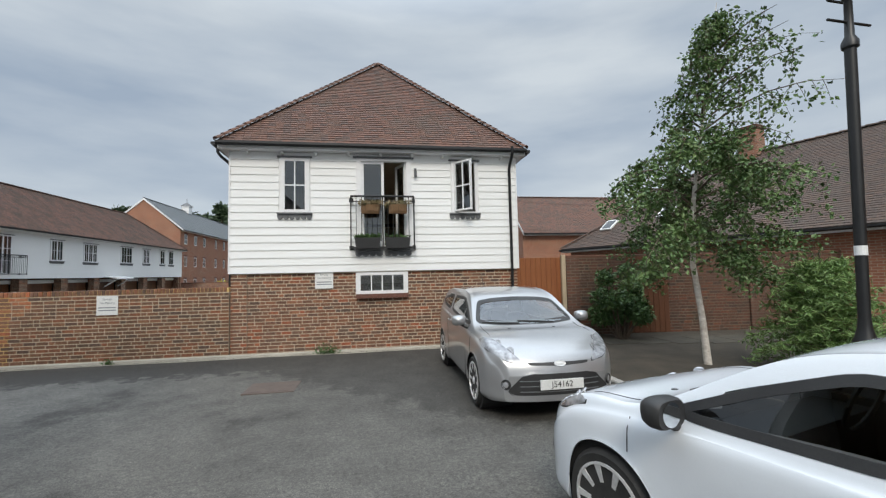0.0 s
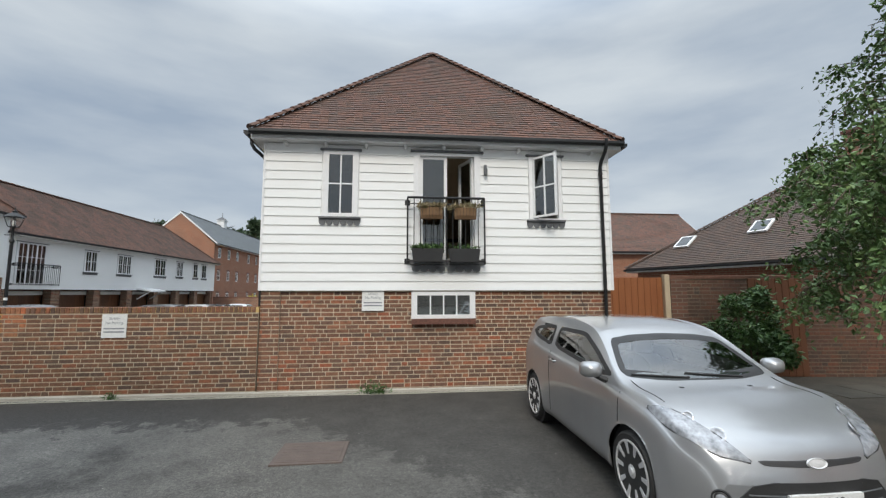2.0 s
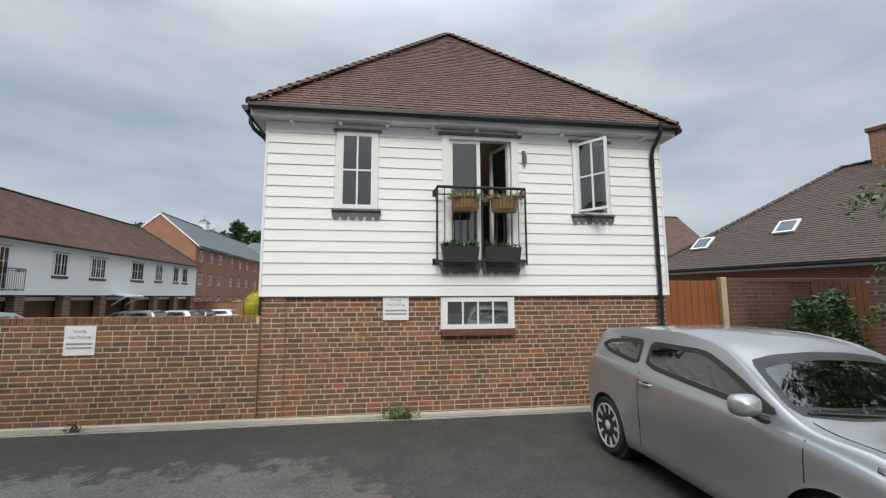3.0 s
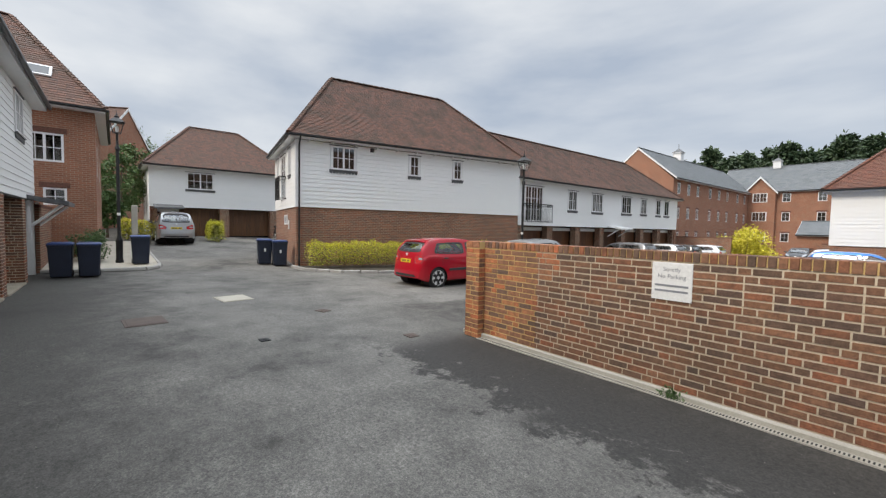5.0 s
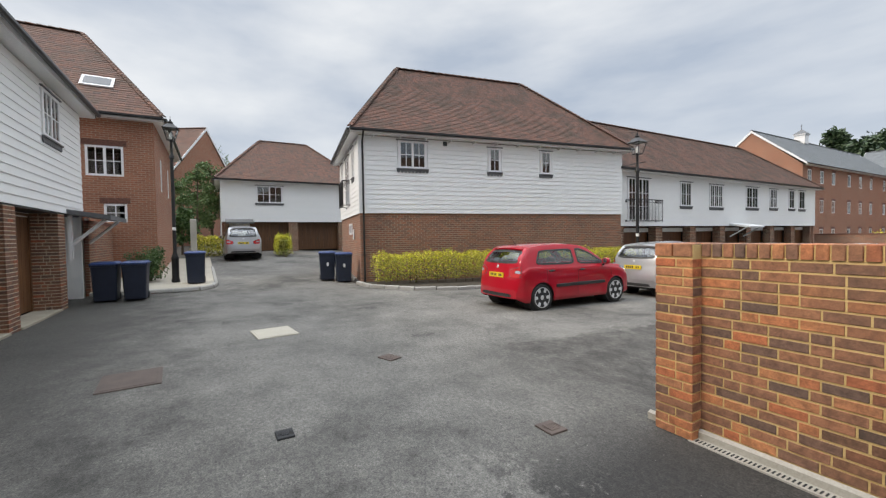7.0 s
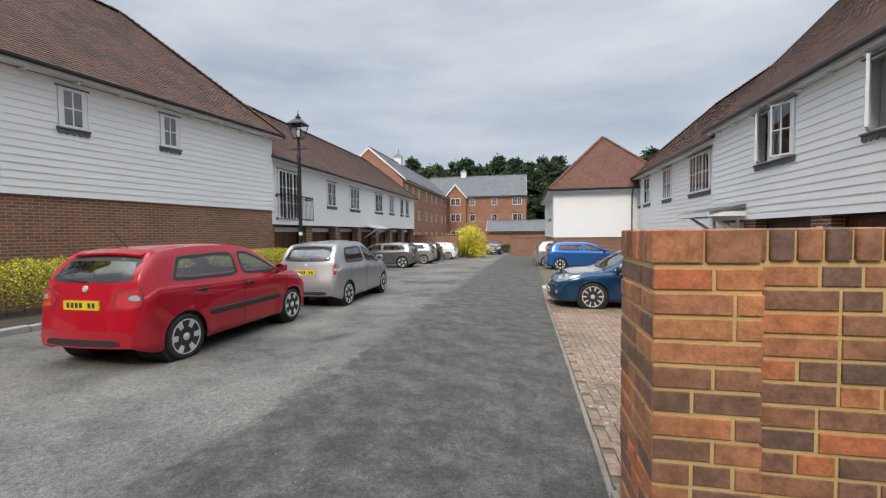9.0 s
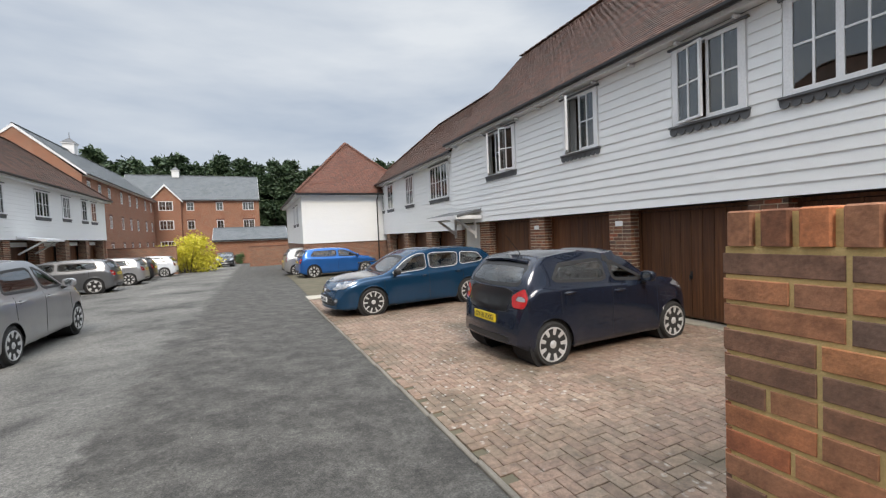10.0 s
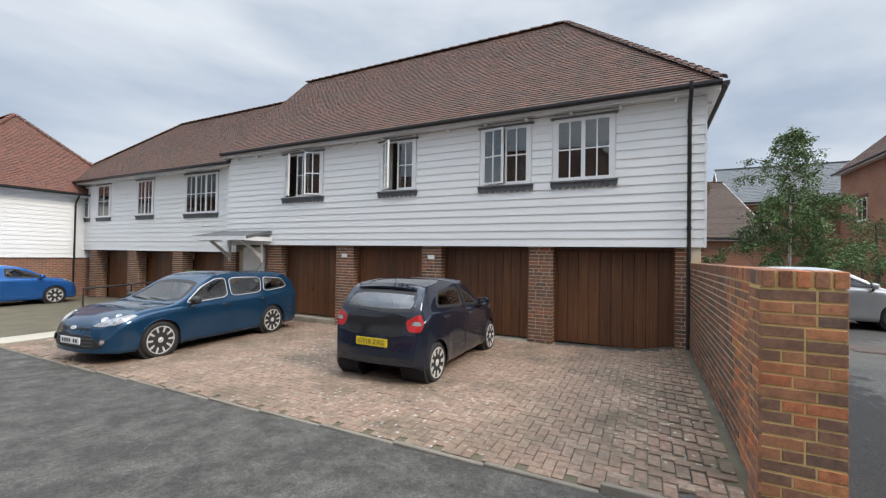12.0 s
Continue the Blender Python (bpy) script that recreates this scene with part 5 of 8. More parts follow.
brick_house("brick_house", pose(13.3, 17.5, 0, 0, 0, 0), 10, 7, -0.3, 4.4, 7.6, [], [("l", 2.2, 3.0, 3.1, 4.2), ("l", 4.2, 5.0, 3.1, 4.2)], "red brick house with a brown tiled gable roof", left="gable", right="gable",
            gauge=0.14, width=0.2)
brick_house("brick_house", pose(24, -3.6, 0, 0, 0, -90), 9, 7, 0, 5.4, 8.3, [(1.5, 2.6, 3.4, 4.6)], [], "brick house with a dark grey slate roof", rmat=m_slate, left="gable", right="gable", gauge=0.2, width=0.3)
brick_house("brick_house", pose(23, -9.2, 0, 0, 0, 180), 8, 10, 0, 6.8, 11.6, [(2, 3.2, 3.8, 5.0)], [("l", 3, 4, 3.6, 4.9), ("r", 3, 4, 3.6, 4.9), ("r", 6, 7, 3.6, 4.9)], "tall red brick house with a gable", left="gable", right="gable", gauge=0.2, width=0.3)

# ---------------- boundary wall and its end pier ----------------
W = thing("boundary_wall", pose(0, 0, 0), "old red brick boundary wall with a brick-on-edge coping and an end pier", "wall", kind="structure")
WT, WL = 1.54, 5.18
PX_W, PY_S, PY_N = -5.47, -0.125, 0.285    # the pier's west, south and north faces
core_w = part("wall_core", Geo().box((-WL, 0.0, -0.4), (-4.15, 0.215, 1.435)).box((PX_W, PY_S, -0.4), (-WL, PY_N, 1.435)), m_mortar_warm, W)
part("old_wall_core", Geo().box((-4.15, 0.0, -0.4), (-0.012, 0.215, 1.435)), m_mortar, W)


def wall_face(fm, length, z0, seed, flip):
    """Old bricks, with a toothed patch of new ones towards the pier."""
    bricks = brick_courses(length, z0, 1.43, [], seed)
    new_b, old_b = [], []
    for q in bricks:
        u = length - (q[0] + q[1]) / 2 if flip else (q[0] + q[1]) / 2
        edge = 0.69 + 0.57 * (q[2] - 0.0) + 0.05 * math.sin(q[2] * 60)
        (new_b if u < edge else old_b).append(q)
    lay_bricks(core_w, fm, new_b, m_brick_new, m_brick_new_i, most=170)
    lay_bricks(core_w, fm, old_b, m_brick_old, m_brick_old_i, near=lambda u, z: True, most=60)


wall_face(Matrix.Translation((-WL, 0, 0)), WL - 0.012, 0.005, 31, False)
wall_face(Matrix.Translation((-0.012, 0.215, 0)) @ Matrix.Rotation(radians(180), 4, "Z"), WL - 0.012, -0.27, 32, True)
for fm, ln, z0 in ((Matrix.Translation((PX_W, PY_S, 0)), -WL - PX_W, 0.005), (Matrix.Translation((PX_W, PY_N, 0)) @ Matrix.Rotation(radians(-90), 4, "Z"), PY_N - PY_S, -0.07),
                   (Matrix.Translation((-WL, PY_N, 0)) @ Matrix.Rotation(radians(180), 4, "Z"), -WL - PX_W, -0.12),
                   (Matrix.Translation((-WL, PY_S + 0.004, 0)) @ Matrix.Rotation(radians(90), 4, "Z"), 0.108, 0.005)):
    lay_bricks(core_w, fm, [(a - 0.004 * (a < 0.001), b + 0.004 * (b > ln - 0.001), lo, hi) for a, b, lo, hi in brick_courses(ln, z0, 1.43, [], 33 + int(ln * 100))], m_brick_new, m_brick_new_i, most=60)
cb_n, cb_o = Geo().cham((0, -0.012, 0), (0.064, 0.227, 0.100), 0.005).mesh("brick", m_brick_new), Geo().cham((0, -0.012, 0), (0.064, 0.227, 0.100), 0.005).mesh("brick", m_brick_old)
cap_bed = part("coping_bed", Geo().box((-WL, 0.005, 1.435), (-0.014, 0.21, 1.528)).box((PX_W + 0.01, PY_S + 0.01, 1.435), (-WL, PY_N - 0.01, 1.528)), m_mortar_warm, W)
for k in range(67):
    part("brick", cb_n if k < 20 else cb_o, None, cap_bed, at=Matrix.Translation((-WL + 0.005 + k * 0.0765, 0, 1.437)))
cb_p = [Geo().cham((0, 0, 0), (0.142, 0.066, 0.100), 0.005).mesh("brick", q) for q in (m_brick_new, m_brick_old)]
for j in range(5):
    for i in range(2):
        part("brick", cb_p[(i * 2 + j) % 4 == 3], None, cap_bed, at=Matrix.Translation((PX_W - 0.01 + i * 0.152, PY_S - 0.01 + j * 0.0865, 1.437)))


def notice(x, z, w, h, m):
    s = thing("notice", m, "white no-parking notice with grey lettering fixed to brickwork", "sign", "no-parking notices")
    part("plate", Geo().cham((0, -0.012, 0), (w, 0, h), 0.002), m_sign, s)
    for i, (txt, size, zz) in enumerate((("Strictly", 0.062, 0.77), ("No Parking", 0.062, 0.58))):
        cu = bpy.data.curves.new("text", "FONT")
        cu.body, cu.size, cu.align_x, cu.extrude = txt, size * w / 0.4, "CENTER", 0.0005
        ob = new("lettering", cu)
        ob.parent = s
        ob.matrix_local = Matrix.Translation((w / 2, -0.0135, h * zz)) @ Matrix.Rotation(radians(90), 4, "X")
        cu.materials.append(m_print)
    g = Geo()
    for zz, ww in ((0.36, 0.33), (0.22, 0.33)):
        g.box((w / 2 - ww * w / 0.8, -0.0145, h * zz), (w / 2 + ww * w / 0.8, -0.0115, h * zz + 0.022))
    part("small_print", g, m_print, s)


notice(0, 0, 0.40, 0.40, pose(-2.58, -0.008, 1.02))
notice(0, 0, 0.40, 0.38, pose(1.80, -0.012 + 0.03, 1.45))

# drain channel along the foot of the wall
dr = thing("drain_channel", pose(0, 0, 0), "narrow slotted drain channel along the brick wall", "drain", kind="structure")
part("channel", Geo().box((-5.2, -0.145, -0.05), (6.55, -0.05, 0.010)), m_concrete, dr)
sl = Geo()
for k in range(420):
    sl.box((-5.16 + k * 0.0275, -0.125, 0.009), (-5.148 + k * 0.0275, -0.075, 0.0115))
tagged(part("slot", sl, m_dark, dr), kind="stuff")
part("haunching", Geo().add([(-5.6, -0.05, 0.06), (6.6, -0.05, 0.035), (6.6, -0.012, 0.06), (-5.6, -0.012, 0.075), (-5.6, -0.05, -0.05), (6.6, -0.05, -0.05)], [(0, 1, 2, 3), (0, 4, 5, 1)]), m_concrete, dr)

# ---------------- cars ----------------
def paint(name, c, metal=0.55, rough=0.32):
    m, nt, p = blank(name)
    f = noise_fac(nt, 2.0, 4.0)
    g = noise_fac(nt, 900.0, 1.0)
    col = mixc(nt, 0.3, ramp(nt, f, [(0.3, tuple(x * 0.86 for x in c)), (0.7, c)]), ramp(nt, g, [(0.35, tuple(x * 0.7 for x in c)), (0.65, tuple(min(1, x * 1.25) for x in c))]))
    nt.links.new(col, p.inputs["Base Color"])
    p.inputs["Specular IOR Level"].default_value = 0.15
    p.inputs["Metallic"].default_value, p.inputs["Roughness"].default_value = metal, rough
    p.inputs["Coat Weight"].default_value, p.inputs["Coat Roughness"].default_value = 1.0, 0.025
    return m


m_p_silver = paint("silver_paint", (0.40, 0.405, 0.41), 0.6)
m_p_white = paint("white_car_paint", (0.72, 0.76, 0.80), 0.0)
m_p_red = paint("red_paint", (0.40, 0.006, 0.018), 0.0)
m_p_teal = paint("teal_blue_paint", (0.010, 0.055, 0.120), 0.4, 0.2)
m_p_navy = paint("navy_paint", (0.015, 0.021, 0.038), 0.3, 0.2)
m_p_blue = paint("bright_blue_paint", (0.02, 0.13, 0.42), 0.45)
m_p_grey = paint("grey_paint", (0.16, 0.165, 0.175), 0.6)
m_p_black = paint("black_paint", (0.015, 0.015, 0.017), 0.3)
m_rubber = simple("tyre_rubber", (0.018, 0.018, 0.018), (0.035, 0.034, 0.032), 0.85, 8, 60, 0.3)
m_alloy = simple("alloy_rim", (0.60, 0.60, 0.60), (0.72, 0.72, 0.71), 0.32, 5, 60, 0.05, metal=0.35)
m_mirror = simple("mirror_glass", (0.6, 0.62, 0.63), (0.64, 0.66, 0.67), 0.03, 3, 40, 0.0, metal=1.0)
m_plastic = simple("black_plastic", (0.016, 0.016, 0.017), (0.03, 0.03, 0.03), 0.55, 5, 90, 0.1)
m_lampglass = simple("lamp_glass", (0.10, 0.105, 0.11), (0.42, 0.43, 0.45), 0.22, 16, 40, 0.25, metal=0.3, coat=1.0)
m_tail = simple("red_lamp", (0.35, 0.008, 0.012), (0.55, 0.02, 0.02), 0.15, 20, 40, 0.2, coat=1.0)
m_plate_y = simple("yellow_plate", (0.62, 0.45, 0.02), (0.70, 0.52, 0.03), 0.4, 4, 50, 0.0)
m_plate_w = simple("white_plate", (0.66, 0.66, 0.64), (0.74, 0.74, 0.72), 0.4, 4, 50, 0.0)
m_seat = simple("seat_cloth", (0.05, 0.05, 0.053), (0.085, 0.085, 0.088), 0.9, 9, 80, 0.2)


def curve_at(pts, x):
    xs, zs = [p[0] for p in pts], [p[1] for p in pts]
    if x <= xs[0]:
        return zs[0]
    for i in range(len(xs) - 1):
        if x <= xs[i + 1]:
            t = (x - xs[i]) / (xs[i + 1] - xs[i])
            p0, p1 = zs[max(i - 1, 0)], zs[i]
            p2, p3 = zs[i + 1], zs[min(i + 2, len(zs) - 1)]
            h0, h1 = xs[i] - xs[max(i - 1, 0)] or 1, xs[min(i + 2, len(xs) - 1)] - xs[i + 1] or 1
            d = xs[i + 1] - xs[i]
            m1 = 0.5 * ((p2 - p1) / d + (p1 - p0) / h0) * d
            m2 = 0.5 * ((p3 - p2) / h1 + (p2 - p1) / d) * d
            if (p2 - p1) * (p1 - p0) <= 0:
                m1 = 0
            if (p3 - p2) * (p2 - p1) <= 0:
                m2 = 0
            return (2 * t**3 - 3 * t * t + 1) * p1 + (t**3 - 2 * t * t + t) * m1 + (3 * t * t - 2 * t**3) * p2 + (t**3 - t * t) * m2
    return zs[-1]


WHEELS = {}


def wheel_parts(parent, at, R, spokes, two_tone=False):
    key = (R, spokes)
    if key not in WHEELS:
        w = 0.2
        t = Geo().lathe([(R * 0.74, -w / 2 + 0.01), (R * 0.9, -w / 2), (R * 0.975, -w / 2 + 0.025), (R, -w / 2 + 0.06), (R, w / 2 - 0.06), (R * 0.975, w / 2 - 0.025), (R * 0.9, w / 2), (R * 0.74, w / 2 - 0.01)], 36, axis="y")
        rr = R * 0.75
        r = Geo()
        r.lathe([(rr, -0.06), (rr + 0.004, -0.100), (rr * 0.955, -0.102), (rr * 0.93, -0.05), (rr * 0.90, 0.04)], 36, axis="y")
        for k in range(spokes):
            a = 2 * math.pi * k / spokes
            ca, sa = math.cos(a), math.sin(a)
            k_ = 1.8 if spokes < 10 else 1.3
            wd0, wd1 = rr * 0.62 / spokes * k_, rr * 0.80 / spokes * k_ + 0.003
            P = lambda q, s, y: (q * ca - s * sa, y, q * sa + s * ca)  # noqa: E731
            for (qa, wa, ya), (qb, wb_, yb) in (((0.03, wd0, -0.088), (rr * 0.55, wd0 * 1.05, -0.090)), ((rr * 0.55, wd0 * 1.05, -0.090), (rr * 0.95, wd1, -0.099))):
                r.add([P(qa, -wa * 0.7, ya), P(qa, wa * 0.7, ya), P(qb, wb_ * 0.7, yb), P(qb, -wb_ * 0.7, yb), P(qa, -wa, ya + 0.035), P(qa, wa, ya + 0.035), P(qb, wb_, yb + 0.035), P(qb, -wb_, yb + 0.035)],
                      [(3, 2, 1, 0), (0, 1, 5, 4), (1, 2, 6, 5), (2, 3, 7, 6), (3, 0, 4, 7)])
        r.lathe([(0.0015, -0.106), (0.028, -0.104), (0.034, -0.096), (0.052, -0.092), (0.060, -0.05)], 18, axis="y")
        d = Geo().lathe([(0.001, -0.035), (rr * 0.93, -0.03), (rr * 0.97, 0.05)], 24, axis="y")
        WHEELS[key] = (d.mesh("wheel", m_dark), t.mesh("tyre", m_rubber, True), r.mesh("rim", m_alloy, True, 30))
    d, t, r = WHEELS[key]
    wo = part("wheel", d, None, parent, at=at)
    part("tyre", t, None, wo)
    part("rim", r, None, wo, "silver alloy wheel rim")


def chaikin(pts, times=2):
    """Rounds the corners of a closed outline."""
    for _ in range(times):
        out = []
        for i, p in enumerate(pts):
            q = pts[(i + 1) % len(pts)]
            out += [(p[0] * 0.87 + q[0] * 0.13, p[1] * 0.87 + q[1] * 0.13), (p[0] * 0.13 + q[0] * 0.87, p[1] * 0.13 + q[1] * 0.87)]
        pts = out
    return pts


def span_at(poly, a):
    bs = []
    for i, (a0, b0) in enumerate(poly):
        a1, b1 = poly[(i + 1) % len(poly)]
        if (a0 <= a) != (a1 <= a):
            bs.append(b0 + (b1 - b0) * (a - a0) / (a1 - a0))
    return (min(bs), max(bs)) if len(bs) > 1 else None


def depth_in(poly, a, b):
    """How far a point lies inside an outline; negative outside."""
    inside, best = False, 9.0
    for i, (a0, b0) in enumerate(poly):
        a1, b1 = poly[(i + 1) % len(poly)]
        if (b0 > b) != (b1 > b) and a < (a1 - a0) * (b - b0) / (b1 - b0) + a0:
            inside = not inside
        ll = (a1 - a0) ** 2 + (b1 - b0) ** 2 or 1e-9
        t = min(1.0, max(0.0, ((a - a0) * (a1 - a0) + (b - b0) * (b1 - b0)) / ll))
        best = min(best, math.hypot(a - a0 - t * (a1 - a0), b - b0 - t * (b1 - b0)))
    return best if inside else -best


class Skin:
    """A car's skin, on which panes, lamps and grilles are laid."""

    def __init__(self, verts, faces):
        self.tree = BVHTree.FromPolygons([tuple(v) for v in verts], faces)

    def axes(self, d):
        d = Vector(d).normalized()
        a = d.cross(Vector((0, 0, 1))).normalized()
        return a, a.cross(d).normalized(), d

    def outline(self, pts, d, snap=True, times=2):
        a, b, d = self.axes(d)
        out = []
        for p in pts:
            p = Vector(p)
            if snap:
                p = self.tree.find_nearest(p)[0]
            out.append((p.dot(a), p.dot(b)))
        return chaikin(out, times)

    def drop(self, u, v, d, off):
        a, b, d = self.axes(d)
        hit = self.tree.ray_cast(a * u + b * v - d * 6, d)[0]
        if hit is None:
            hit = self.tree.find_nearest(a * u + b * v - d * 1.0)[0]
        return hit - d * off

    def sheet(self, poly, d, off, n=14, m=6):
        """The outline filled with a grid that lies on the skin."""
        lo, hi = min(p[0] for p in poly), max(p[0] for p in poly)
        g, rings = Geo(), []
        for i in range(n + 1):
            u = lo + (hi - lo) * min(max(i / n, 0.006), 0.994)
            s = span_at(poly, u)
            if s:
                rings.append([self.drop(u, s[0] + (s[1] - s[0]) * j / m, d, off) for j in range(m + 1)])
        c, e = Vector(rings[1][0]), Vector(rings[1][-1]) - Vector(rings[1][0])
        if (Vector(rings[2][0]) - c).cross(e).dot(Vector(d)) < 0:
            rings = rings[::-1]
        return g.loft(rings, closed=False)

    def band(self, poly, d, off, wide):
        """A band of even width inside the outline."""
        n, k = len(poly), max(1, len(poly) // 48)
        area = sum(poly[i][0] * poly[(i + 1) % n][1] - poly[(i + 1) % n][0] * poly[i][1] for i in range(n))
        sg = 1 if area > 0 else -1
        rings = []
        for i in [*range(0, n, k), 0]:
            p, q = poly[i - 1], poly[(i + 1) % n]
            t = math.hypot(q[0] - p[0], q[1] - p[1]) or 1
            nx, ny = -(q[1] - p[1]) / t * sg, (q[0] - p[0]) / t * sg
            rings.append([self.drop(poly[i][0] + nx * w, poly[i][1] + ny * w, d, o) for w, o in ((-0.004, -0.004), (0.0, off), (wide * 0.5, off), (wide, off), (wide + 0.002, -0.004))])
        return Geo().loft(rings, closed=False)


def refine(row, per=4):
    """A smooth section through its points; the last lies on the middle line."""
    ext = [(2 * row[0][0] - row[1][0], 2 * row[0][1] - row[1][1]), *row, (-row[-2][0], row[-2][1])]
    out = []
    for i in range(1, len(ext) - 2):
        p0, p1, p2, p3 = ext[i - 1:i + 3]
        for k in range(per):
            t = k / per
            v = []
            for c in (0, 1):
                lo, hi = min(p1[c], p2[c]), max(p1[c], p2[c])
                q = 0.5 * (2 * p1[c] + (p2[c] - p0[c]) * t + (2 * p0[c] - 5 * p1[c] + 4 * p2[c] - p3[c]) * t * t + (3 * p1[c] - p0[c] - 3 * p2[c] + p3[c]) * t ** 3)
                v.append(min(max(q, lo - 0.004), hi + 0.004))
            out.append(tuple(v))
    return out + [row[-1]]


def car(name, m, label, pm, wb=2.49, fo=0.80, ro=0.66, W=1.72, H=1.48, top=None, belt=None, doors=(), screen=(0.45, 1.18), rear=(-1.75, -1.35), R=0.31, spokes=10, plate="", plate_rear="",
        sill=0.20, moulding=False, group="parked cars", handles=2, mirror_mat=None, glass=None, tailgate=None, trim=None, zplate=0.80, head=None, tail=None, shut=(), front=True, handle_mat=None, backlight=None,
        intake=0.30):
    """A car lofted from its side profile, its waist and its plan, with panes and lamps laid into its skin; nose along +x."""
    T = thing(name, m, label, "car", group)
    xr, xf = -wb / 2 - ro, wb / 2 + fo
    wx = (-wb / 2, wb / 2)
    RA = R + 0.045
    xs = {xr + d for d in (0, 0.012, 0.03, 0.05, 0.07, 0.09, 0.115, 0.14, 0.17, 0.2, 0.24)} | {xf - d for d in (0, 0.01, 0.022, 0.04, 0.06, 0.09, 0.12, 0.16, 0.2, 0.25)}
    n = 120
    xs |= {xr + (xf - xr) * i / n for i in range(n + 1)}
    for c in wx:
        xs |= {c + RA * math.cos(math.pi * i / 18) for i in range(19)}
    xs = sorted(x for x in xs if xr <= x <= xf)
    xs = [x for i, x in enumerate(xs) if i == 0 or x - xs[i - 1] > 0.008]
    rows = []
    for x in xs:
        df, db = xf - x, x - xr
        w = W / 2 * (1 - 0.07 * max(0, 1 - df / 0.9) ** 2 - 0.16 * max(0, 1 - df / 0.30) ** 2.8) * (1 - 0.05 * max(0, 1 - db / 0.8) ** 2 - 0.13 * max(0, 1 - db / 0.20) ** 2.6)
        zt = curve_at(top, x)
        zs = min(curve_at(belt, x), zt - 0.035)
        zb = sill + 0.03 * max(0, 1 - df / 0.25) ** 2 + 0.10 * max(0, 1 - db / 0.3) ** 2
        za, lip = zb, 0.0
        for c in wx:
            if abs(x - c) < RA:
                za = max(za, R + math.sqrt(RA * RA - (x - c) ** 2))
            lip = max(lip, 0.020 * sstep(RA + 0.22, RA, abs(x - c)))
        zr = zs + (zt - zs) * 0.88
        wr = w * 0.93 - (zr - zs) * 0.36
        z = lambda f: max(za, zb + f * (zs - zb))  # noqa: E731,B023
        zz = [za, z(0.10), z(0.34), z(0.66), z(0.88), z(0.96), zs]
        for i in range(1, 7):
            zz[i] = max(zz[i], zz[i - 1] + 0.004)
        open_ = za > zb + 0.02
        rows.append([(w * (0.985 if open_ else 0.94) + lip, zz[0]), (w * 0.982 + lip, zz[1]), (w * 0.988 + lip * 0.8, zz[2]), (w * 0.999, zz[3]), (w * 0.988, zz[4]), (w * 0.968, zz[5]), (w * 0.945, zz[6]),
                     (wr, zr), (wr - 0.06 - 0.02 * (zr - zs), zr + 0.45 * (zt - zr)), (wr * 0.55, zt - 0.10 * (zt - zr)), (0.0, zt)])
    fine = [refine(r) for r in rows]
    nr = len(fine[0])

    def bow(x, y):
        """The nose and the tail are rounded in plan."""
        k = (abs(y) / (W / 2)) ** 2.2
        return x - 0.20 * k * sstep(xf - 0.65, xf, x) + 0.11 * k * sstep(xr + 0.45, xr, x)

    verts, faces = [], []
    for s in (1, -1):
        for x, r in zip(xs, fine):
            verts += [(bow(x, y), s * y, z) for y, z in r]
    half = len(xs) * nr
    for s in (0, 1):
        for i in range(len(xs) - 1):
            for j in range(nr - 1):
                a = s * half + i * nr + j
                faces.append((a, a + nr, a + nr + 1, a + 1) if s else (a, a + 1, a + nr + 1, a + nr))
    for i, sg in ((0, -1), (len(xs) - 1, 1)):
        rings = [[(bow(xs[i], y * k), y * k, z) for k in [1 - q / 6 for q in range(13)]] for y, z in fine[i]]
        b = len(verts)
        for r in rings:
            verts += r
        for j in range(len(rings) - 1):
            for k in range(12):
                q = (b + j * 13 + k, b + j * 13 + k + 1, b + (j + 1) * 13 + k + 1, b + (j + 1) * 13 + k)
                faces.append(q if sg < 0 else tuple(reversed(q)))
    skin = Skin(verts, faces)

    # panes: the side windows, the windscreen and the rear window
    def sec(x, j):
        i = min(range(len(xs)), key=lambda q: abs(xs[q] - x))
        return rows[i][j]

    panes = []
    for w in doors:
        for s in (1, -1):
            d = (0, -s, 0)
            panes.append(("side_window", skin.outline([(x, s, z) for x, z in w], d, False), d, glass or m_carglass, 0.042))
    zl, zh = curve_at(top, screen[1]) + 0.01, curve_at(top, screen[0]) - 0.035
    yl, yh = sec(screen[1] - 0.05, 7)[0] - 0.05, sec(screen[0], 8)[0] - 0.02
    panes.append(("windscreen", skin.outline([(3, -yl, zl + 0.02), (3, -yl * 0.5, zl - 0.01), (3, yl * 0.5, zl - 0.01), (3, yl, zl + 0.02), (3, yh, zh - 0.045), (3, yh * 0.6, zh - 0.012), (3, 0, zh), (3, -yh * 0.6, zh - 0.012), (3, -yh, zh - 0.045)], (-1, 0, 0), False), (-1, 0, 0), m_carglass, 0.05))
    zl, zh = curve_at(top, rear[0]) + 0.0, curve_at(top, rear[1]) - 0.01
    yl, yh = sec(rear[0] + 0.06, 7)[0] - 0.07, sec(rear[1], 8)[0] - 0.03
    bl = backlight or [(-yl, zl + 0.02), (-yl * 0.5, zl), (yl * 0.5, zl), (yl, zl + 0.02), (yh, zh - 0.01), (0, zh), (-yh, zh - 0.01)]
    panes.append(("rear_window", skin.outline([(-3, y, z) for y, z in bl], (1, 0, 0), False), (1, 0, 0), glass or m_carglass, 0.05))
    keep = []
    boxes = []
    for nm, poly, d, _, _ in panes:
        a, b, dd = skin.axes(d)
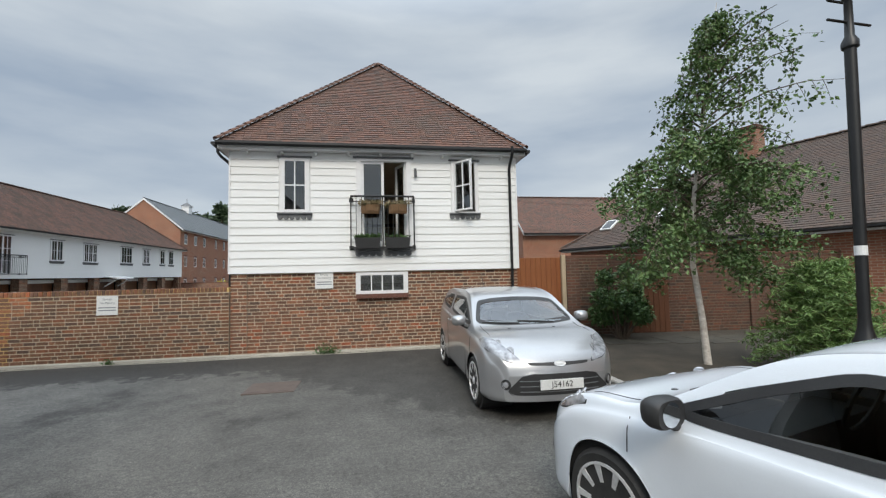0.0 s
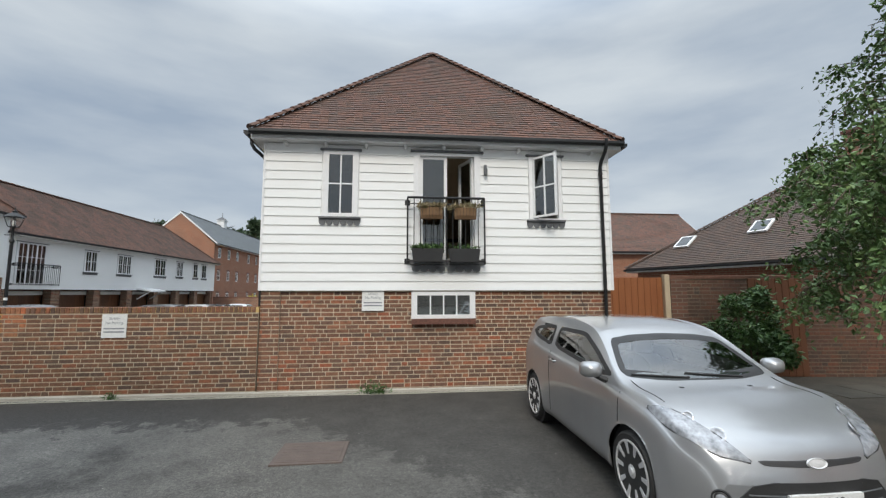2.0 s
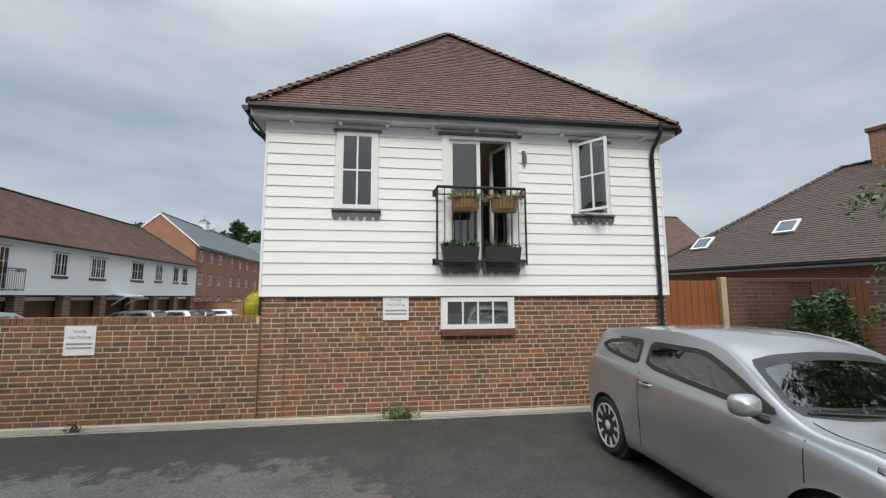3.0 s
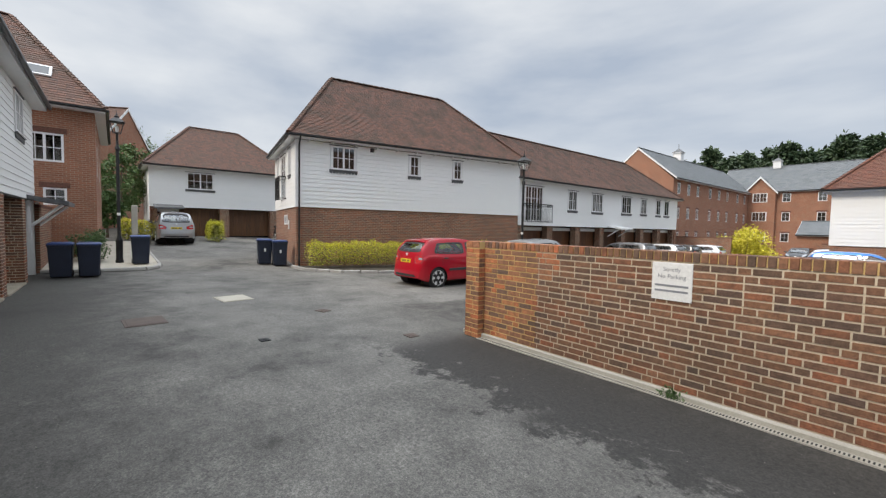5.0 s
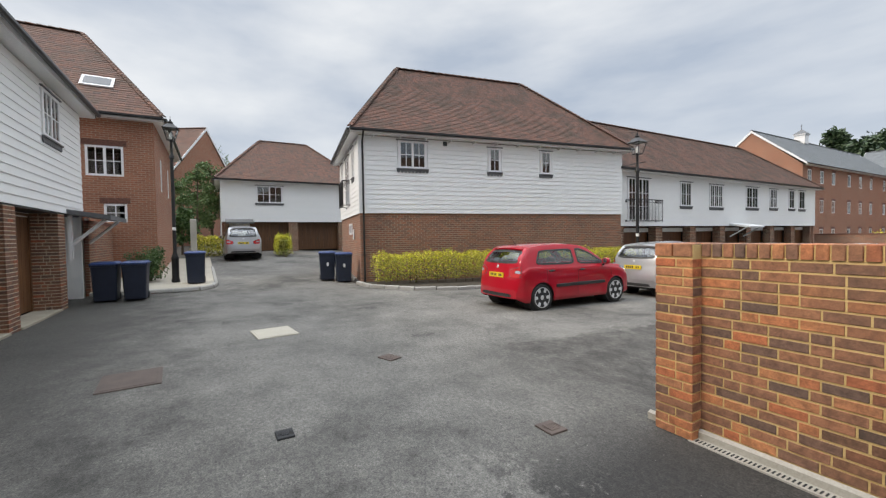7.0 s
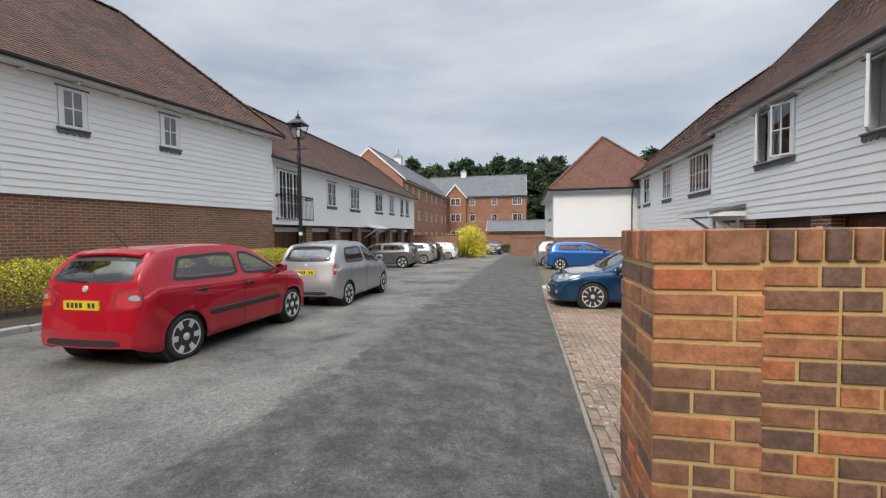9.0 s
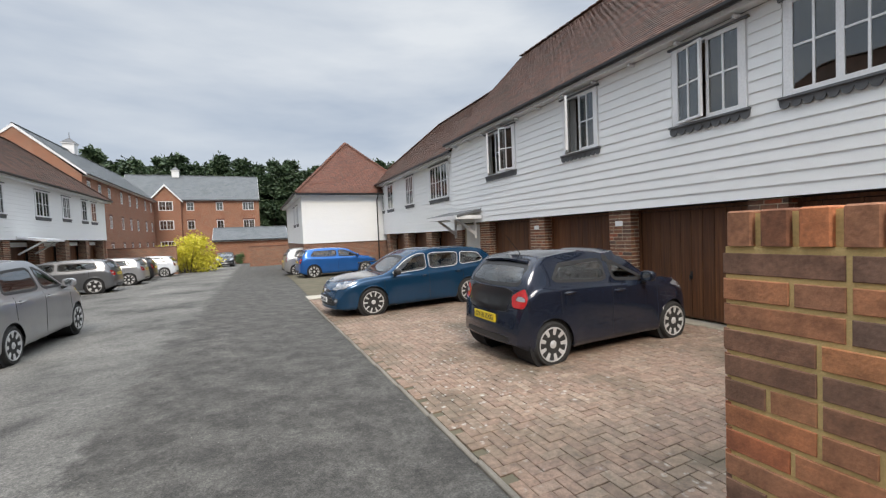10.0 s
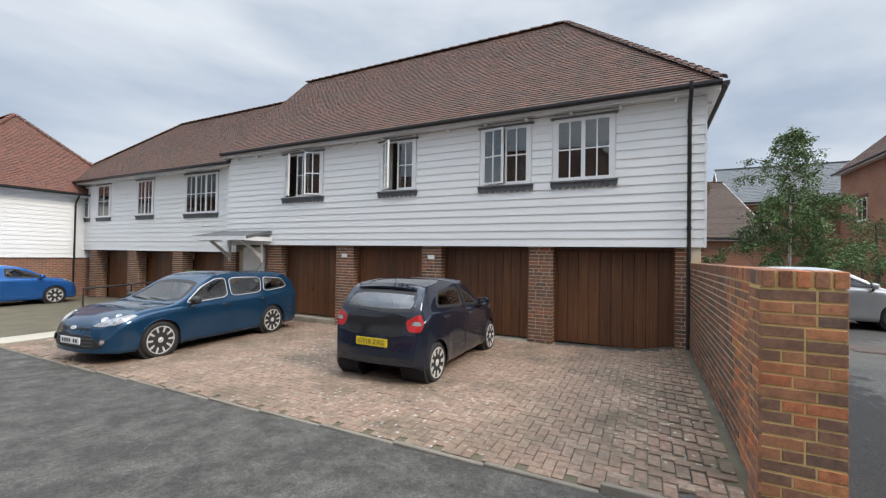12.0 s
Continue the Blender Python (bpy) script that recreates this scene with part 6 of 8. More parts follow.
        boxes.append((poly, a, b, dd, min(p[0] for p in poly), max(p[0] for p in poly), min(p[1] for p in poly), max(p[1] for p in poly)))
    for f in faces:
        p = [Vector(verts[v]) for v in f]
        c = (p[0] + p[1] + p[2] + p[3]) / 4
        nrm = (p[2] - p[0]).cross(p[3] - p[1])
        hit = False
        if c.z > 0.8:
            for poly, a, b, dd, a0, a1, b0, b1 in boxes:
                u, v = c.dot(a), c.dot(b)
                if a0 < u < a1 and b0 < v < b1 and nrm.normalized().dot(dd) < -0.12 and depth_in(poly, u, v) > 0.022:
                    hit = True
                    break
        if not hit:
            keep.append(f)
    g = Geo()
    g.v, g.f = verts, keep
    body = part("body", g.mesh("body", pm, True, 42), None, T)
    for nm, poly, d, mat, wide in panes:
        o = part(nm, skin.sheet(poly, d, 0.001), mat, T, smooth=True)
        o.visible_shadow = False
        part("window_trim", skin.band(poly, d, 0.004, wide), m_plastic, o, smooth=True)
        if trim and nm == "side_window":
            part("bright_trim", skin.band(poly, d, 0.007, 0.011), trim, o, smooth=True)

    def lay(nm, pts, d, mat, lab="", off=0.004, times=2, parent=None, snap=True, edge=0.0, cells=(14, 6)):
        poly = skin.outline(pts, d, snap, times)
        o = part(nm, skin.sheet(poly, d, off, *cells), mat, parent or T, lab, smooth=True)
        part("edge_trim", skin.band(poly, d, off + 0.002, edge or 0.006), mat if edge else m_plastic, o, smooth=True)
        return o

    # underside, wheel wells and cabin
    hw = W / 2 - 0.13
    und = Geo().box((xr + 0.38, -hw + 0.12, 0.20), (xf - 0.38, hw - 0.12, 0.32))
    for c in wx:
        for s in (1, -1):
            und.lathe([(RA + 0.003, s * hw * 0.55), (RA + 0.003, s * (hw + 0.085))], 32, (c, 0, R), axis="y")
    part("underbody", und, m_dark, T)
    zf = 0.34
    seats_z = curve_at(belt, 0) - 0.12
    tub = Geo().box((xr + 0.25, -hw, zf), (wb / 2 - 0.25, hw, zf + 0.06)).box((screen[1] - 0.42, -hw + 0.06, zf), (screen[1] - 0.12, hw - 0.06, curve_at(belt, screen[1]) - 0.07))
    tub.box((rear[1] - 0.05, -hw + 0.05, zf), (rear[1] + 0.1, hw - 0.05, seats_z))
    for s in (1, -1):
        tub.box((rear[1], s * hw - 0.02, zf), (screen[1] - 0.2, s * hw + 0.02, seats_z + 0.03))
    part("dashboard", tub, m_plastic, T)
    part("steering_wheel", Geo().tube([(screen[1] - 0.50 - 0.06 * math.sin(t), -0.36 + 0.18 * math.cos(t), seats_z + 0.10 + 0.17 * math.sin(t)) for t in [2 * math.pi * k / 18 for k in range(19)]], 0.014, 6), m_plastic, T)
    for x in (screen[0] - 0.55, rear[1] + 0.30):
        for y in (0.36, -0.36):
            q = Geo().cham((x - 0.2, y - 0.23, zf + 0.05), (x + 0.3, y + 0.23, zf + 0.22), 0.04)
            q.loft([[(x + a, y - b, zz_), (x + a + 0.03, y - b - 0.02, zz_), (x + a + 0.12, y - b, zz_), (x + a + 0.12, y + b, zz_), (x + a + 0.03, y + b + 0.02, zz_), (x + a, y + b, zz_)] for a, b, zz_ in
                    ((-0.2, 0.21, zf + 0.2), (-0.27, 0.22, zf + 0.4), (-0.33, 0.19, seats_z + 0.06), (-0.34, 0.15, seats_z + 0.11))], caps=True)
            q.cham((x - 0.37, y - 0.13, seats_z + 0.13), (x - 0.27, y + 0.13, seats_z + 0.32), 0.03)
            q.tube([(x - 0.31, y - 0.06, seats_z + 0.05), (x - 0.31, y - 0.06, seats_z + 0.16)], 0.008, 5).tube([(x - 0.31, y + 0.06, seats_z + 0.05), (x - 0.31, y + 0.06, seats_z + 0.16)], 0.008, 5)
            part("seat", q, m_seat, T)
    part("inner_mirror", Geo().cham((screen[0] + 0.08, -0.11, H - 0.25), (screen[0] + 0.11, 0.11, H - 0.18), 0.012), m_plastic, T)
    for c in wx:
        for s in (1, -1):
            mm = Matrix.Translation((c, s * (W / 2 - 0.100), R))
            wheel_parts(T, mm if s < 0 else mm @ Matrix.Rotation(math.pi, 4, "Z"), R, spokes)

    def nose_x(z):
        return max(x for x in xs if curve_at(top, x) >= z)

    def tail_x(z):
        return min(x for x in xs if curve_at(top, x) >= z)

    hp = head or [(0.06, 0.40, 0.64), (0.20, 0.60, 0.64), (0.42, 0.72, 0.74), (0.66, 0.76, 0.85), (0.48, 0.66, 0.84), (0.22, 0.52, 0.76)]
    tp = tail or [(0.44, 0.88), (0.46, 0.74), (0.78, 0.76), (0.84, 1.00), (0.70, 0.99)]
    for s in (1, -1):
        hl = lay("headlight", [(xf - a, s * y, z) for a, y, z in hp], (-0.6, -s * 0.55, -0.58), m_lampglass, "clear swept headlight", 0.004, 1)
        for f, r in ((0.35, 0.055), (0.62, 0.042)):
            p = Vector((xf - hp[0][0], s * hp[0][1], hp[0][2])).lerp(Vector((xf - hp[3][0], s * hp[3][1], hp[3][2])), f)
            p = skin.tree.find_nearest(p)[0]
            part("lamp_lens", Geo().lathe([(r, -0.004), (r, 0.006), (r * 0.82, 0.008), (r * 0.6, 0.002), (0.001, 0.004)], 18), m_lens, hl, smooth=True,
                 at=Matrix.Translation(p) @ Vector((0.6, s * 0.55, 0.58)).to_track_quat("Z", "Y").to_matrix().to_4x4())
        tl = lay("tail_light", [(tail_x(z) + 0.02, s * y, z) for y, z in tp], (0.75, -s * 0.66, 0), m_tail, "red tail light", 0.006, 1)
        zc, yc = sum(q[1] for q in tp) / len(tp), sum(q[0] for q in tp) / len(tp)
        lay("reversing_lamp", [(tail_x(zc) + 0.02, s * (yc + a), zc - 0.01 + b) for a, b in ((-0.09, -0.035), (0.10, -0.035), (0.12, 0.035), (-0.05, 0.035))], (0.75, -s * 0.66, 0), m_lens, off=0.009, times=1, parent=tl, cells=(6, 3))
        # the sill under the doors, the rubbing strip, the shut lines
        if moulding:
            q = []
            for i, x in enumerate(xs):
                if wx[0] + RA + 0.06 < x < wx[1] - RA - 0.03:
                    y = max(r[0] for r in rows[i][2:4]) - 0.003
                    q.append([(x, s * y, 0.50), (x, s * (y + 0.016), 0.51), (x, s * (y + 0.016), 0.57), (x, s * y, 0.58)])
            part("side_moulding", Geo().loft(q if s < 0 else q[::-1], caps=True), m_plastic, T, "black rubbing strip")
        mx = screen[1] - 0.26
        zb_ = curve_at(belt, mx) + 0.02
        y0 = s * (W / 2 * 0.92)
        g = Geo()
        prof = [(0.0, 0.86), (0.015, 0.97), (0.06, 1.0), (0.10, 0.85), (0.13, 0.55), (0.145, 0.2)]
        ca = [2 * math.pi * k / 18 for k in range(18)]
        rnd = lambda c: math.copysign(abs(c) ** 0.65, c)  # noqa: E731
        g.loft([[(mx - 0.05 + d, y0 + s * (0.15 + 0.105 * f * rnd(math.cos(t))), zb_ + 0.075 + 0.075 * f * rnd(math.sin(t))) for t in ca] for d, f in prof], caps=True)
        mr = part("door_mirror", g, mirror_mat or pm, T, smooth=True)
        part("mirror_arm", Geo().tube([(mx + 0.05, y0 - s * 0.03, zb_ - 0.04), (mx + 0.02, y0 + s * 0.06, zb_ - 0.005), (mx + 0.01, y0 + s * 0.12, zb_ + 0.03)], [0.035, 0.028, 0.03], 8), m_plastic, mr, smooth=True)
        part("mirror_glass", Geo().lathe([(0.001, -0.002), (0.060, 0.0)], 14), m_mirror, mr, at=Matrix.Translation((mx - 0.053, y0 + s * 0.155, zb_ + 0.075)) @ Matrix.Rotation(radians(-90), 4, "Y"))
        for k, dx in enumerate(shut):
            pts = []
            for q in range(11):
                z = 0.29 + (curve_at(belt, dx) - 0.30) * q / 10
                if all(math.hypot(dx - c, z - R) > RA + 0.01 for c in wx):
                    pts.append(skin.drop(*[Vector((dx, 0, z)).dot(ax) for ax in skin.axes((0, -s, 0))[:2]], (0, -s, 0), 0.0005))
            if len(pts) > 3:
                part("door_gap", Geo().tube(pts, 0.004, 4), m_dark, T)
        for hx in shut[1:handles + 1]:
            hx += 0.14
            zh_ = curve_at(belt, hx) - 0.10
            p = skin.drop(*[Vector((hx, 0, zh_)).dot(ax) for ax in skin.axes((0, -s, 0))[:2]], (0, -s, 0), 0.0)
            hd = part("door_handle", Geo().tube([p + Vector((-0.09, -s * 0.01, 0)), p + Vector((-0.075, s * 0.022, 0)), p + Vector((0.075, s * 0.022, 0.004)), p + Vector((0.09, -s * 0.01, 0.004))], 0.013, 8), handle_mat or pm, T, smooth=True)
            part("handle_recess", Geo().lathe([(0.045, 0.0), (0.04, 0.003), (0.001, 0.002)], 16), m_plastic, hd, at=Matrix.Translation(p) @ Matrix.Rotation(radians(-s * 90), 4, "X") @ Matrix.Diagonal((1.5, 0.6, 1, 1)))
        fp_ = skin.tree.find_nearest(Vector((xf - 0.10, s * W * 0.37, 0.42)))[0]
        fl = part("fog_light", Geo().lathe([(0.062, 0.0), (0.058, 0.012), (0.046, 0.004), (0.040, 0.010), (0.001, 0.014)], 18), m_plastic, T, smooth=True, at=Matrix.Translation(fp_) @ Matrix.Rotation(radians(s * 40), 4, "Z") @ Matrix.Rotation(radians(90), 4, "Y"))
        part("lamp_lens", Geo().lathe([(0.036, 0.010), (0.02, 0.016), (0.001, 0.017)], 14), m_lens, fl, smooth=True)
        # the bonnet's shut line runs from the lamp to the windscreen
        pts = [skin.tree.find_nearest(Vector((xf - 0.5 - (screen[1] * -1 + xf - 0.56) * q / 8, s * (W / 2 * 0.80 - 0.0), 1.2)))[0] + Vector((0, 0, 0.0005)) for q in range(9)]
        part("bonnet_gap", Geo().tube(pts, 0.0035, 4), m_dark, T)
        part("washer_jet", Geo().cham((screen[1] + 0.13, s * 0.32 - 0.018, curve_at(top, screen[1] + 0.14) - 0.012), (screen[1] + 0.16, s * 0.32 + 0.018, curve_at(top, screen[1] + 0.14) + 0.004), 0.003), m_plastic, T)
    if tailgate:
        zt_ = curve_at(top, rear[0]) - 0.015
        lay("tailgate_panel", [(-3, y, z) for y, z in ((-0.52, zt_), (-0.50, 0.74), (-0.40, 0.70), (0.40, 0.70), (0.50, 0.74), (0.52, zt_))], (1, 0, 0), tailgate, "gloss black tailgate panel", 0.004, 1, snap=False)
    # nose: grille slot, badge, intake
    wf = W / 2
    zg = curve_at(top, xf) + 0.125
    if front:
        lay("grille", [(3, y * wf, zg + z) for y, z in ((-0.45, 0.014), (-0.40, -0.012), (0, -0.024), (0.40, -0.012), (0.45, 0.014), (0, 0.014))], (-1, 0, 0), m_plastic, snap=False, off=0.003)
    zi = curve_at(top, xf) + 0.02
    it = lay("air_intake", [(3, y * wf, z) for y, z in ((-0.66, intake), (0.66, intake), (0.72, intake + 0.05), (0.50, zi), (-0.50, zi), (-0.72, intake + 0.05))], (-1, 0, 0), m_plastic, snap=False, off=0.003, times=1)
    for z in (0.34, 0.40, 0.46):
        part("intake_slat", Geo().tube([skin.drop(*[Vector((0, y * wf, z)).dot(ax) for ax in skin.axes((-1, 0, 0))[:2]], (-1, 0, 0), 0.006) for y in (-0.56, -0.3, 0, 0.3, 0.56)], 0.006, 5), m_lead, it)
    bp = skin.drop(*[Vector((0, 0, zg)).dot(ax) for ax in skin.axes((-1, 0, 0))[:2]], (-1, 0, 0), 0.006)
    part("badge", Geo().lathe([(0.075, 0.0), (0.068, 0.010), (0.055, 0.006), (0.001, 0.010)], 20), m_alloy, T, at=Matrix.Translation(bp) @ Matrix.Rotation(radians(70), 4, "Y") @ Matrix.Diagonal((0.45, 1, 1, 1)))

    def number_plate(nm, x, z, fwd, txt, mat):
        mm = Matrix.Translation((x, 0, z)) @ Matrix.Rotation(radians(90 if fwd else -90), 4, "Z")
        p = part(nm, Geo().box((-0.26, -0.008, -0.055), (0.26, 0.014, 0.055)), mat, T, at=mm)
        if txt:
            cu = bpy.data.curves.new("plate_text", "FONT")
            cu.body, cu.size, cu.align_x, cu.align_y, cu.extrude = txt, 0.095, "CENTER", "CENTER", 0.001
            cu.materials.append(m_plastic)
            o = new("plate_text", cu)
            o.parent = p
            o.matrix_local = Matrix.Translation((0, -0.0095, 0)) @ Matrix.Rotation(radians(90), 4, "X")
        else:
            g = Geo()
            for k in range(7):
                if k != 4:
                    g.box((-0.21 + k * 0.062, -0.0095, -0.03), (-0.17 + k * 0.062, -0.0075, 0.03))
            tagged(part("plate_lettering", g, m_plastic, p), kind="stuff")

    number_plate("front_plate", xf + 0.012, 0.42, True, plate, m_plate_w)
    number_plate("rear_plate", tail_x(zplate - 0.05) - 0.006, zplate, False, plate_rear, m_plate_y)
    lay("rear_bumper_trim", [(-3, y * wf, z) for y, z in ((-0.62, 0.40), (-0.66, 0.32), (0.66, 0.32), (0.62, 0.40))], (1, 0, 0), m_plastic, snap=False, times=1)
    part("rear_badge", Geo().lathe([(0.04, 0.0), (0.035, 0.01), (0.001, 0.012)], 14), m_alloy, T, at=Matrix.Translation((tail_x(rear_z(top, rear)) - 0.004, 0, rear_z(top, rear))) @ Matrix.Rotation(radians(-80), 4, "Y"))
    # spoiler lip, aerial, wipers, exhaust
    zsp = curve_at(top, rear[1] + 0.05)
    part("roof_spoiler", Geo().loft([[(rear[1] + 0.14, y, curve_at(top, rear[1] + 0.14) - 0.02), (rear[1] + 0.14, y, curve_at(top, rear[1] + 0.14) + 0.006 - 0.03 * (y / 0.5) ** 2), (rear[1] - 0.03, y, zsp - 0.004 - 0.03 * (y / 0.5) ** 2), (rear[1] - 0.03, y, zsp - 0.03 - 0.03 * (y / 0.5) ** 2)]
                                     for y in (-0.5, -0.3, -0.1, 0.1, 0.3, 0.5)], caps=True), pm, T, smooth=True)
    part("aerial", Geo().tube([(rear[1] + 0.25, 0.0, curve_at(top, rear[1] + 0.25) - 0.01), (rear[1] + 0.0, 0.0, curve_at(top, rear[1] + 0.25) + 0.28)], [0.006, 0.003], 6), m_plastic, T)
    for y in (0.40, -0.12):
        pts = [skin.tree.find_nearest(Vector((screen[1] - 0.02 - 0.06 * q / 3, y - 0.52 * q / 3, curve_at(top, screen[1]) + 0.02 + 0.012 * q)))[0] + Vector((0.006, 0, 0.010)) for q in range(4)]
        part("wiper", Geo().tube(pts, 0.008, 5), m_plastic, T)
    pts = [skin.tree.find_nearest(Vector((rear[0] - 0.05, 0.30 * q / 3, curve_at(top, rear[0]) + 0.03 + 0.012 * q)))[0] + Vector((-0.012, 0, 0.004)) for q in range(4)]
    part("rear_wiper", Geo().tube(pts, 0.008, 5), m_plastic, T)
    return T


def rear_z(top, rear):
    return curve_at(top, rear[0]) - 0.07


def stand(cx, cy, head):
    """The pose of a car that stands on the ground at its middle, nose towards head degrees."""
    return pose(cx, cy, ground_z(cx, cy) + 0.012, 0, 0, head)


def hatch(wb, fo, ro, H, hood=0.98, tail=1.02, b=None, zf=0.97, zr=1.05, quarter=0.0, three=False):
    """Side profiles and side windows of a small hatchback."""
    xr, xf = -wb / 2 - ro, wb / 2 + fo
    top = [(xr, 0.50), (xr + 0.015, 0.62), (xr + 0.035, 0.74), (xr + 0.07, 0.87), (xr + 0.12, tail), (xr + 0.36, H - 0.17), (xr + 0.45, H - 0.085), (xr + 0.68, H - 0.035), (xr + 1.2, H), (xr + 1.85, H - 0.012), (xf - 1.72, H - 0.09), (xf - 1.02, hood),
           (xf - 0.62, hood - 0.05), (xf - 0.36, hood - 0.115), (xf - 0.20, hood - 0.18), (xf - 0.10, hood - 0.25), (xf - 0.04, hood - 0.33), (xf - 0.012, hood - 0.40), (xf, hood - 0.46)]
    belt = [(xr, 0.88), (xr + 0.4, zr - 0.03), (xr + 1.4, (zr + zf) / 2 - 0.03), (xf - 1.2, zf - 0.04), (xf - 0.4, 0.80), (xf - 0.15, 0.68), (xf - 0.03, 0.56), (xf, 0.46)]
    b = -0.10 if b is None else b
    c0, c1, rx = xf - 1.16, xf - 1.80, xr + 0.52
    zm = zf + (zr - zf) * (c0 - b) / (c0 - rx)
    if three:
        doors = [[(c0, zf + 0.02), (c0 - 0.2, zf), (b + 0.05, zm), (b + 0.06, H - 0.135), (c1 - 0.10, H - 0.135), (c1 + 0.2, H - 0.25)],
                 [(b - 0.05, zm), (rx + 0.20, zr + 0.01), (rx - 0.02, zr + 0.09), (rx + 0.12, H - 0.18), (b - 0.30, H - 0.135), (b - 0.05, H - 0.13)]]
        shut = (xf - 0.98, b)
    else:
        doors = [[(c0, zf + 0.02), (c0 - 0.2, zf), (b + 0.05, zm), (b + 0.05, H - 0.135), (c1 - 0.10, H - 0.135), (c1 + 0.2, H - 0.25)],
                 [(b - 0.05, zm), (rx + 0.12, zr), (rx + 0.06, zr + 0.05), (rx + 0.22, H - 0.16), (rx + 0.45, H - 0.145), (b - 0.05, H - 0.13)]]
        shut = (xf - 0.98, b, -wb / 2 + 0.16)
    return dict(top=top, belt=belt, screen=(xf - 1.70, xf - 1.02), rear=(xr + 0.12, xr + 0.40), doors=doors, shut=shut)


m_lens = simple("lamp_lens", (0.35, 0.36, 0.38), (0.55, 0.56, 0.58), 0.15, 30, 60, 0.1, metal=0.4, coat=1.0)
SP = hatch(2.49, 0.80, 0.68, 1.47, b=-0.62, zf=0.98, zr=1.13, three=True)
car("hatchback", stand(5.27, -3.05, -90), "silver three-door hatchback parked beside the brick wall", m_p_silver, 2.49, 0.80, 0.68, 1.72, 1.47, **SP, R=0.315, spokes=10, plate="J54162", handles=1)
h_w = 105.0
_c = Vector((5.66, -8.33))
SPW = hatch(2.55, 0.82, 0.68, 1.45)
car("hatchback", stand(_c.x, _c.y, h_w), "white five-door hatchback with dark tinted side windows", m_p_white, 2.55, 0.82, 0.68, 1.75, 1.45, **SPW, R=0.33, spokes=10, mirror_mat=m_plastic, glass=m_tintglass)
SPR = hatch(2.46, 0.82, 0.70, 1.50, 0.98, 1.06, zf=0.98, zr=1.03)
car("hatchback", stand(-11.03, 4.27, 90), "red five-door hatchback parked along the hedge", m_p_red, 2.46, 0.82, 0.70, 1.65, 1.50, **SPR, R=0.30, spokes=6, moulding=True, zplate=0.80, handle_mat=m_plastic,
    tail=[(0.42, 0.93), (0.44, 0.77), (0.80, 0.77), (0.84, 0.93), (0.78, 1.03), (0.66, 1.00)])
SPM = hatch(2.43, 0.70, 0.62, 1.54, 1.0, 1.08, zf=0.99, zr=1.03)
MTAIL = [(0.66, 1.00), (0.68, 0.80), (0.80, 0.80), (0.80, 1.02), (0.72, 1.06)]
car("hatchback", stand(-10.85, 8.85, 90), "rounded silver hatchback parked behind the red car", m_p_silver, 2.43, 0.70, 0.62, 1.66, 1.54, **SPM, R=0.29, spokes=8, tail=MTAIL, zplate=0.84)
wb, fo, ro, H = 2.675, 0.92, 1.02, 1.50
xr, xf = -wb / 2 - ro, wb / 2 + fo
EST = dict(top=[(xr, 0.62), (xr + 0.03, 0.80), (xr + 0.08, 1.02), (xr + 0.42, H - 0.12), (xr + 0.60, H - 0.045), (xr + 1.4, H), (xr + 2.4, H - 0.02), (xf - 1.98, H - 0.10), (xf - 1.26, 0.97), (xf - 0.7, 0.90), (xf - 0.34, 0.82), (xf - 0.16, 0.75), (xf - 0.06, 0.66), (xf - 0.018, 0.57), (xf, 0.50)],
           belt=[(xr, 0.96), (xr + 0.6, 1.01), (xr + 1.6, 0.96), (xf - 1.5, 0.90), (xf - 0.5, 0.79), (xf - 0.15, 0.66), (xf, 0.46)], screen=(xf - 1.95, xf - 1.26), rear=(xr + 0.10, xr + 0.46),
           doors=[[(xf - 1.42, 0.95), (xf - 1.6, 0.94), (-0.12, 0.99), (-0.14, 1.385), (0.10, 1.38), (0.45, 1.24)], [(-0.20, 0.99), (-1.02, 1.02), (-1.10, 1.37), (-0.22, 1.39)],
                  [(-1.10, 1.03), (-1.75, 1.08), (-1.86, 1.14), (-1.72, 1.32), (-1.17, 1.37)]], shut=(xf - 1.22, -0.16, -1.16))
car("estate_car", stand(-3.03, 9.78, 180 + 5), "dark teal-blue estate car parked on block paving", m_p_teal, wb, fo, ro, 1.76, H, **EST, R=0.33, spokes=10, trim=m_alloy, mirror_mat=m_plastic,
    head=[(0.07, 0.36, 0.66), (0.16, 0.56, 0.63), (0.34, 0.70, 0.66), (0.60, 0.76, 0.77), (0.40, 0.66, 0.77), (0.18, 0.50, 0.74)], intake=0.30)
SPP = hatch(2.34, 0.62, 0.52, 1.46, 1.0, 1.02, zf=0.97, zr=1.06)
car("hatchback", stand(-2.2, 4.45, 1.0), "dark navy small hatchback parked facing the garage", m_p_navy, 2.34, 0.62, 0.52, 1.62, 1.46, **SPP, R=0.29, spokes=9, plate_rear="GY18 ZXG", tailgate=m_p_black, zplate=0.60,
    tail=[(0.50, 0.92), (0.54, 0.78), (0.78, 0.78), (0.84, 0.95), (0.74, 1.04), (0.62, 1.00)], trim=None)
SPB = hatch(2.60, 0.85, 0.70, 1.46)
car("hatchback", stand(-2.9, 21.3, 4), "bright blue hatchback parked on block paving", m_p_blue, 2.60, 0.85, 0.70, 1.78, 1.46, **SPB, R=0.32, spokes=8)
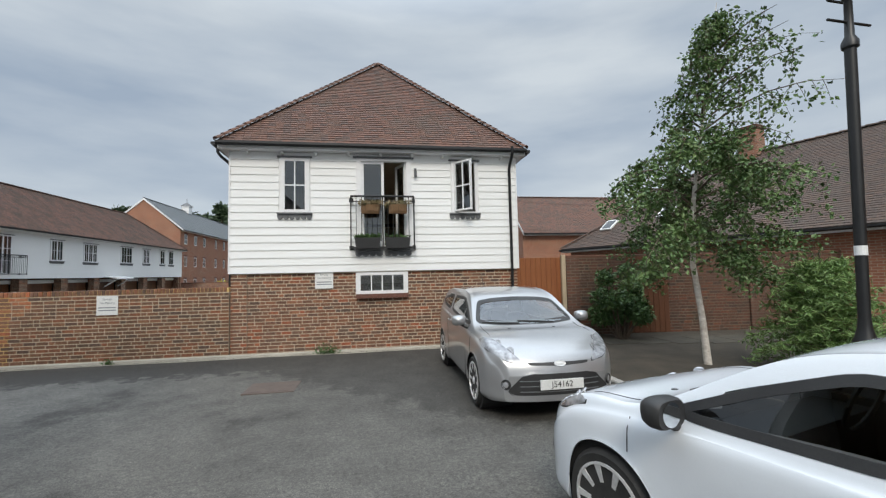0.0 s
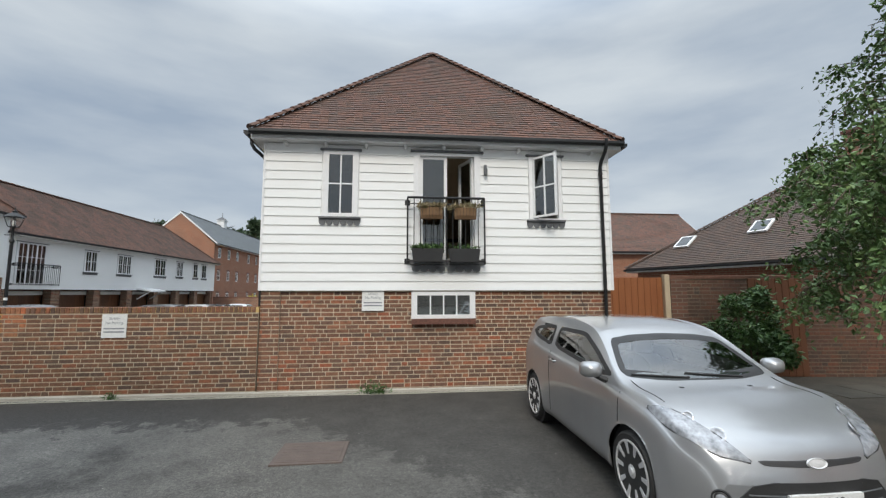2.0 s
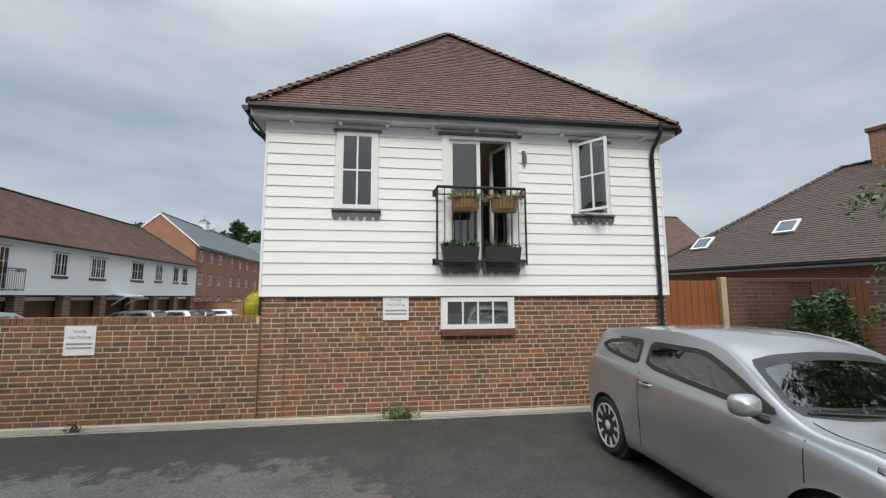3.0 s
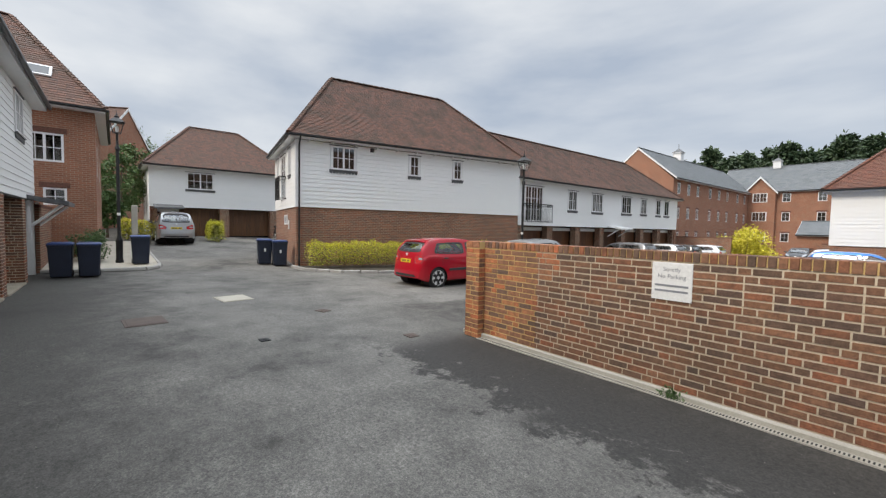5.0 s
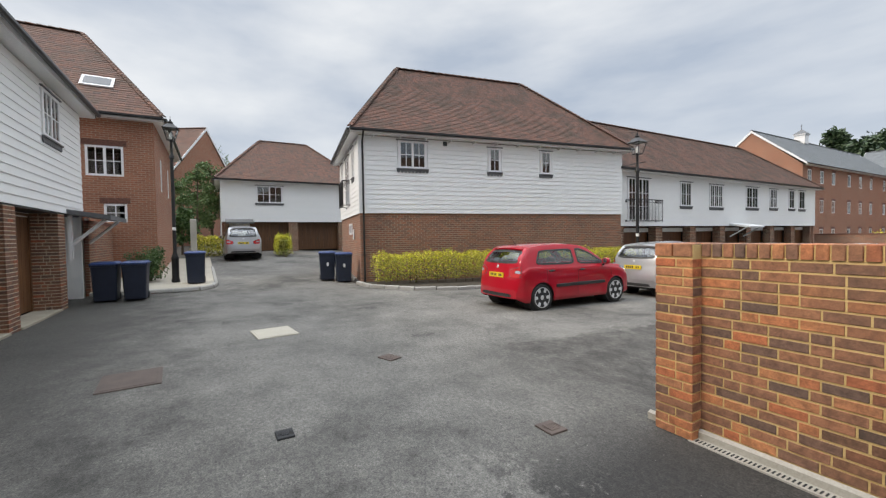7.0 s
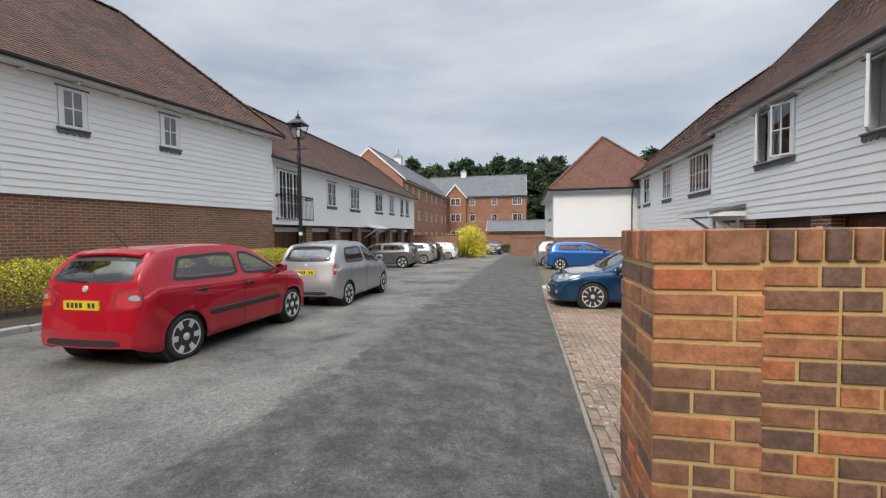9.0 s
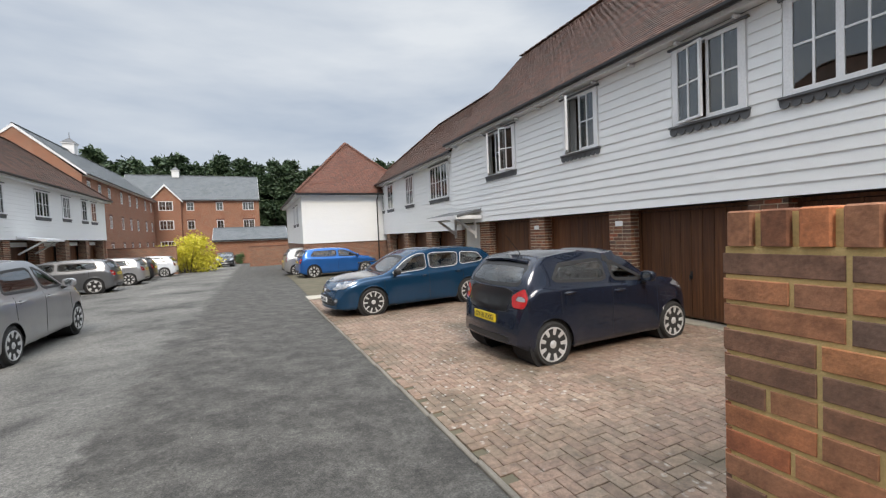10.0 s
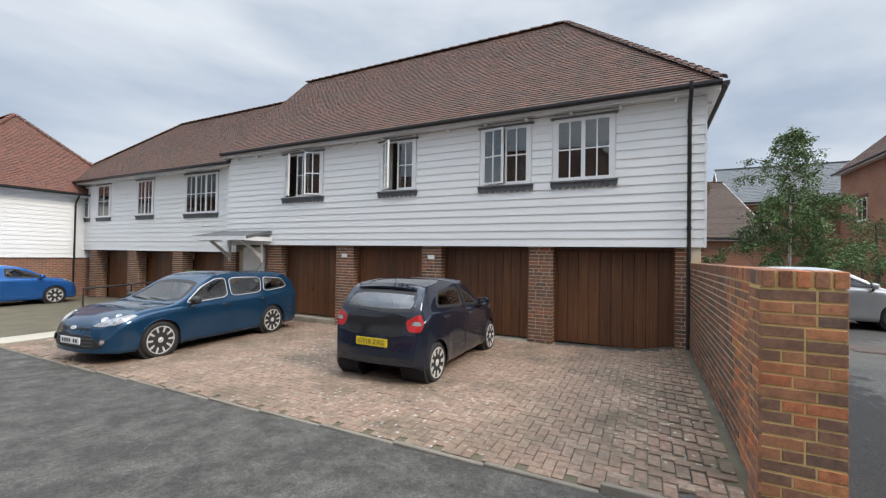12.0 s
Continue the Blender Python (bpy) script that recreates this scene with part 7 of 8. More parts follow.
car("hatchback", stand(-3.55, 24.4, 4), "silver hatchback parked past the blue car", m_p_silver, 2.43, 0.70, 0.62, 1.66, 1.54, **SPM, R=0.29, spokes=8, tail=MTAIL)
SPG = hatch(2.70, 0.88, 0.72, 1.48)
car("hatchback", stand(-14.3, 22.2, 180), "grey hatchback parked nose-in to the garages", m_p_grey, 2.70, 0.88, 0.72, 1.78, 1.48, **SPG, R=0.33, spokes=5)
car("hatchback", stand(-14.0, 26.4, 180), "pale silver hatchback parked nose-in to the garages", m_p_silver, 2.55, 0.82, 0.68, 1.75, 1.45, **SPW, R=0.32, spokes=8)
car("hatchback", stand(-14.2, 29.8, 180), "dark grey hatchback parked nose-in to the garages", m_p_black, 2.55, 0.82, 0.68, 1.75, 1.45, **SPW, R=0.32, spokes=8)
car("hatchback", stand(-13.6, 33.2, 180), "white hatchback parked nose-in beside the screen wall", m_p_white, 2.55, 0.82, 0.68, 1.75, 1.45, **SPW, R=0.32, spokes=8)
car("hatchback", stand(-9.5, 47.0, -90), "black hatchback parked by the low garage block", m_p_black, 2.55, 0.82, 0.68, 1.75, 1.45, **SPW, R=0.32, spokes=8)
SPX = hatch(2.63, 0.9, 0.85, 1.68, 1.08, 1.1, zf=1.07, zr=1.12)
car("family_car", stand(-28.5, -2.0, 180), "silver tall estate car parked in the lane", m_p_silver, 2.63, 0.9, 0.85, 1.77, 1.68, **SPX, R=0.35, spokes=6)
car("hatchback", stand(-28.8, 5.0, 180), "dark hatchback parked by the far garages", m_p_black, 2.55, 0.82, 0.68, 1.75, 1.45, **SPW, R=0.32, spokes=8)

# ---------------- street lamps ----------------
def street_lamp(x, y, z, h=5.2, lean=0.0):
    t = thing("street_lamp", pose(x, y, z, 0, lean, 0), "black cast-iron street lamp with a glazed lantern", "street lamp", "street lamps")
    p = Geo().lathe([(0.125, 0.0), (0.125, 0.10), (0.105, 0.14), (0.105, 0.75), (0.12, 0.80), (0.085, 0.90), (0.06, 1.0), (0.052, 1.1), (0.052, h - 1.35), (0.075, h - 1.33), (0.075, h - 1.27), (0.042, h - 1.2), (0.036, h - 0.80), (0.06, h - 0.76)], 16)
    part("post", p, m_iron, t, smooth=True)
    part("ladder_bar", Geo().tube([(-0.28, 0, h - 1.05), (0.28, 0, h - 1.05)], 0.014, 8), m_iron, t)
    part("number_label", Geo().lathe([(0.054, 1.74), (0.054, 1.84)], 16), m_sign, t)
    b, tp = 0.11, 0.20
    z0, z1 = h - 0.74, h - 0.36
    fr = Geo()
    cs = [(-1, -1), (1, -1), (1, 1), (-1, 1)]
    for i in range(4):
        a, c = cs[i], cs[(i + 1) % 4]
        fr.tube([(a[0] * b, a[1] * b, z0), (a[0] * tp, a[1] * tp, z1)], 0.012, 5)
        fr.tube([(a[0] * b, a[1] * b, z0), (c[0] * b, c[1] * b, z0)], 0.014, 5)
        fr.tube([(a[0] * tp, a[1] * tp, z1), (c[0] * tp, c[1] * tp, z1)], 0.016, 5)
    fr.tube([(0, 0, h - 0.78), (0, 0, z0)], 0.05, 8)
    lt = part("lantern", fr, m_iron, t)
    for i in range(4):
        a, c = cs[i], cs[(i + 1) % 4]
        g = Geo().add([(a[0] * b, a[1] * b, z0), (c[0] * b, c[1] * b, z0), (c[0] * tp, c[1] * tp, z1), (a[0] * tp, a[1] * tp, z1)], [(0, 1, 2, 3)])
        part("pane", g, m_lantern_glass, lt).visible_shadow = False
    part("bulb", Geo().lathe([(0.02, z0 + 0.02), (0.05, z0 + 0.10), (0.05, z0 + 0.2), (0.015, z0 + 0.26)], 12), m_sign, lt, smooth=True)
    rf = Geo().add([(-tp - 0.03, -tp - 0.03, z1), (tp + 0.03, -tp - 0.03, z1), (tp + 0.03, tp + 0.03, z1), (-tp - 0.03, tp + 0.03, z1), (-0.07, -0.07, z1 + 0.16), (0.07, -0.07, z1 + 0.16), (0.07, 0.07, z1 + 0.16), (-0.07, 0.07, z1 + 0.16)],
                   [(0, 1, 5, 4), (1, 2, 6, 5), (2, 3, 7, 6), (3, 0, 4, 7), (3, 2, 1, 0)])
    rf.lathe([(0.07, z1 + 0.16), (0.075, z1 + 0.22), (0.03, z1 + 0.25), (0.03, z1 + 0.29), (0.012, z1 + 0.31), (0.004, z1 + 0.42)], 10)
    part("lantern_roof", rf, m_iron, t)


street_lamp(-12.2, 9.2, -0.22, 5.25)
street_lamp(-19.6, -4.45, ground_z(-19.6, -4.45) + 0.08, 5.45)
street_lamp(8.07, -6.13, 0.08, 5.3, 2.2)


# ---------------- wheelie bins ----------------
def bin_(x, y, rot, lid=True):
    z = ground_z(x, y) + (0.09 if x < -18.4 and y < -3 else 0.008)
    t = thing("wheelie_bin", pose(x, y, z, 0, 0, rot), "dark blue wheelie bin with a bright blue lid", "bin", "wheelie bins")
    def ring(s, z):
        a, b, c = 0.275 * s, 0.33 * s, 0.03
        return [(-a + c, -b, z), (a - c, -b, z), (a, -b + c, z), (a, b - c, z), (a - c, b, z), (-a + c, b, z), (-a, b - c, z), (-a, -b + c, z)]
    part("body", Geo().loft([ring(0.86, 0.04), ring(0.87, 0.08), ring(1.0, 0.93), ring(1.06, 0.935), ring(1.06, 0.98)], caps=True), m_bin, t)
    part("lid", Geo().loft([ring(1.08, 0.985), ring(1.08, 1.02), ring(0.9, 1.06)], caps=True), m_binlid, t, "bright blue lid")
    part("handle", Geo().tube([(-0.22, 0.30, 1.0), (-0.2, 0.38, 1.0), (0.2, 0.38, 1.0), (0.22, 0.30, 1.0)], 0.015, 8), m_bin, t)
    for s in (-1, 1):
        part("wheel", Geo().lathe([(0.09, -0.02), (0.1, -0.01), (0.1, 0.01), (0.09, 0.02)], 16, (0, 0, 0)), m_rubber, t, at=Matrix.Translation((s * 0.24, 0.24, 0.10)) @ Matrix.Rotation(radians(90), 4, "Y"))
    if y > -1:
        part("sticker", Geo().box((-0.035, -0.302, 0.55), (0.035, -0.285, 0.68)), m_sign, t, at=Matrix.Rotation(radians(3), 4, "X"))


m_bin = simple("bin_plastic", (0.008, 0.013, 0.026), (0.014, 0.021, 0.04), 0.5, 4, 60, 0.1)
m_binlid = simple("bin_lid_blue", (0.018, 0.04, 0.13), (0.03, 0.06, 0.17), 0.45, 4, 60, 0.1)
bin_(-18.55, 0.30, 80)
bin_(-18.0, 0.75, 80)
bin_(-17.35, -5.85, 90)
bin_(-17.3, -5.2, 90)
bin_(-19.1, -3.85, 90)


# ---------------- leaves ----------------
def leaf_quads(g, p, size, rng, droop=0.0, aspect=0.55, up=None):
    """One leaf: a folded lozenge of two triangles each side."""
    d = Vector((rng.gauss(0, 1), rng.gauss(0, 1), rng.gauss(0, 0.7) - droop)).normalized()
    s = d.cross(Vector((rng.gauss(0, 1), rng.gauss(0, 1), rng.gauss(0, 1)))).normalized()
    l, w = size * rng.uniform(0.7, 1.25), size * aspect * rng.uniform(0.7, 1.2)
    n = len(g.v)
    q = d.cross(s) * (w * 0.25)
    g.v += [tuple(p), tuple(p + d * l * 0.5 + s * w * 0.5 + q), tuple(p + d * l), tuple(p + d * l * 0.5 - s * w * 0.5 + q)]
    g.f += [(n, n + 1, n + 2), (n, n + 2, n + 3)]


def hedge(name, m, L, W, H, label, mat, inner, seed, leaf=0.05, n=9000, stems=True):
    t = thing(name, m, label, "hedge")
    rng = random.Random(seed)
    g, h = Geo(), Geo()
    for _ in range(n):
        u = rng.uniform(0, L)
        top = H * (0.97 + 0.16 * noise.noise((u * 1.7, seed, 0)) + 0.11 * noise.noise((u * 5, seed, 3)))
        bul = 0.5 * W * (1 + 0.14 * noise.noise((u * 2.2, seed, 5)))
        k = rng.random()
        a = rng.uniform(0, math.pi)
        r = 1 - abs(rng.gauss(0, 0.09))
        y = -math.cos(a) * bul * r
        zc = (abs(math.sin(a)) ** 0.45)
        z = 0.14 + (top - 0.14) * (zc if k < 0.45 else rng.random()) * r if k < 0.45 else 0.14 + (top - 0.14) * rng.random() ** 0.8
        if k >= 0.45:
            y = (-1 if rng.random() < 0.7 else 1) * bul * r * (1 - 0.25 * (z / top) ** 4)
        p = Vector((u, y, z))
        # some low outer leaves take the darker tone too, as painted shade
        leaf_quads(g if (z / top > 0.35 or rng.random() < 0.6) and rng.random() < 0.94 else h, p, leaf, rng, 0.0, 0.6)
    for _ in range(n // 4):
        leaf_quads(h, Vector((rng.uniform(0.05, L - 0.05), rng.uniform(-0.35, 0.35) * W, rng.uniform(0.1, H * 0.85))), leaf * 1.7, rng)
    part("foliage", g, mat, t)
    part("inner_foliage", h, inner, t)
    s = Geo()
    for k in range(int(L / 0.35)):
        u = 0.2 + k * 0.35 + rng.uniform(-0.1, 0.1)
        s.tube([(u, rng.uniform(-0.1, 0.1), -0.1), (u + rng.uniform(-0.1, 0.1), rng.uniform(-0.15, 0.15), H * 0.6)], [0.018, 0.008], 5)
    part("branchwork", s, m_bark, t)
    return t


fB = Matrix.Translation((-17.35, 1.20, 0)) @ Matrix.Rotation(radians(B_DEG), 4, "Z")
hedge("hedge", fB @ pose(0.25, -0.95, 0.05), 5.2, 1.0, 1.08, "clipped yellow-green hedge in a kerbed bed", m_hedge, m_hedge_shaded, 3, n=9000)
hedge("hedge", fB @ pose(5.3, -0.95, -0.02), 6.1, 1.0, 1.12, "clipped yellow-green hedge behind the parked cars", m_hedge, m_hedge_shaded, 4, n=9000)
hedge("hedge", pose(-29.8, -4.4, 0.6, 0, 0, 90), 2.0, 0.9, 1.3, "yellow-green hedge at the lane's end", m_hedge, m_hedge_shaded, 5, n=2500, leaf=0.08)
hedge("hedge", pose(-29.5, 0.2, 0.6, 0, 0, 0), 1.6, 0.8, 1.3, "yellow-green hedge beside the far garage", m_hedge, m_hedge_shaded, 6, n=2000, leaf=0.08)


def bush(name, m, rx, ry, h, label, mat, seed, n=4000, leaf=0.09, aspect=0.5, lift=0.1, lobes=14, stem=m_bark):
    t = thing(name, m, label, "shrub")
    rng = random.Random(seed)
    blobs = []
    for _ in range(lobes):
        a, r = rng.uniform(0, 2 * math.pi), math.sqrt(rng.random()) * 0.75
        blobs.append((Vector((rx * r * math.cos(a), ry * r * math.sin(a), lift + h * rng.uniform(0.15, 0.85))), rng.uniform(0.22, 0.4) * min(rx, ry) * 1.3))
    g = Geo()
    for _ in range(n):
        c, r = rng.choice(blobs)
        d = Vector((rng.gauss(0, 1), rng.gauss(0, 1), rng.gauss(0, 0.9))).normalized()
        p = c + d * r * rng.uniform(0.55, 1.05)
        if p.z > 0.05:
            leaf_quads(g, p, leaf, rng, 0.2, aspect)
    part("foliage", g, mat, t)
    s = Geo()
    for c, r in blobs:
        s.tube([(c.x * 0.15, c.y * 0.15, -0.05), (c.x * 0.6, c.y * 0.6, c.z * 0.5), tuple(c)], [0.03, 0.018, 0.007], 6)
    part("branchwork", s, stem, t)
    return t


bush("laurel_shrub", pose(8.9, -0.65, 0.1), 0.85, 0.6, 1.75, "dark green laurel shrub against the brick wall", m_shrub, 8, n=5200, leaf=0.11)
bush("shrub", pose(-20.4, -5.3, 0.25), 0.8, 0.7, 1.2, "green shrub behind the bins", m_shrub, 12, n=3000, leaf=0.09)
bush("golden_shrub", pose(-11.6, 37.5, -0.95), 2.5, 2.0, 3.0, "large golden-yellow shrub by the flats", m_yellow, 13, n=6500, leaf=0.22, lobes=26)
bush("shrub", pose(-8.9, 52.6, -1.2), 1.6, 0.7, 1.2, "dark green clipped shrub by the flats", m_shrub, 14, n=1500, leaf=0.2)
bush("shrub", pose(-1.0, 13.3, -0.35), 0.3, 0.3, 1.5, "potted green shrub by the entrance", m_conifer, 15, n=600, leaf=0.12, lobes=6)


def conifer_bush(m, label, seed):
    """A low spreading conifer: tiers of drooping fronds."""
    t = thing("conifer_shrub", m, label, "shrub")
    rng = random.Random(seed)
    g, s = Geo(), Geo()
    for k in range(95):
        f = k / 95
        z = 0.15 + 1.65 * f
        a = k * 2.399
        L = (1.05 - 0.75 * f) * rng.uniform(0.8, 1.15)
        d = Vector((math.cos(a), math.sin(a), 0.25 + 0.35 * f))
        p0 = Vector((0, 0, z * 0.9))
        pts = [p0 + d * L * u + Vector((0, 0, -0.28 * L * u * u)) for u in (0, 0.35, 0.7, 1.0)]
        s.tube(pts, [0.012, 0.009, 0.006, 0.003], 4)
        for _ in range(150):
            u = rng.uniform(0.15, 1.0)
            c = p0 + d * L * u + Vector((0, 0, -0.28 * L * u * u)) + Vector((rng.gauss(0, 0.05), rng.gauss(0, 0.05), rng.gauss(0, 0.025)))
            leaf_quads(g, c, 0.11, rng, 0.2, 0.2)
    s.tube([(0, 0, -0.1), (0.02, 0.0, 1.0), (0, 0, 1.85)], [0.05, 0.035, 0.01], 8)
    part("frond_mass", g, m_conifer, t)
    part("branchwork", s, m_bark, t)


conifer_bush(pose(9.9, -4.35, 0.08), "feathery green conifer shrub beside the lamp", 21)


def birch(m):
    t = thing("birch_tree", m, "young birch tree with a pale trunk and drooping leafy twigs", "tree")
    rng = random.Random(5)
    trunk = [Vector((0.0, 0, -0.1)), Vector((-0.05, 0.02, 0.8)), Vector((-0.16, 0.03, 1.7)), Vector((-0.10, 0.0, 2.8)), Vector((0.08, -0.06, 4.0)), Vector((0.28, -0.15, 5.2)), Vector((0.42, -0.2, 6.3))]
    part("trunk", Geo().tube(trunk, [0.066, 0.052, 0.045, 0.036, 0.026, 0.015, 0.005], 10), m_birchbark, t, smooth=True)
    limbs, twigs, g = Geo(), Geo(), Geo()

    def along(z):
        for a, b in zip(trunk, trunk[1:]):
            if a.z <= z <= b.z:
                return a.lerp(b, (z - a.z) / (b.z - a.z))
        return trunk[-1]

    for k in range(64):
        f = k / 63
        z = 1.65 + 4.3 * f ** 0.85
        a = k * 2.399 + rng.uniform(-0.4, 0.4)
        L = (1.8 * (1 - f) ** 0.85 + 0.36) * rng.uniform(0.5, 1.15) * ((0.55 if math.cos(a) < 0.1 else 1.25) if f > 0.4 else 1.0)
        d = Vector((math.cos(a), math.sin(a), 0.55 + 0.5 * f))
        p0 = along(z)
        bend = lambda u: p0 + d * (L * u) + Vector((0, 0, -0.62 * L * u * u * (1.25 - 0.7 * f)))  # noqa: E731,B023
        limbs.tube([bend(u) for u in (0, 0.25, 0.5, 0.75, 1.0)], [0.022 * (1.1 - 0.7 * f), 0.016, 0.011, 0.007, 0.003], 5)
        for j in range(rng.choice((5, 7, 10, 14)) if f > 0.38 else rng.choice((18, 24, 30))):
            u = rng.uniform(0.35, 1.0)
            q = bend(u)
            e = Vector((rng.gauss(0, 0.4), rng.gauss(0, 0.4), -rng.uniform(0.2, 1.0))).normalized() * rng.uniform(0.25, 0.65) * (1.15 - 0.5 * f)
            twigs.tube([q, q + e * 0.5 + Vector((0, 0, 0.03)), q + e], [0.005, 0.0035, 0.002], 4)
            for _ in range(15 if f > 0.38 else 22):
                v = rng.uniform(0.1, 1.05)
                leaf_quads(g, q + e * v + Vector((rng.gauss(0, 0.06), rng.gauss(0, 0.06), rng.gauss(0, 0.06))), 0.078, rng, 0.6, 0.72)
    part("branchwork", limbs, m_bark, t)
    tagged(part("twiggery", twigs, m_bark, t), kind="stuff")
    part("crown", g, m_birch, t)


birch(pose(8.75, -3.35, 0.1))


def far_tree(m, h, r, label, mat, seed, n=900, size=0.5, name="tree", conical=0.0, low=0.28, clumps=34):
    t = thing(name, m, label, "tree", "trees behind the houses")
    rng = random.Random(seed)
    part("trunk", Geo().tube([(0, 0, -0.5), (0.1, 0, h * 0.5), (0, 0.1, h * 0.95)], [0.05 * r + 0.06, 0.04 * r, 0.02], 7), m_bark, t)
    g = Geo()
    for _ in range(clumps):
        f = rng.random() ** 0.8
        z = h * (low + (0.98 - low) * f)
        rr = r * ((1 - conical) * math.sqrt(max(0.05, 1 - (2 * f - 0.9) ** 2)) + conical * (1.05 - f))
        a = rng.uniform(0, 6.283)
        c = Vector((rr * 0.75 * math.cos(a), rr * 0.75 * math.sin(a), z))
        q = r * rng.uniform(0.2, 0.36) * (1 - 0.45 * conical * f)
        for _ in range(n // clumps):
            d = Vector((rng.gauss(0, 1), rng.gauss(0, 1), rng.gauss(0, 0.6))).normalized() * q * rng.uniform(0.4, 1.1)
            leaf_quads(g, c + d, size, rng, 0.0, 0.5)
    part("crown", g, mat, t)
    return t


# pine wood beyond the flats
wood_rng = random.Random(9)
base_pines = [far_tree(pose(-20 + 6 * i, 92, -1.2), wood_rng.uniform(17, 20), wood_rng.uniform(4.0, 5.2), "dark green pine in the wood behind the flats", m_pine, 30 + i, 4200, 0.85, "pine_tree", 0.62, 0.06, 60) for i in range(4)]
for k in range(150):
    x = -66 + (k % 50) * 2.4 + wood_rng.uniform(-0.9, 0.9)
    y = 84 + (k // 50) * 6 + wood_rng.uniform(-2.5, 2.5)
    s = wood_rng.uniform(0.86, 1.0)
    copy_thing(base_pines[k % 4], pose(x, y, -1.2, 0, 0, wood_rng.uniform(0, 360)) @ Matrix.Diagonal((s * 1.12, s * 1.12, s, 1)))
far_tree(pose(-56, 52, -1), 19.5, 3.4, "tall dark conifer behind the terrace", m_pine, 51, 2600, 0.8, "pine_tree", 0.5)
for i, (x, y, h, r, mt) in enumerate(((-40, -7, 6.5, 2.4, m_shrub), (-37, -10.5, 5.0, 2.2, m_birch), (-47, -4, 8.5, 3.2, m_birch), (-29, -7.2, 3.8, 1.3, m_shrub), (-33.5, -5.4, 4.4, 1.0, m_birch), (-35.0, -4.2, 5.2, 1.3, m_birch), (-37.5, -3.4, 6.4, 1.5, m_birch), (-31.5, -4.9, 2.6, 0.8, m_shrub), (-55, 3, 10, 4, m_shrub))):
    far_tree(pose(x, y, ground_z(x, y)), h, r, "leafy green tree at the end of the lane", mt, 60 + i, 2600, 0.22)
for i, (x, y, h, r) in enumerate(((16.5, -8.4, 3.5, 1.4), (14.5, -7.2, 2.2, 1.0))):
    far_tree(pose(x, y, 0.1), h, r, "small leafy tree in the planted bed", m_birch, 80 + i, 2600, 0.11)

# ---------------- Juliet balcony and its planters ----------------
m_wicker = simple("coir_basket", (0.16, 0.09, 0.045), (0.28, 0.17, 0.09), 0.9, 14, 50, 0.8, stretch=(6, 6, 1))
m_dryplant = leaf_mat("dried_plant", (0.16, 0.12, 0.07), (0.26, 0.20, 0.11), (0.12, 0.13, 0.05))


def juliet(parent_m, u0, u1, z0, z1, dep, label):
    t = thing("balcony_railing", parent_m, label, "railing", "balcony railings")
    g = Geo().tube([(u0, 0, z1), (u0, -dep, z1), (u1, -dep, z1), (u1, 0, z1)], 0.024, 8)
    part("top_rail", g, m_iron, t)
    part("lower_rail", Geo().tube([(u0, 0, z0 + 0.06), (u0, -dep, z0 + 0.06), (u1, -dep, z0 + 0.06), (u1, 0, z0 + 0.06)], 0.016, 6), m_iron, t)
    part("second_rail", Geo().tube([(u0, 0, z1 - 0.12), (u0, -dep, z1 - 0.12), (u1, -dep, z1 - 0.12), (u1, 0, z1 - 0.12)], 0.012, 6), m_iron, t)
    n = max(4, round((u1 - u0) / 0.115))
    for k in range(n + 1):
        u = u0 + (u1 - u0) * k / n
        fat = k in (0, n) or k == n // 2
        part("baluster", Geo().tube([(u, -dep, z0), (u, -dep, z1)], 0.016 if fat else 0.008, 6), m_iron, t)
    for u in (u0, u1):
        for z in (z1 - 0.06, z0 + 0.06):
            part("wall_bracket", Geo().cham((u - 0.05, -0.03, z - 0.05), (u + 0.05, 0.0, z + 0.05), 0.006).tube([(u, 0, z), (u, -dep, z)], 0.014, 6), m_iron, t)
    return t


juliet(Matrix(), 2.62, 4.05, 2.30, 3.53, 0.24, "black iron Juliet balcony railing with hanging planters")
juliet(pose(-15.8, 12.7, 0, 0, 0, 90), 0.75, 3.0, 2.15, 3.2, 0.38, "black iron balcony railing on the terrace")
juliet(B.matrix_world @ fBe, 2.3, 3.7, 2.9, 3.95, 0.3, "black iron Juliet balcony railing on the end wall")
for i, u in enumerate((2.80, 3.42)):
    t = thing("hanging_basket", pose(u, -0.30, 3.12), "coir-lined trough planter with dried plants hooked on the railing", "planter", "balcony planters")
    prof = [(0.07, 0.0), (0.12, 0.06), (0.14, 0.17), (0.145, 0.2)]
    rings = [[(0.02 + 0.24 * (1 + math.cos(a) * (0.75 + r)), r * math.sin(a) * 0.75, z) for a in [2 * math.pi * k / 24 for k in range(24)]] for r, z in prof]
    part("liner", Geo().loft(rings, caps=True), m_wicker, t)
    rib = Geo()
    for k in range(9):
        a = 0.03 + k * 0.06
        rib.tube([(a, -0.11, 0.21), (a, -0.085, 0.04)], 0.004, 4)
    part("wire_frame", rib, m_iron, t)
    pl, rg = Geo(), random.Random(40 + i)
    for _ in range(260):
        leaf_quads(pl, Vector((rg.uniform(0.0, 0.5), rg.uniform(-0.09, 0.09), rg.uniform(0.17, 0.24))), 0.11, rg, -0.9, 0.22)
    part("planting", pl, m_dryplant, t)
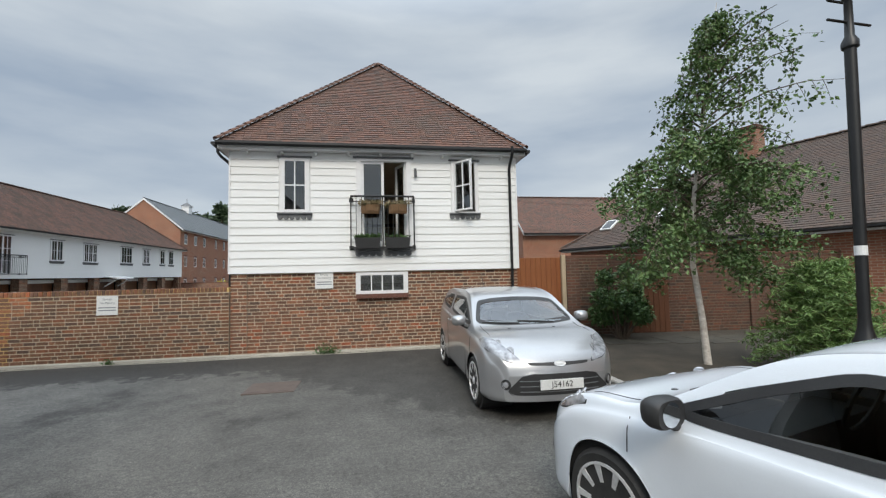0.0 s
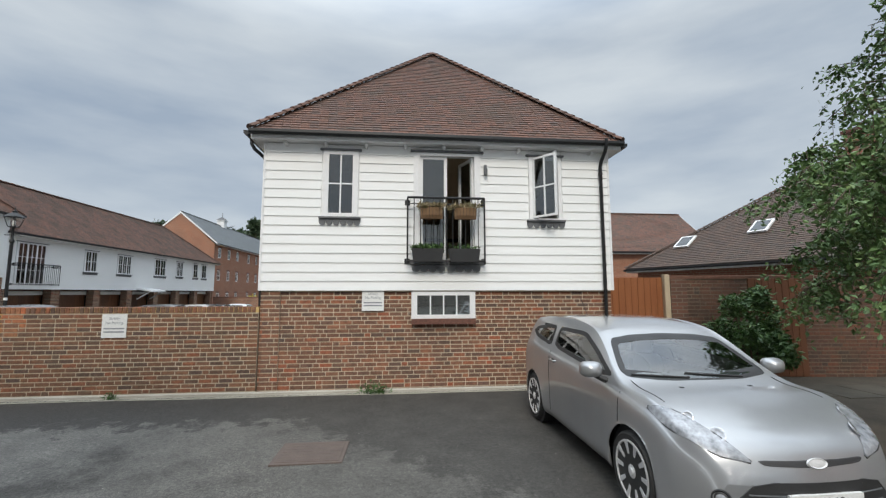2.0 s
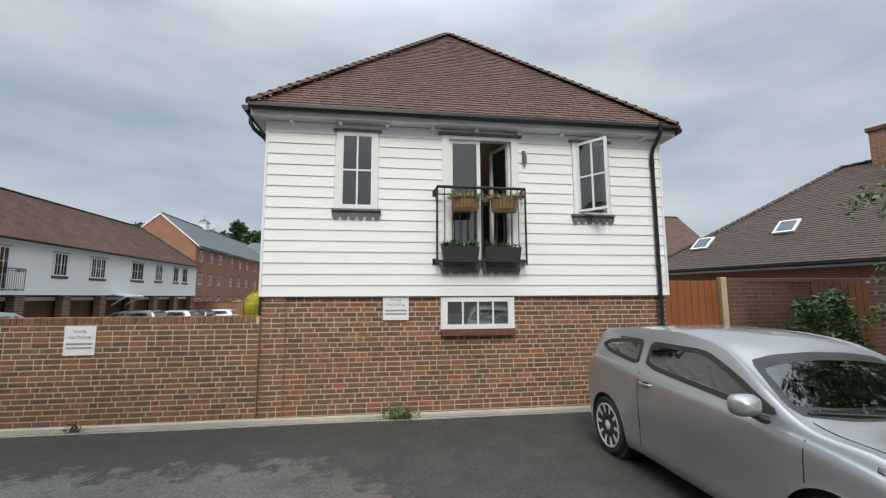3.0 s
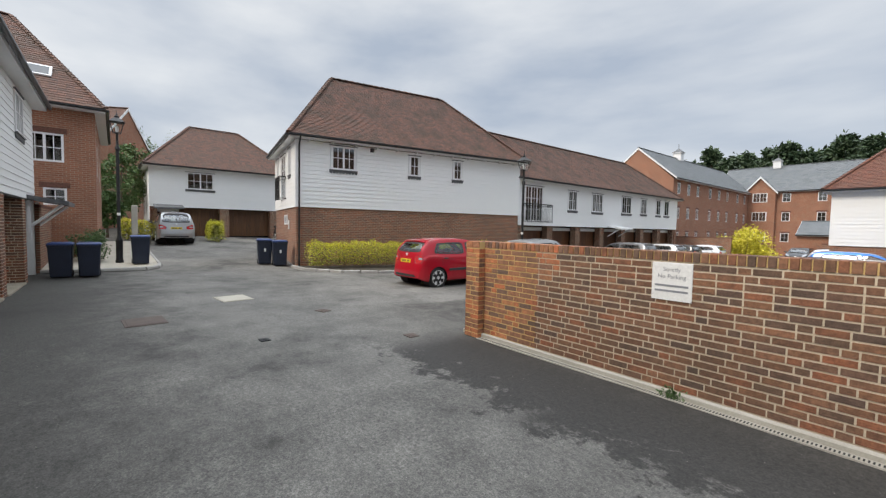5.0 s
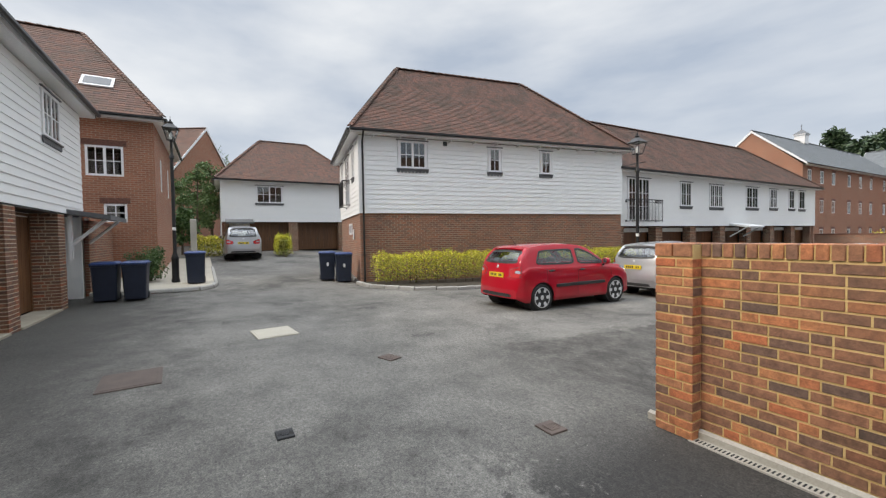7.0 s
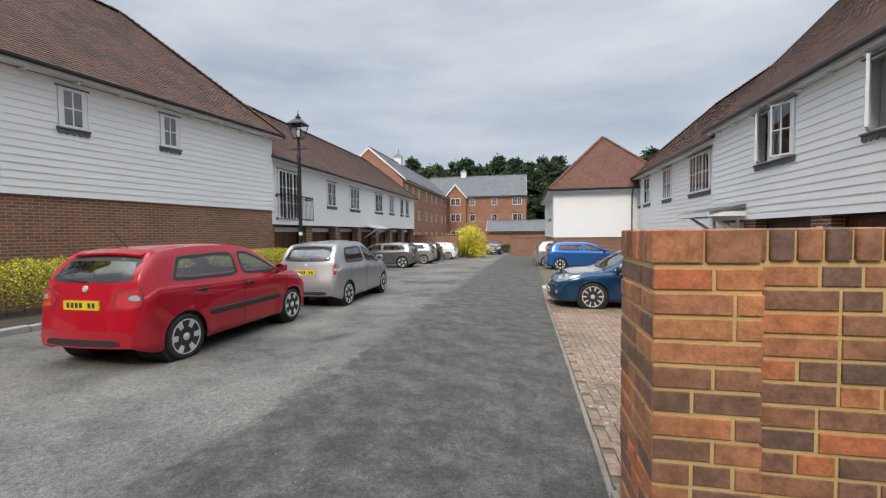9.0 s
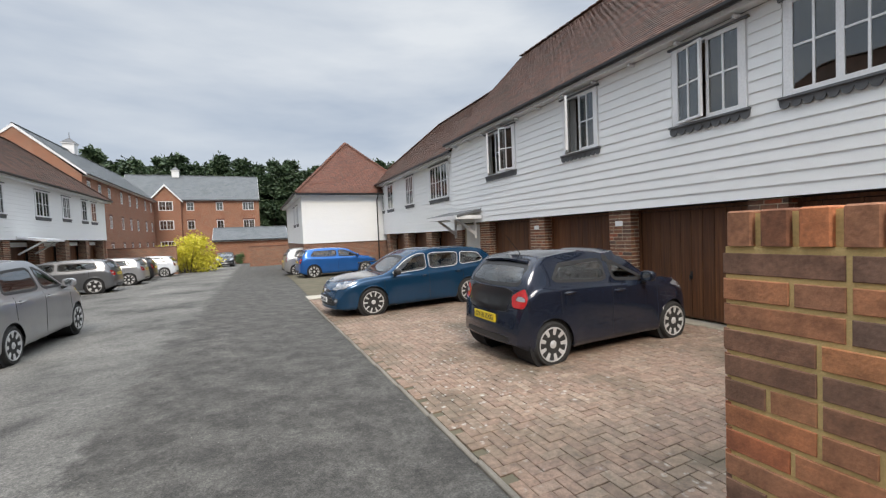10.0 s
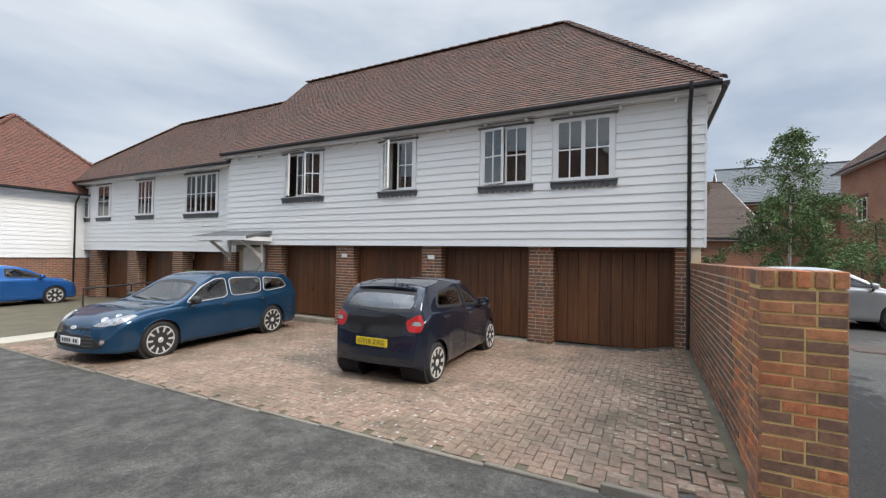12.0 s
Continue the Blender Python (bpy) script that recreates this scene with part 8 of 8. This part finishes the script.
for i, u in enumerate((2.70, 3.38)):
    t = thing("window_box", pose(u, -0.20, 2.34), "black plastic window box standing on the balcony", "planter", "balcony planters")
    part("box", Geo().loft([[(0.03, -0.07, 0), (0.55, -0.07, 0), (0.55, 0.07, 0), (0.03, 0.07, 0)], [(0, -0.09, 0.24), (0.58, -0.09, 0.24), (0.58, 0.09, 0.24), (0, 0.09, 0.24)]], caps=True), m_plastic, t)
    pl, rg = Geo(), random.Random(50 + i)
    for _ in range(300 if i == 0 else 60):
        leaf_quads(pl, Vector((rg.uniform(0.02, 0.56), rg.uniform(-0.08, 0.08), rg.uniform(0.22, 0.30))), 0.07, rg, -0.5, 0.6)
    part("planting", pl, m_shrub, t)
t = thing("door_light", pose(4.12, -0.03, 4.15), "small grey outdoor wall light beside the French window", "lamp")
part("back_plate", Geo().cham((-0.03, -0.01, -0.1), (0.03, 0.03, 0.1), 0.005), m_lead, t)
part("shade", Geo().lathe([(0.03, -0.12), (0.035, -0.1), (0.035, 0.0), (0.03, 0.02)], 12, (0, -0.05, 0)), m_lead, t)
for u0_, u1_ in ((2.70, 3.33), (3.37, 4.0)):
    s = Geo()
    pts = [(u0_, 2.29)]
    n = 4
    for k in range(n):
        c, st = u0_ + (k + 0.5) * (u1_ - u0_) / n, (u1_ - u0_) / n
        pts += [(c + st * 0.46 * math.cos(math.pi - math.pi * i / 6), 2.21 - 0.05 * math.sin(math.pi * i / 6)) for i in range(7)]
    pts.append((u1_, 2.29))
    m_ = len(pts)
    s.add([(x, -0.075, z) for x, z in pts] + [(x, -0.05, z) for x, z in pts], [tuple(reversed(range(m_))), tuple(range(m_, 2 * m_))] + [(i, (i + 1) % m_, m_ + (i + 1) % m_, m_ + i) for i in range(m_)])
    part("apron", s, m_lead, A, at=Matrix.Rotation(radians(90), 4, "Z") @ Matrix.Translation((0, -13.0, 0)))

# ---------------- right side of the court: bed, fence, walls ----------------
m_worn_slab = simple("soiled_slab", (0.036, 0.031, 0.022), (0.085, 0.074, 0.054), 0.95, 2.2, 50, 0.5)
bed = thing("planted_bed", pose(0, 0, 0), "raised bed of bare soil and worn paving behind a kerb", "bed", kind="structure")
part("soil", Geo().box((6.72, -6.4, -0.2), (24, 1.2, 0.085)), m_soil, bed)
pv = Geo()
for i in range(9):
    pv.cham((6.78 + i * 0.72, -0.95 - 0.16 * i, 0.06), (7.47 + i * 0.72, 0.05 - 0.16 * i, 0.098), 0.008)
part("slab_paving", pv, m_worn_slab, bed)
kb = Geo()
for i in range(10):
    y = -6.4 + i * 0.62
    q = Geo().cham((6.58, y, -0.1), (6.72, y + 0.61, 0.11), 0.02)
    part("kerb_stone", q, m_kerb, bed)
wr = thing("garden_wall", pose(8.0, 0.30, 0, 0, 0, -6), "tall red brick garden wall behind the planted bed", "wall", kind="structure")
WRL, WRH = 9.5, 2.12
part("wall_core", Geo().box((0, 0.0, -0.1), (WRL, 0.215, WRH - 0.07)), m_mortar_shaded, wr)
lay_bricks(wr, Matrix(), brick_courses(WRL, 0.0, WRH - 0.08, [], 71), m_brick_garden_shaded, m_brick_garden_shaded_i, near=lambda u, z: u < 2.6, most=200)
part("coping", Geo().cham((-0.02, -0.02, WRH - 0.07), (WRL, 0.235, WRH), 0.01), m_brick_garden_shaded_i, wr)
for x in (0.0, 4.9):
    part("wall_pier", Geo().cham((x, -0.06, -0.1), (x + 0.33, 0.0, WRH - 0.07), 0.004), m_fbrick_garden_shaded, wr, uv=True)
part("gate_post", Geo().cham((-0.13, -0.08, -0.1), (-0.02, 0.03, WRH + 0.02), 0.008), m_cream, wr, "pale weathered timber post")
fn = thing("timber_gate", pose(6.66, 0.35, 0), "orange-stained close-boarded timber side gate", "gate")
for k in range(9):
    part("board", Geo().cham((k * 0.138, 0, 0.05), (k * 0.138 + 0.132, 0.02, 2.08), 0.004), m_fence, fn)
part("rail", Geo().box((0, 0.02, 0.4), (1.23, 0.06, 0.5)).box((0, 0.02, 1.6), (1.23, 0.06, 1.7)), m_fence, fn)
fp = thing("fence_panel", pose(9.6, 0.16, 0, 0, 0, -6), "brown-stained timber panel set before the brick wall", "fence")
for k in range(8):
    part("board", Geo().cham((k * 0.138, -0.05, 0.1), (k * 0.138 + 0.132, -0.03, 2.06), 0.004), m_fence_old, fp)
part("rail", Geo().box((0, -0.03, 0.4), (1.1, 0.0, 0.48)), m_fence_old, fp)
gw = thing("garden_wall", pose(-18.4, -6.4, 0, 0, 0, 180), "brick garden wall behind the bins", "wall", kind="structure")
part("brickwork", Geo().box((0, 0, 0), (5.5, 0.22, 2.15)), m_fbrick, gw, uv=True)
part("coping", Geo().box((-0.02, -0.02, 2.15), (5.52, 0.24, 2.23)), m_tile_red, gw)
ps = thing("timber_post", pose(-20.95, -3.95, 0.2), "weathered square timber gate post", "post")
part("shaft", Geo().cham((-0.1, -0.1, -0.2), (0.1, 0.1, 2.2), 0.02), m_concrete, ps)

# ---------------- covers, kerbs, pavements ----------------
def cover(x, y, w, d, rot, mat, label, name="manhole_cover"):
    z = ground_z(x, y) + 0.012
    t = thing(name, pose(x, y, z, 0, 0, rot), label, "manhole cover")
    part("frame", Geo().cham((-w / 2, -d / 2, -0.05), (w / 2, d / 2, 0.004), 0.003), mat, t)
    part("lid", Geo().cham((-w / 2 + 0.04, -d / 2 + 0.04, 0.0), (w / 2 - 0.04, d / 2 - 0.04, 0.010), 0.004), mat, t)
    g = Geo()
    for i in range(-3, 4):
        g.box((-w / 2 + 0.06, i * d / 8 - 0.004, 0.010), (w / 2 - 0.06, i * d / 8 + 0.004, 0.012))
    if mat is not m_slab:
        tagged(part("tread", g, mat, t), kind="stuff")


cover(1.55, -2.75, 0.75, 0.62, 0, m_iron_cover, "rusty reddish manhole cover set in tarmac")
cover(-10.95, -2.45, 0.75, 0.65, 6, m_slab, "pale concrete manhole cover set in tarmac")
cover(-9.3, -4.2, 0.7, 0.6, 4, m_iron_cover, "rusty square manhole cover set in tarmac")
cover(-8.5, -1.3, 0.26, 0.2, 20, m_iron_cover, "small iron drain cover set in tarmac")
cover(-6.95, -2.85, 0.16, 0.14, 0, m_iron, "small iron valve cover set in tarmac")
cover(-5.9, -0.9, 0.2, 0.18, 0, m_iron_cover, "small reddish valve cover set in tarmac")

kc = thing("pavement_corner", pose(0, 0, 0), "raised paved corner with a rounded kerb at the lane", "pavement", kind="structure")
pts = [(-18.3, -6.4), (-18.1, -4.4), (-18.15, -3.75), (-18.45, -3.4), (-19.0, -3.3), (-28, -3.5), (-28, -6.4)]
g = Geo()
zt = [ground_z(x, y) + 0.10 for x, y in pts]
g.add([(x, y, z) for (x, y), z in zip(pts, zt)] + [(x, y, -0.3) for x, y in pts], [tuple(range(len(pts) - 1, -1, -1))] + [(i, (i + 1) % len(pts), len(pts) + (i + 1) % len(pts), len(pts) + i) for i in range(len(pts))])
part("paving", g, m_slab, kc)
for a, b in zip(pts[:5], pts[1:6]):
    d = (Vector(b) - Vector(a))
    n = max(1, round(d.length / 0.6))
    for k in range(min(n, 8)):
        p, q = Vector(a) + d * (k / n), Vector(a) + d * ((k + 0.97) / n)
        zz = ground_z(p.x, p.y)
        g = Geo().tube([(p.x, p.y, zz + 0.04), (q.x, q.y, ground_z(q.x, q.y) + 0.04)], 0.085, 6)
        part("kerb_stone", g, m_kerb, kc)
hb = thing("hedge_bed", fB, "kerbed earth bed under the hedge", "bed", kind="structure")
g = Geo().add([(-0.1, -0.2, 0.06), (0.2, -1.1, 0.06), (1.3, -2.3, 0.06), (2.6, -2.6, 0.04), (3.0, -2.5, 0.03), (11.6, -2.05, -0.16), (11.6, 0, -0.16), (0, 0, 0.06)], [tuple(range(7, -1, -1))])
part("soil", g, m_soil, hb)
kp = [(-0.15, -0.1), (0.15, -1.15), (1.3, -2.35), (2.6, -2.68), (5.0, -2.45), (11.6, -2.1)]
for a, b in zip(kp, kp[1:]):
    d = Vector(b) - Vector(a)
    n = max(1, round(d.length / 0.62))
    for k in range(n):
        p, q = Vector(a) + d * (k / n), Vector(a) + d * ((k + 0.97) / n)
        w = fB @ Vector((p.x, p.y, 0))
        zz = ground_z(w.x, w.y)
        ang = math.degrees(math.atan2(d.y, d.x))
        part("kerb_stone", Geo().cham((0, -0.06, -0.15), ((q - p).length, 0.07, 0.11), 0.02), m_kerb, hb, at=pose(p.x, p.y, zz, 0, 0, ang))
wd, rg = Geo(), random.Random(77)
for _ in range(260):
    a = rg.gauss(0, 0.13)
    leaf_quads(wd, Vector((2.05 + a, -0.08 - abs(rg.gauss(0, 0.04)), abs(rg.gauss(0, 0.09)))), 0.07, rg, -0.6, 0.3)
for _ in range(90):
    leaf_quads(wd, Vector((-2.3 + rg.gauss(0, 0.06), -0.09, abs(rg.gauss(0, 0.05)))), 0.05, rg, -0.6, 0.4)
tagged(part("weeds", wd, m_shrub), "green weeds growing at the foot of the wall", "weeds", kind="stuff")

# handrail by the terrace bays
hr = thing("handrail", pose(-0.9, 13.6, -0.4), "dark metal handrail between the garage bays", "railing")
part("rail", Geo().tube([(-2.6, 0.0, 0.55), (-2.6, 0, 1.0), (0.6, 0.2, 1.15)], 0.022, 8), m_iron, hr)
for u in (-1.5, -0.4, 0.5):
    part("post", Geo().tube([(u, 0.06, -0.1), (u, 0.06, 1.06)], 0.018, 6), m_iron, hr)

# ---------------- block paving in front of the garages ----------------
pav = thing("block_paving", pose(0, 0, 0), "worn reddish herringbone block paving with pale lichen spots", "paving", kind="structure")
PX0, PX1, PY0, PY1 = -5.28, 0.02, 0.30, 12.6


def pav_z(x, y):
    return ground_z(x, y) + 0.018


g = Geo()
nx, ny = 12, 26
g.v = [(PX0 + (PX1 - PX0) * i / nx, PY0 - 0.05 + (PY1 - PY0) * j / ny, pav_z(PX0 + (PX1 - PX0) * i / nx, PY0 + (PY1 - PY0) * j / ny) - 0.006) for j in range(ny + 1) for i in range(nx + 1)]
g.f = [(j * (nx + 1) + i, j * (nx + 1) + i + 1, (j + 1) * (nx + 1) + i + 1, (j + 1) * (nx + 1) + i) for j in range(ny) for i in range(nx)]
part("joint_sand", g, m_paver_bed, pav, smooth=True)
for k in range(int((PY1 - PY0) / 0.93)):
    y = PY0 + k * 0.93
    part("edging_kerb", Geo().cham((PX0 - 0.052, y, -0.3), (PX0 - 0.005, y + 0.92, 0.0), 0.008), m_edging, pav, at=Matrix.Translation((0, 0, pav_z(PX0, y + 0.45) + 0.006)))
blk = [Geo().cham((0.003, 0.003, -0.02), (a - 0.003, b - 0.003, 0.008), 0.004).mesh("block", m_paver) for a, b in ((0.2, 0.1), (0.1, 0.2))]
joined, singles, rg = Geo(), 0, random.Random(12)
U = 0.1
for j in range(int((PY1 - PY0) / U)):
    for i in range(int((PX1 - PX0) / U)):
        k = (i - j) % 4
        if k not in (0, 3):
            continue
        x, y = PX0 + i * U, PY0 + j * U
        flat = k == 0
        sx, sy = (0.2, 0.1) if flat else (0.1, 0.2)
        if x + sx > PX1 + 0.05 or y + sy > PY1 + 0.05:
            continue
        z = pav_z(x + sx / 2, y + sy / 2) + rg.uniform(-0.003, 0.003)
        if y < 3.2 and x < -3.3 and singles < 300:
            singles += 1
            part("block", blk[0 if flat else 1], None, pav, at=Matrix.Translation((x, y, z)))
        else:
            joined.cham((x + 0.003, y + 0.003, z - 0.01), (x + sx - 0.003, y + sy - 0.003, z + 0.008), 0.004)
joined.f = [f for f in joined.f if len(f) != 8 or joined.v[f[0]][2] == joined.v[f[4]][2] and f[0] < f[1]]
tagged(part("blocks", joined, m_paver_i, pav), kind="stuff")
pv2 = thing("paved_apron", pose(0, 0, 0), "pale concrete slab strip between the parking bays", "paving", kind="structure")
part("slab", Geo().box((-5.3, 12.7, -0.7), (-0.2, 13.5, ground_z(-3, 13) + 0.03)), m_slab, pv2)
ap = thing("paved_bay", pose(0, 0, 0), "reddish block paved parking bay beyond", "paving", kind="structure")
g = Geo()
g.v = [(x, y, ground_z(x, y) + 0.025) for y in (13.6, 16, 19, 22, 24.8) for x in (-5.2, -2.5, 0.4)]
g.f = [(j * 3 + i, j * 3 + i + 1, (j + 1) * 3 + i + 1, (j + 1) * 3 + i) for j in range(4) for i in range(2)]
part("surface", g, m_paver_bed, ap)
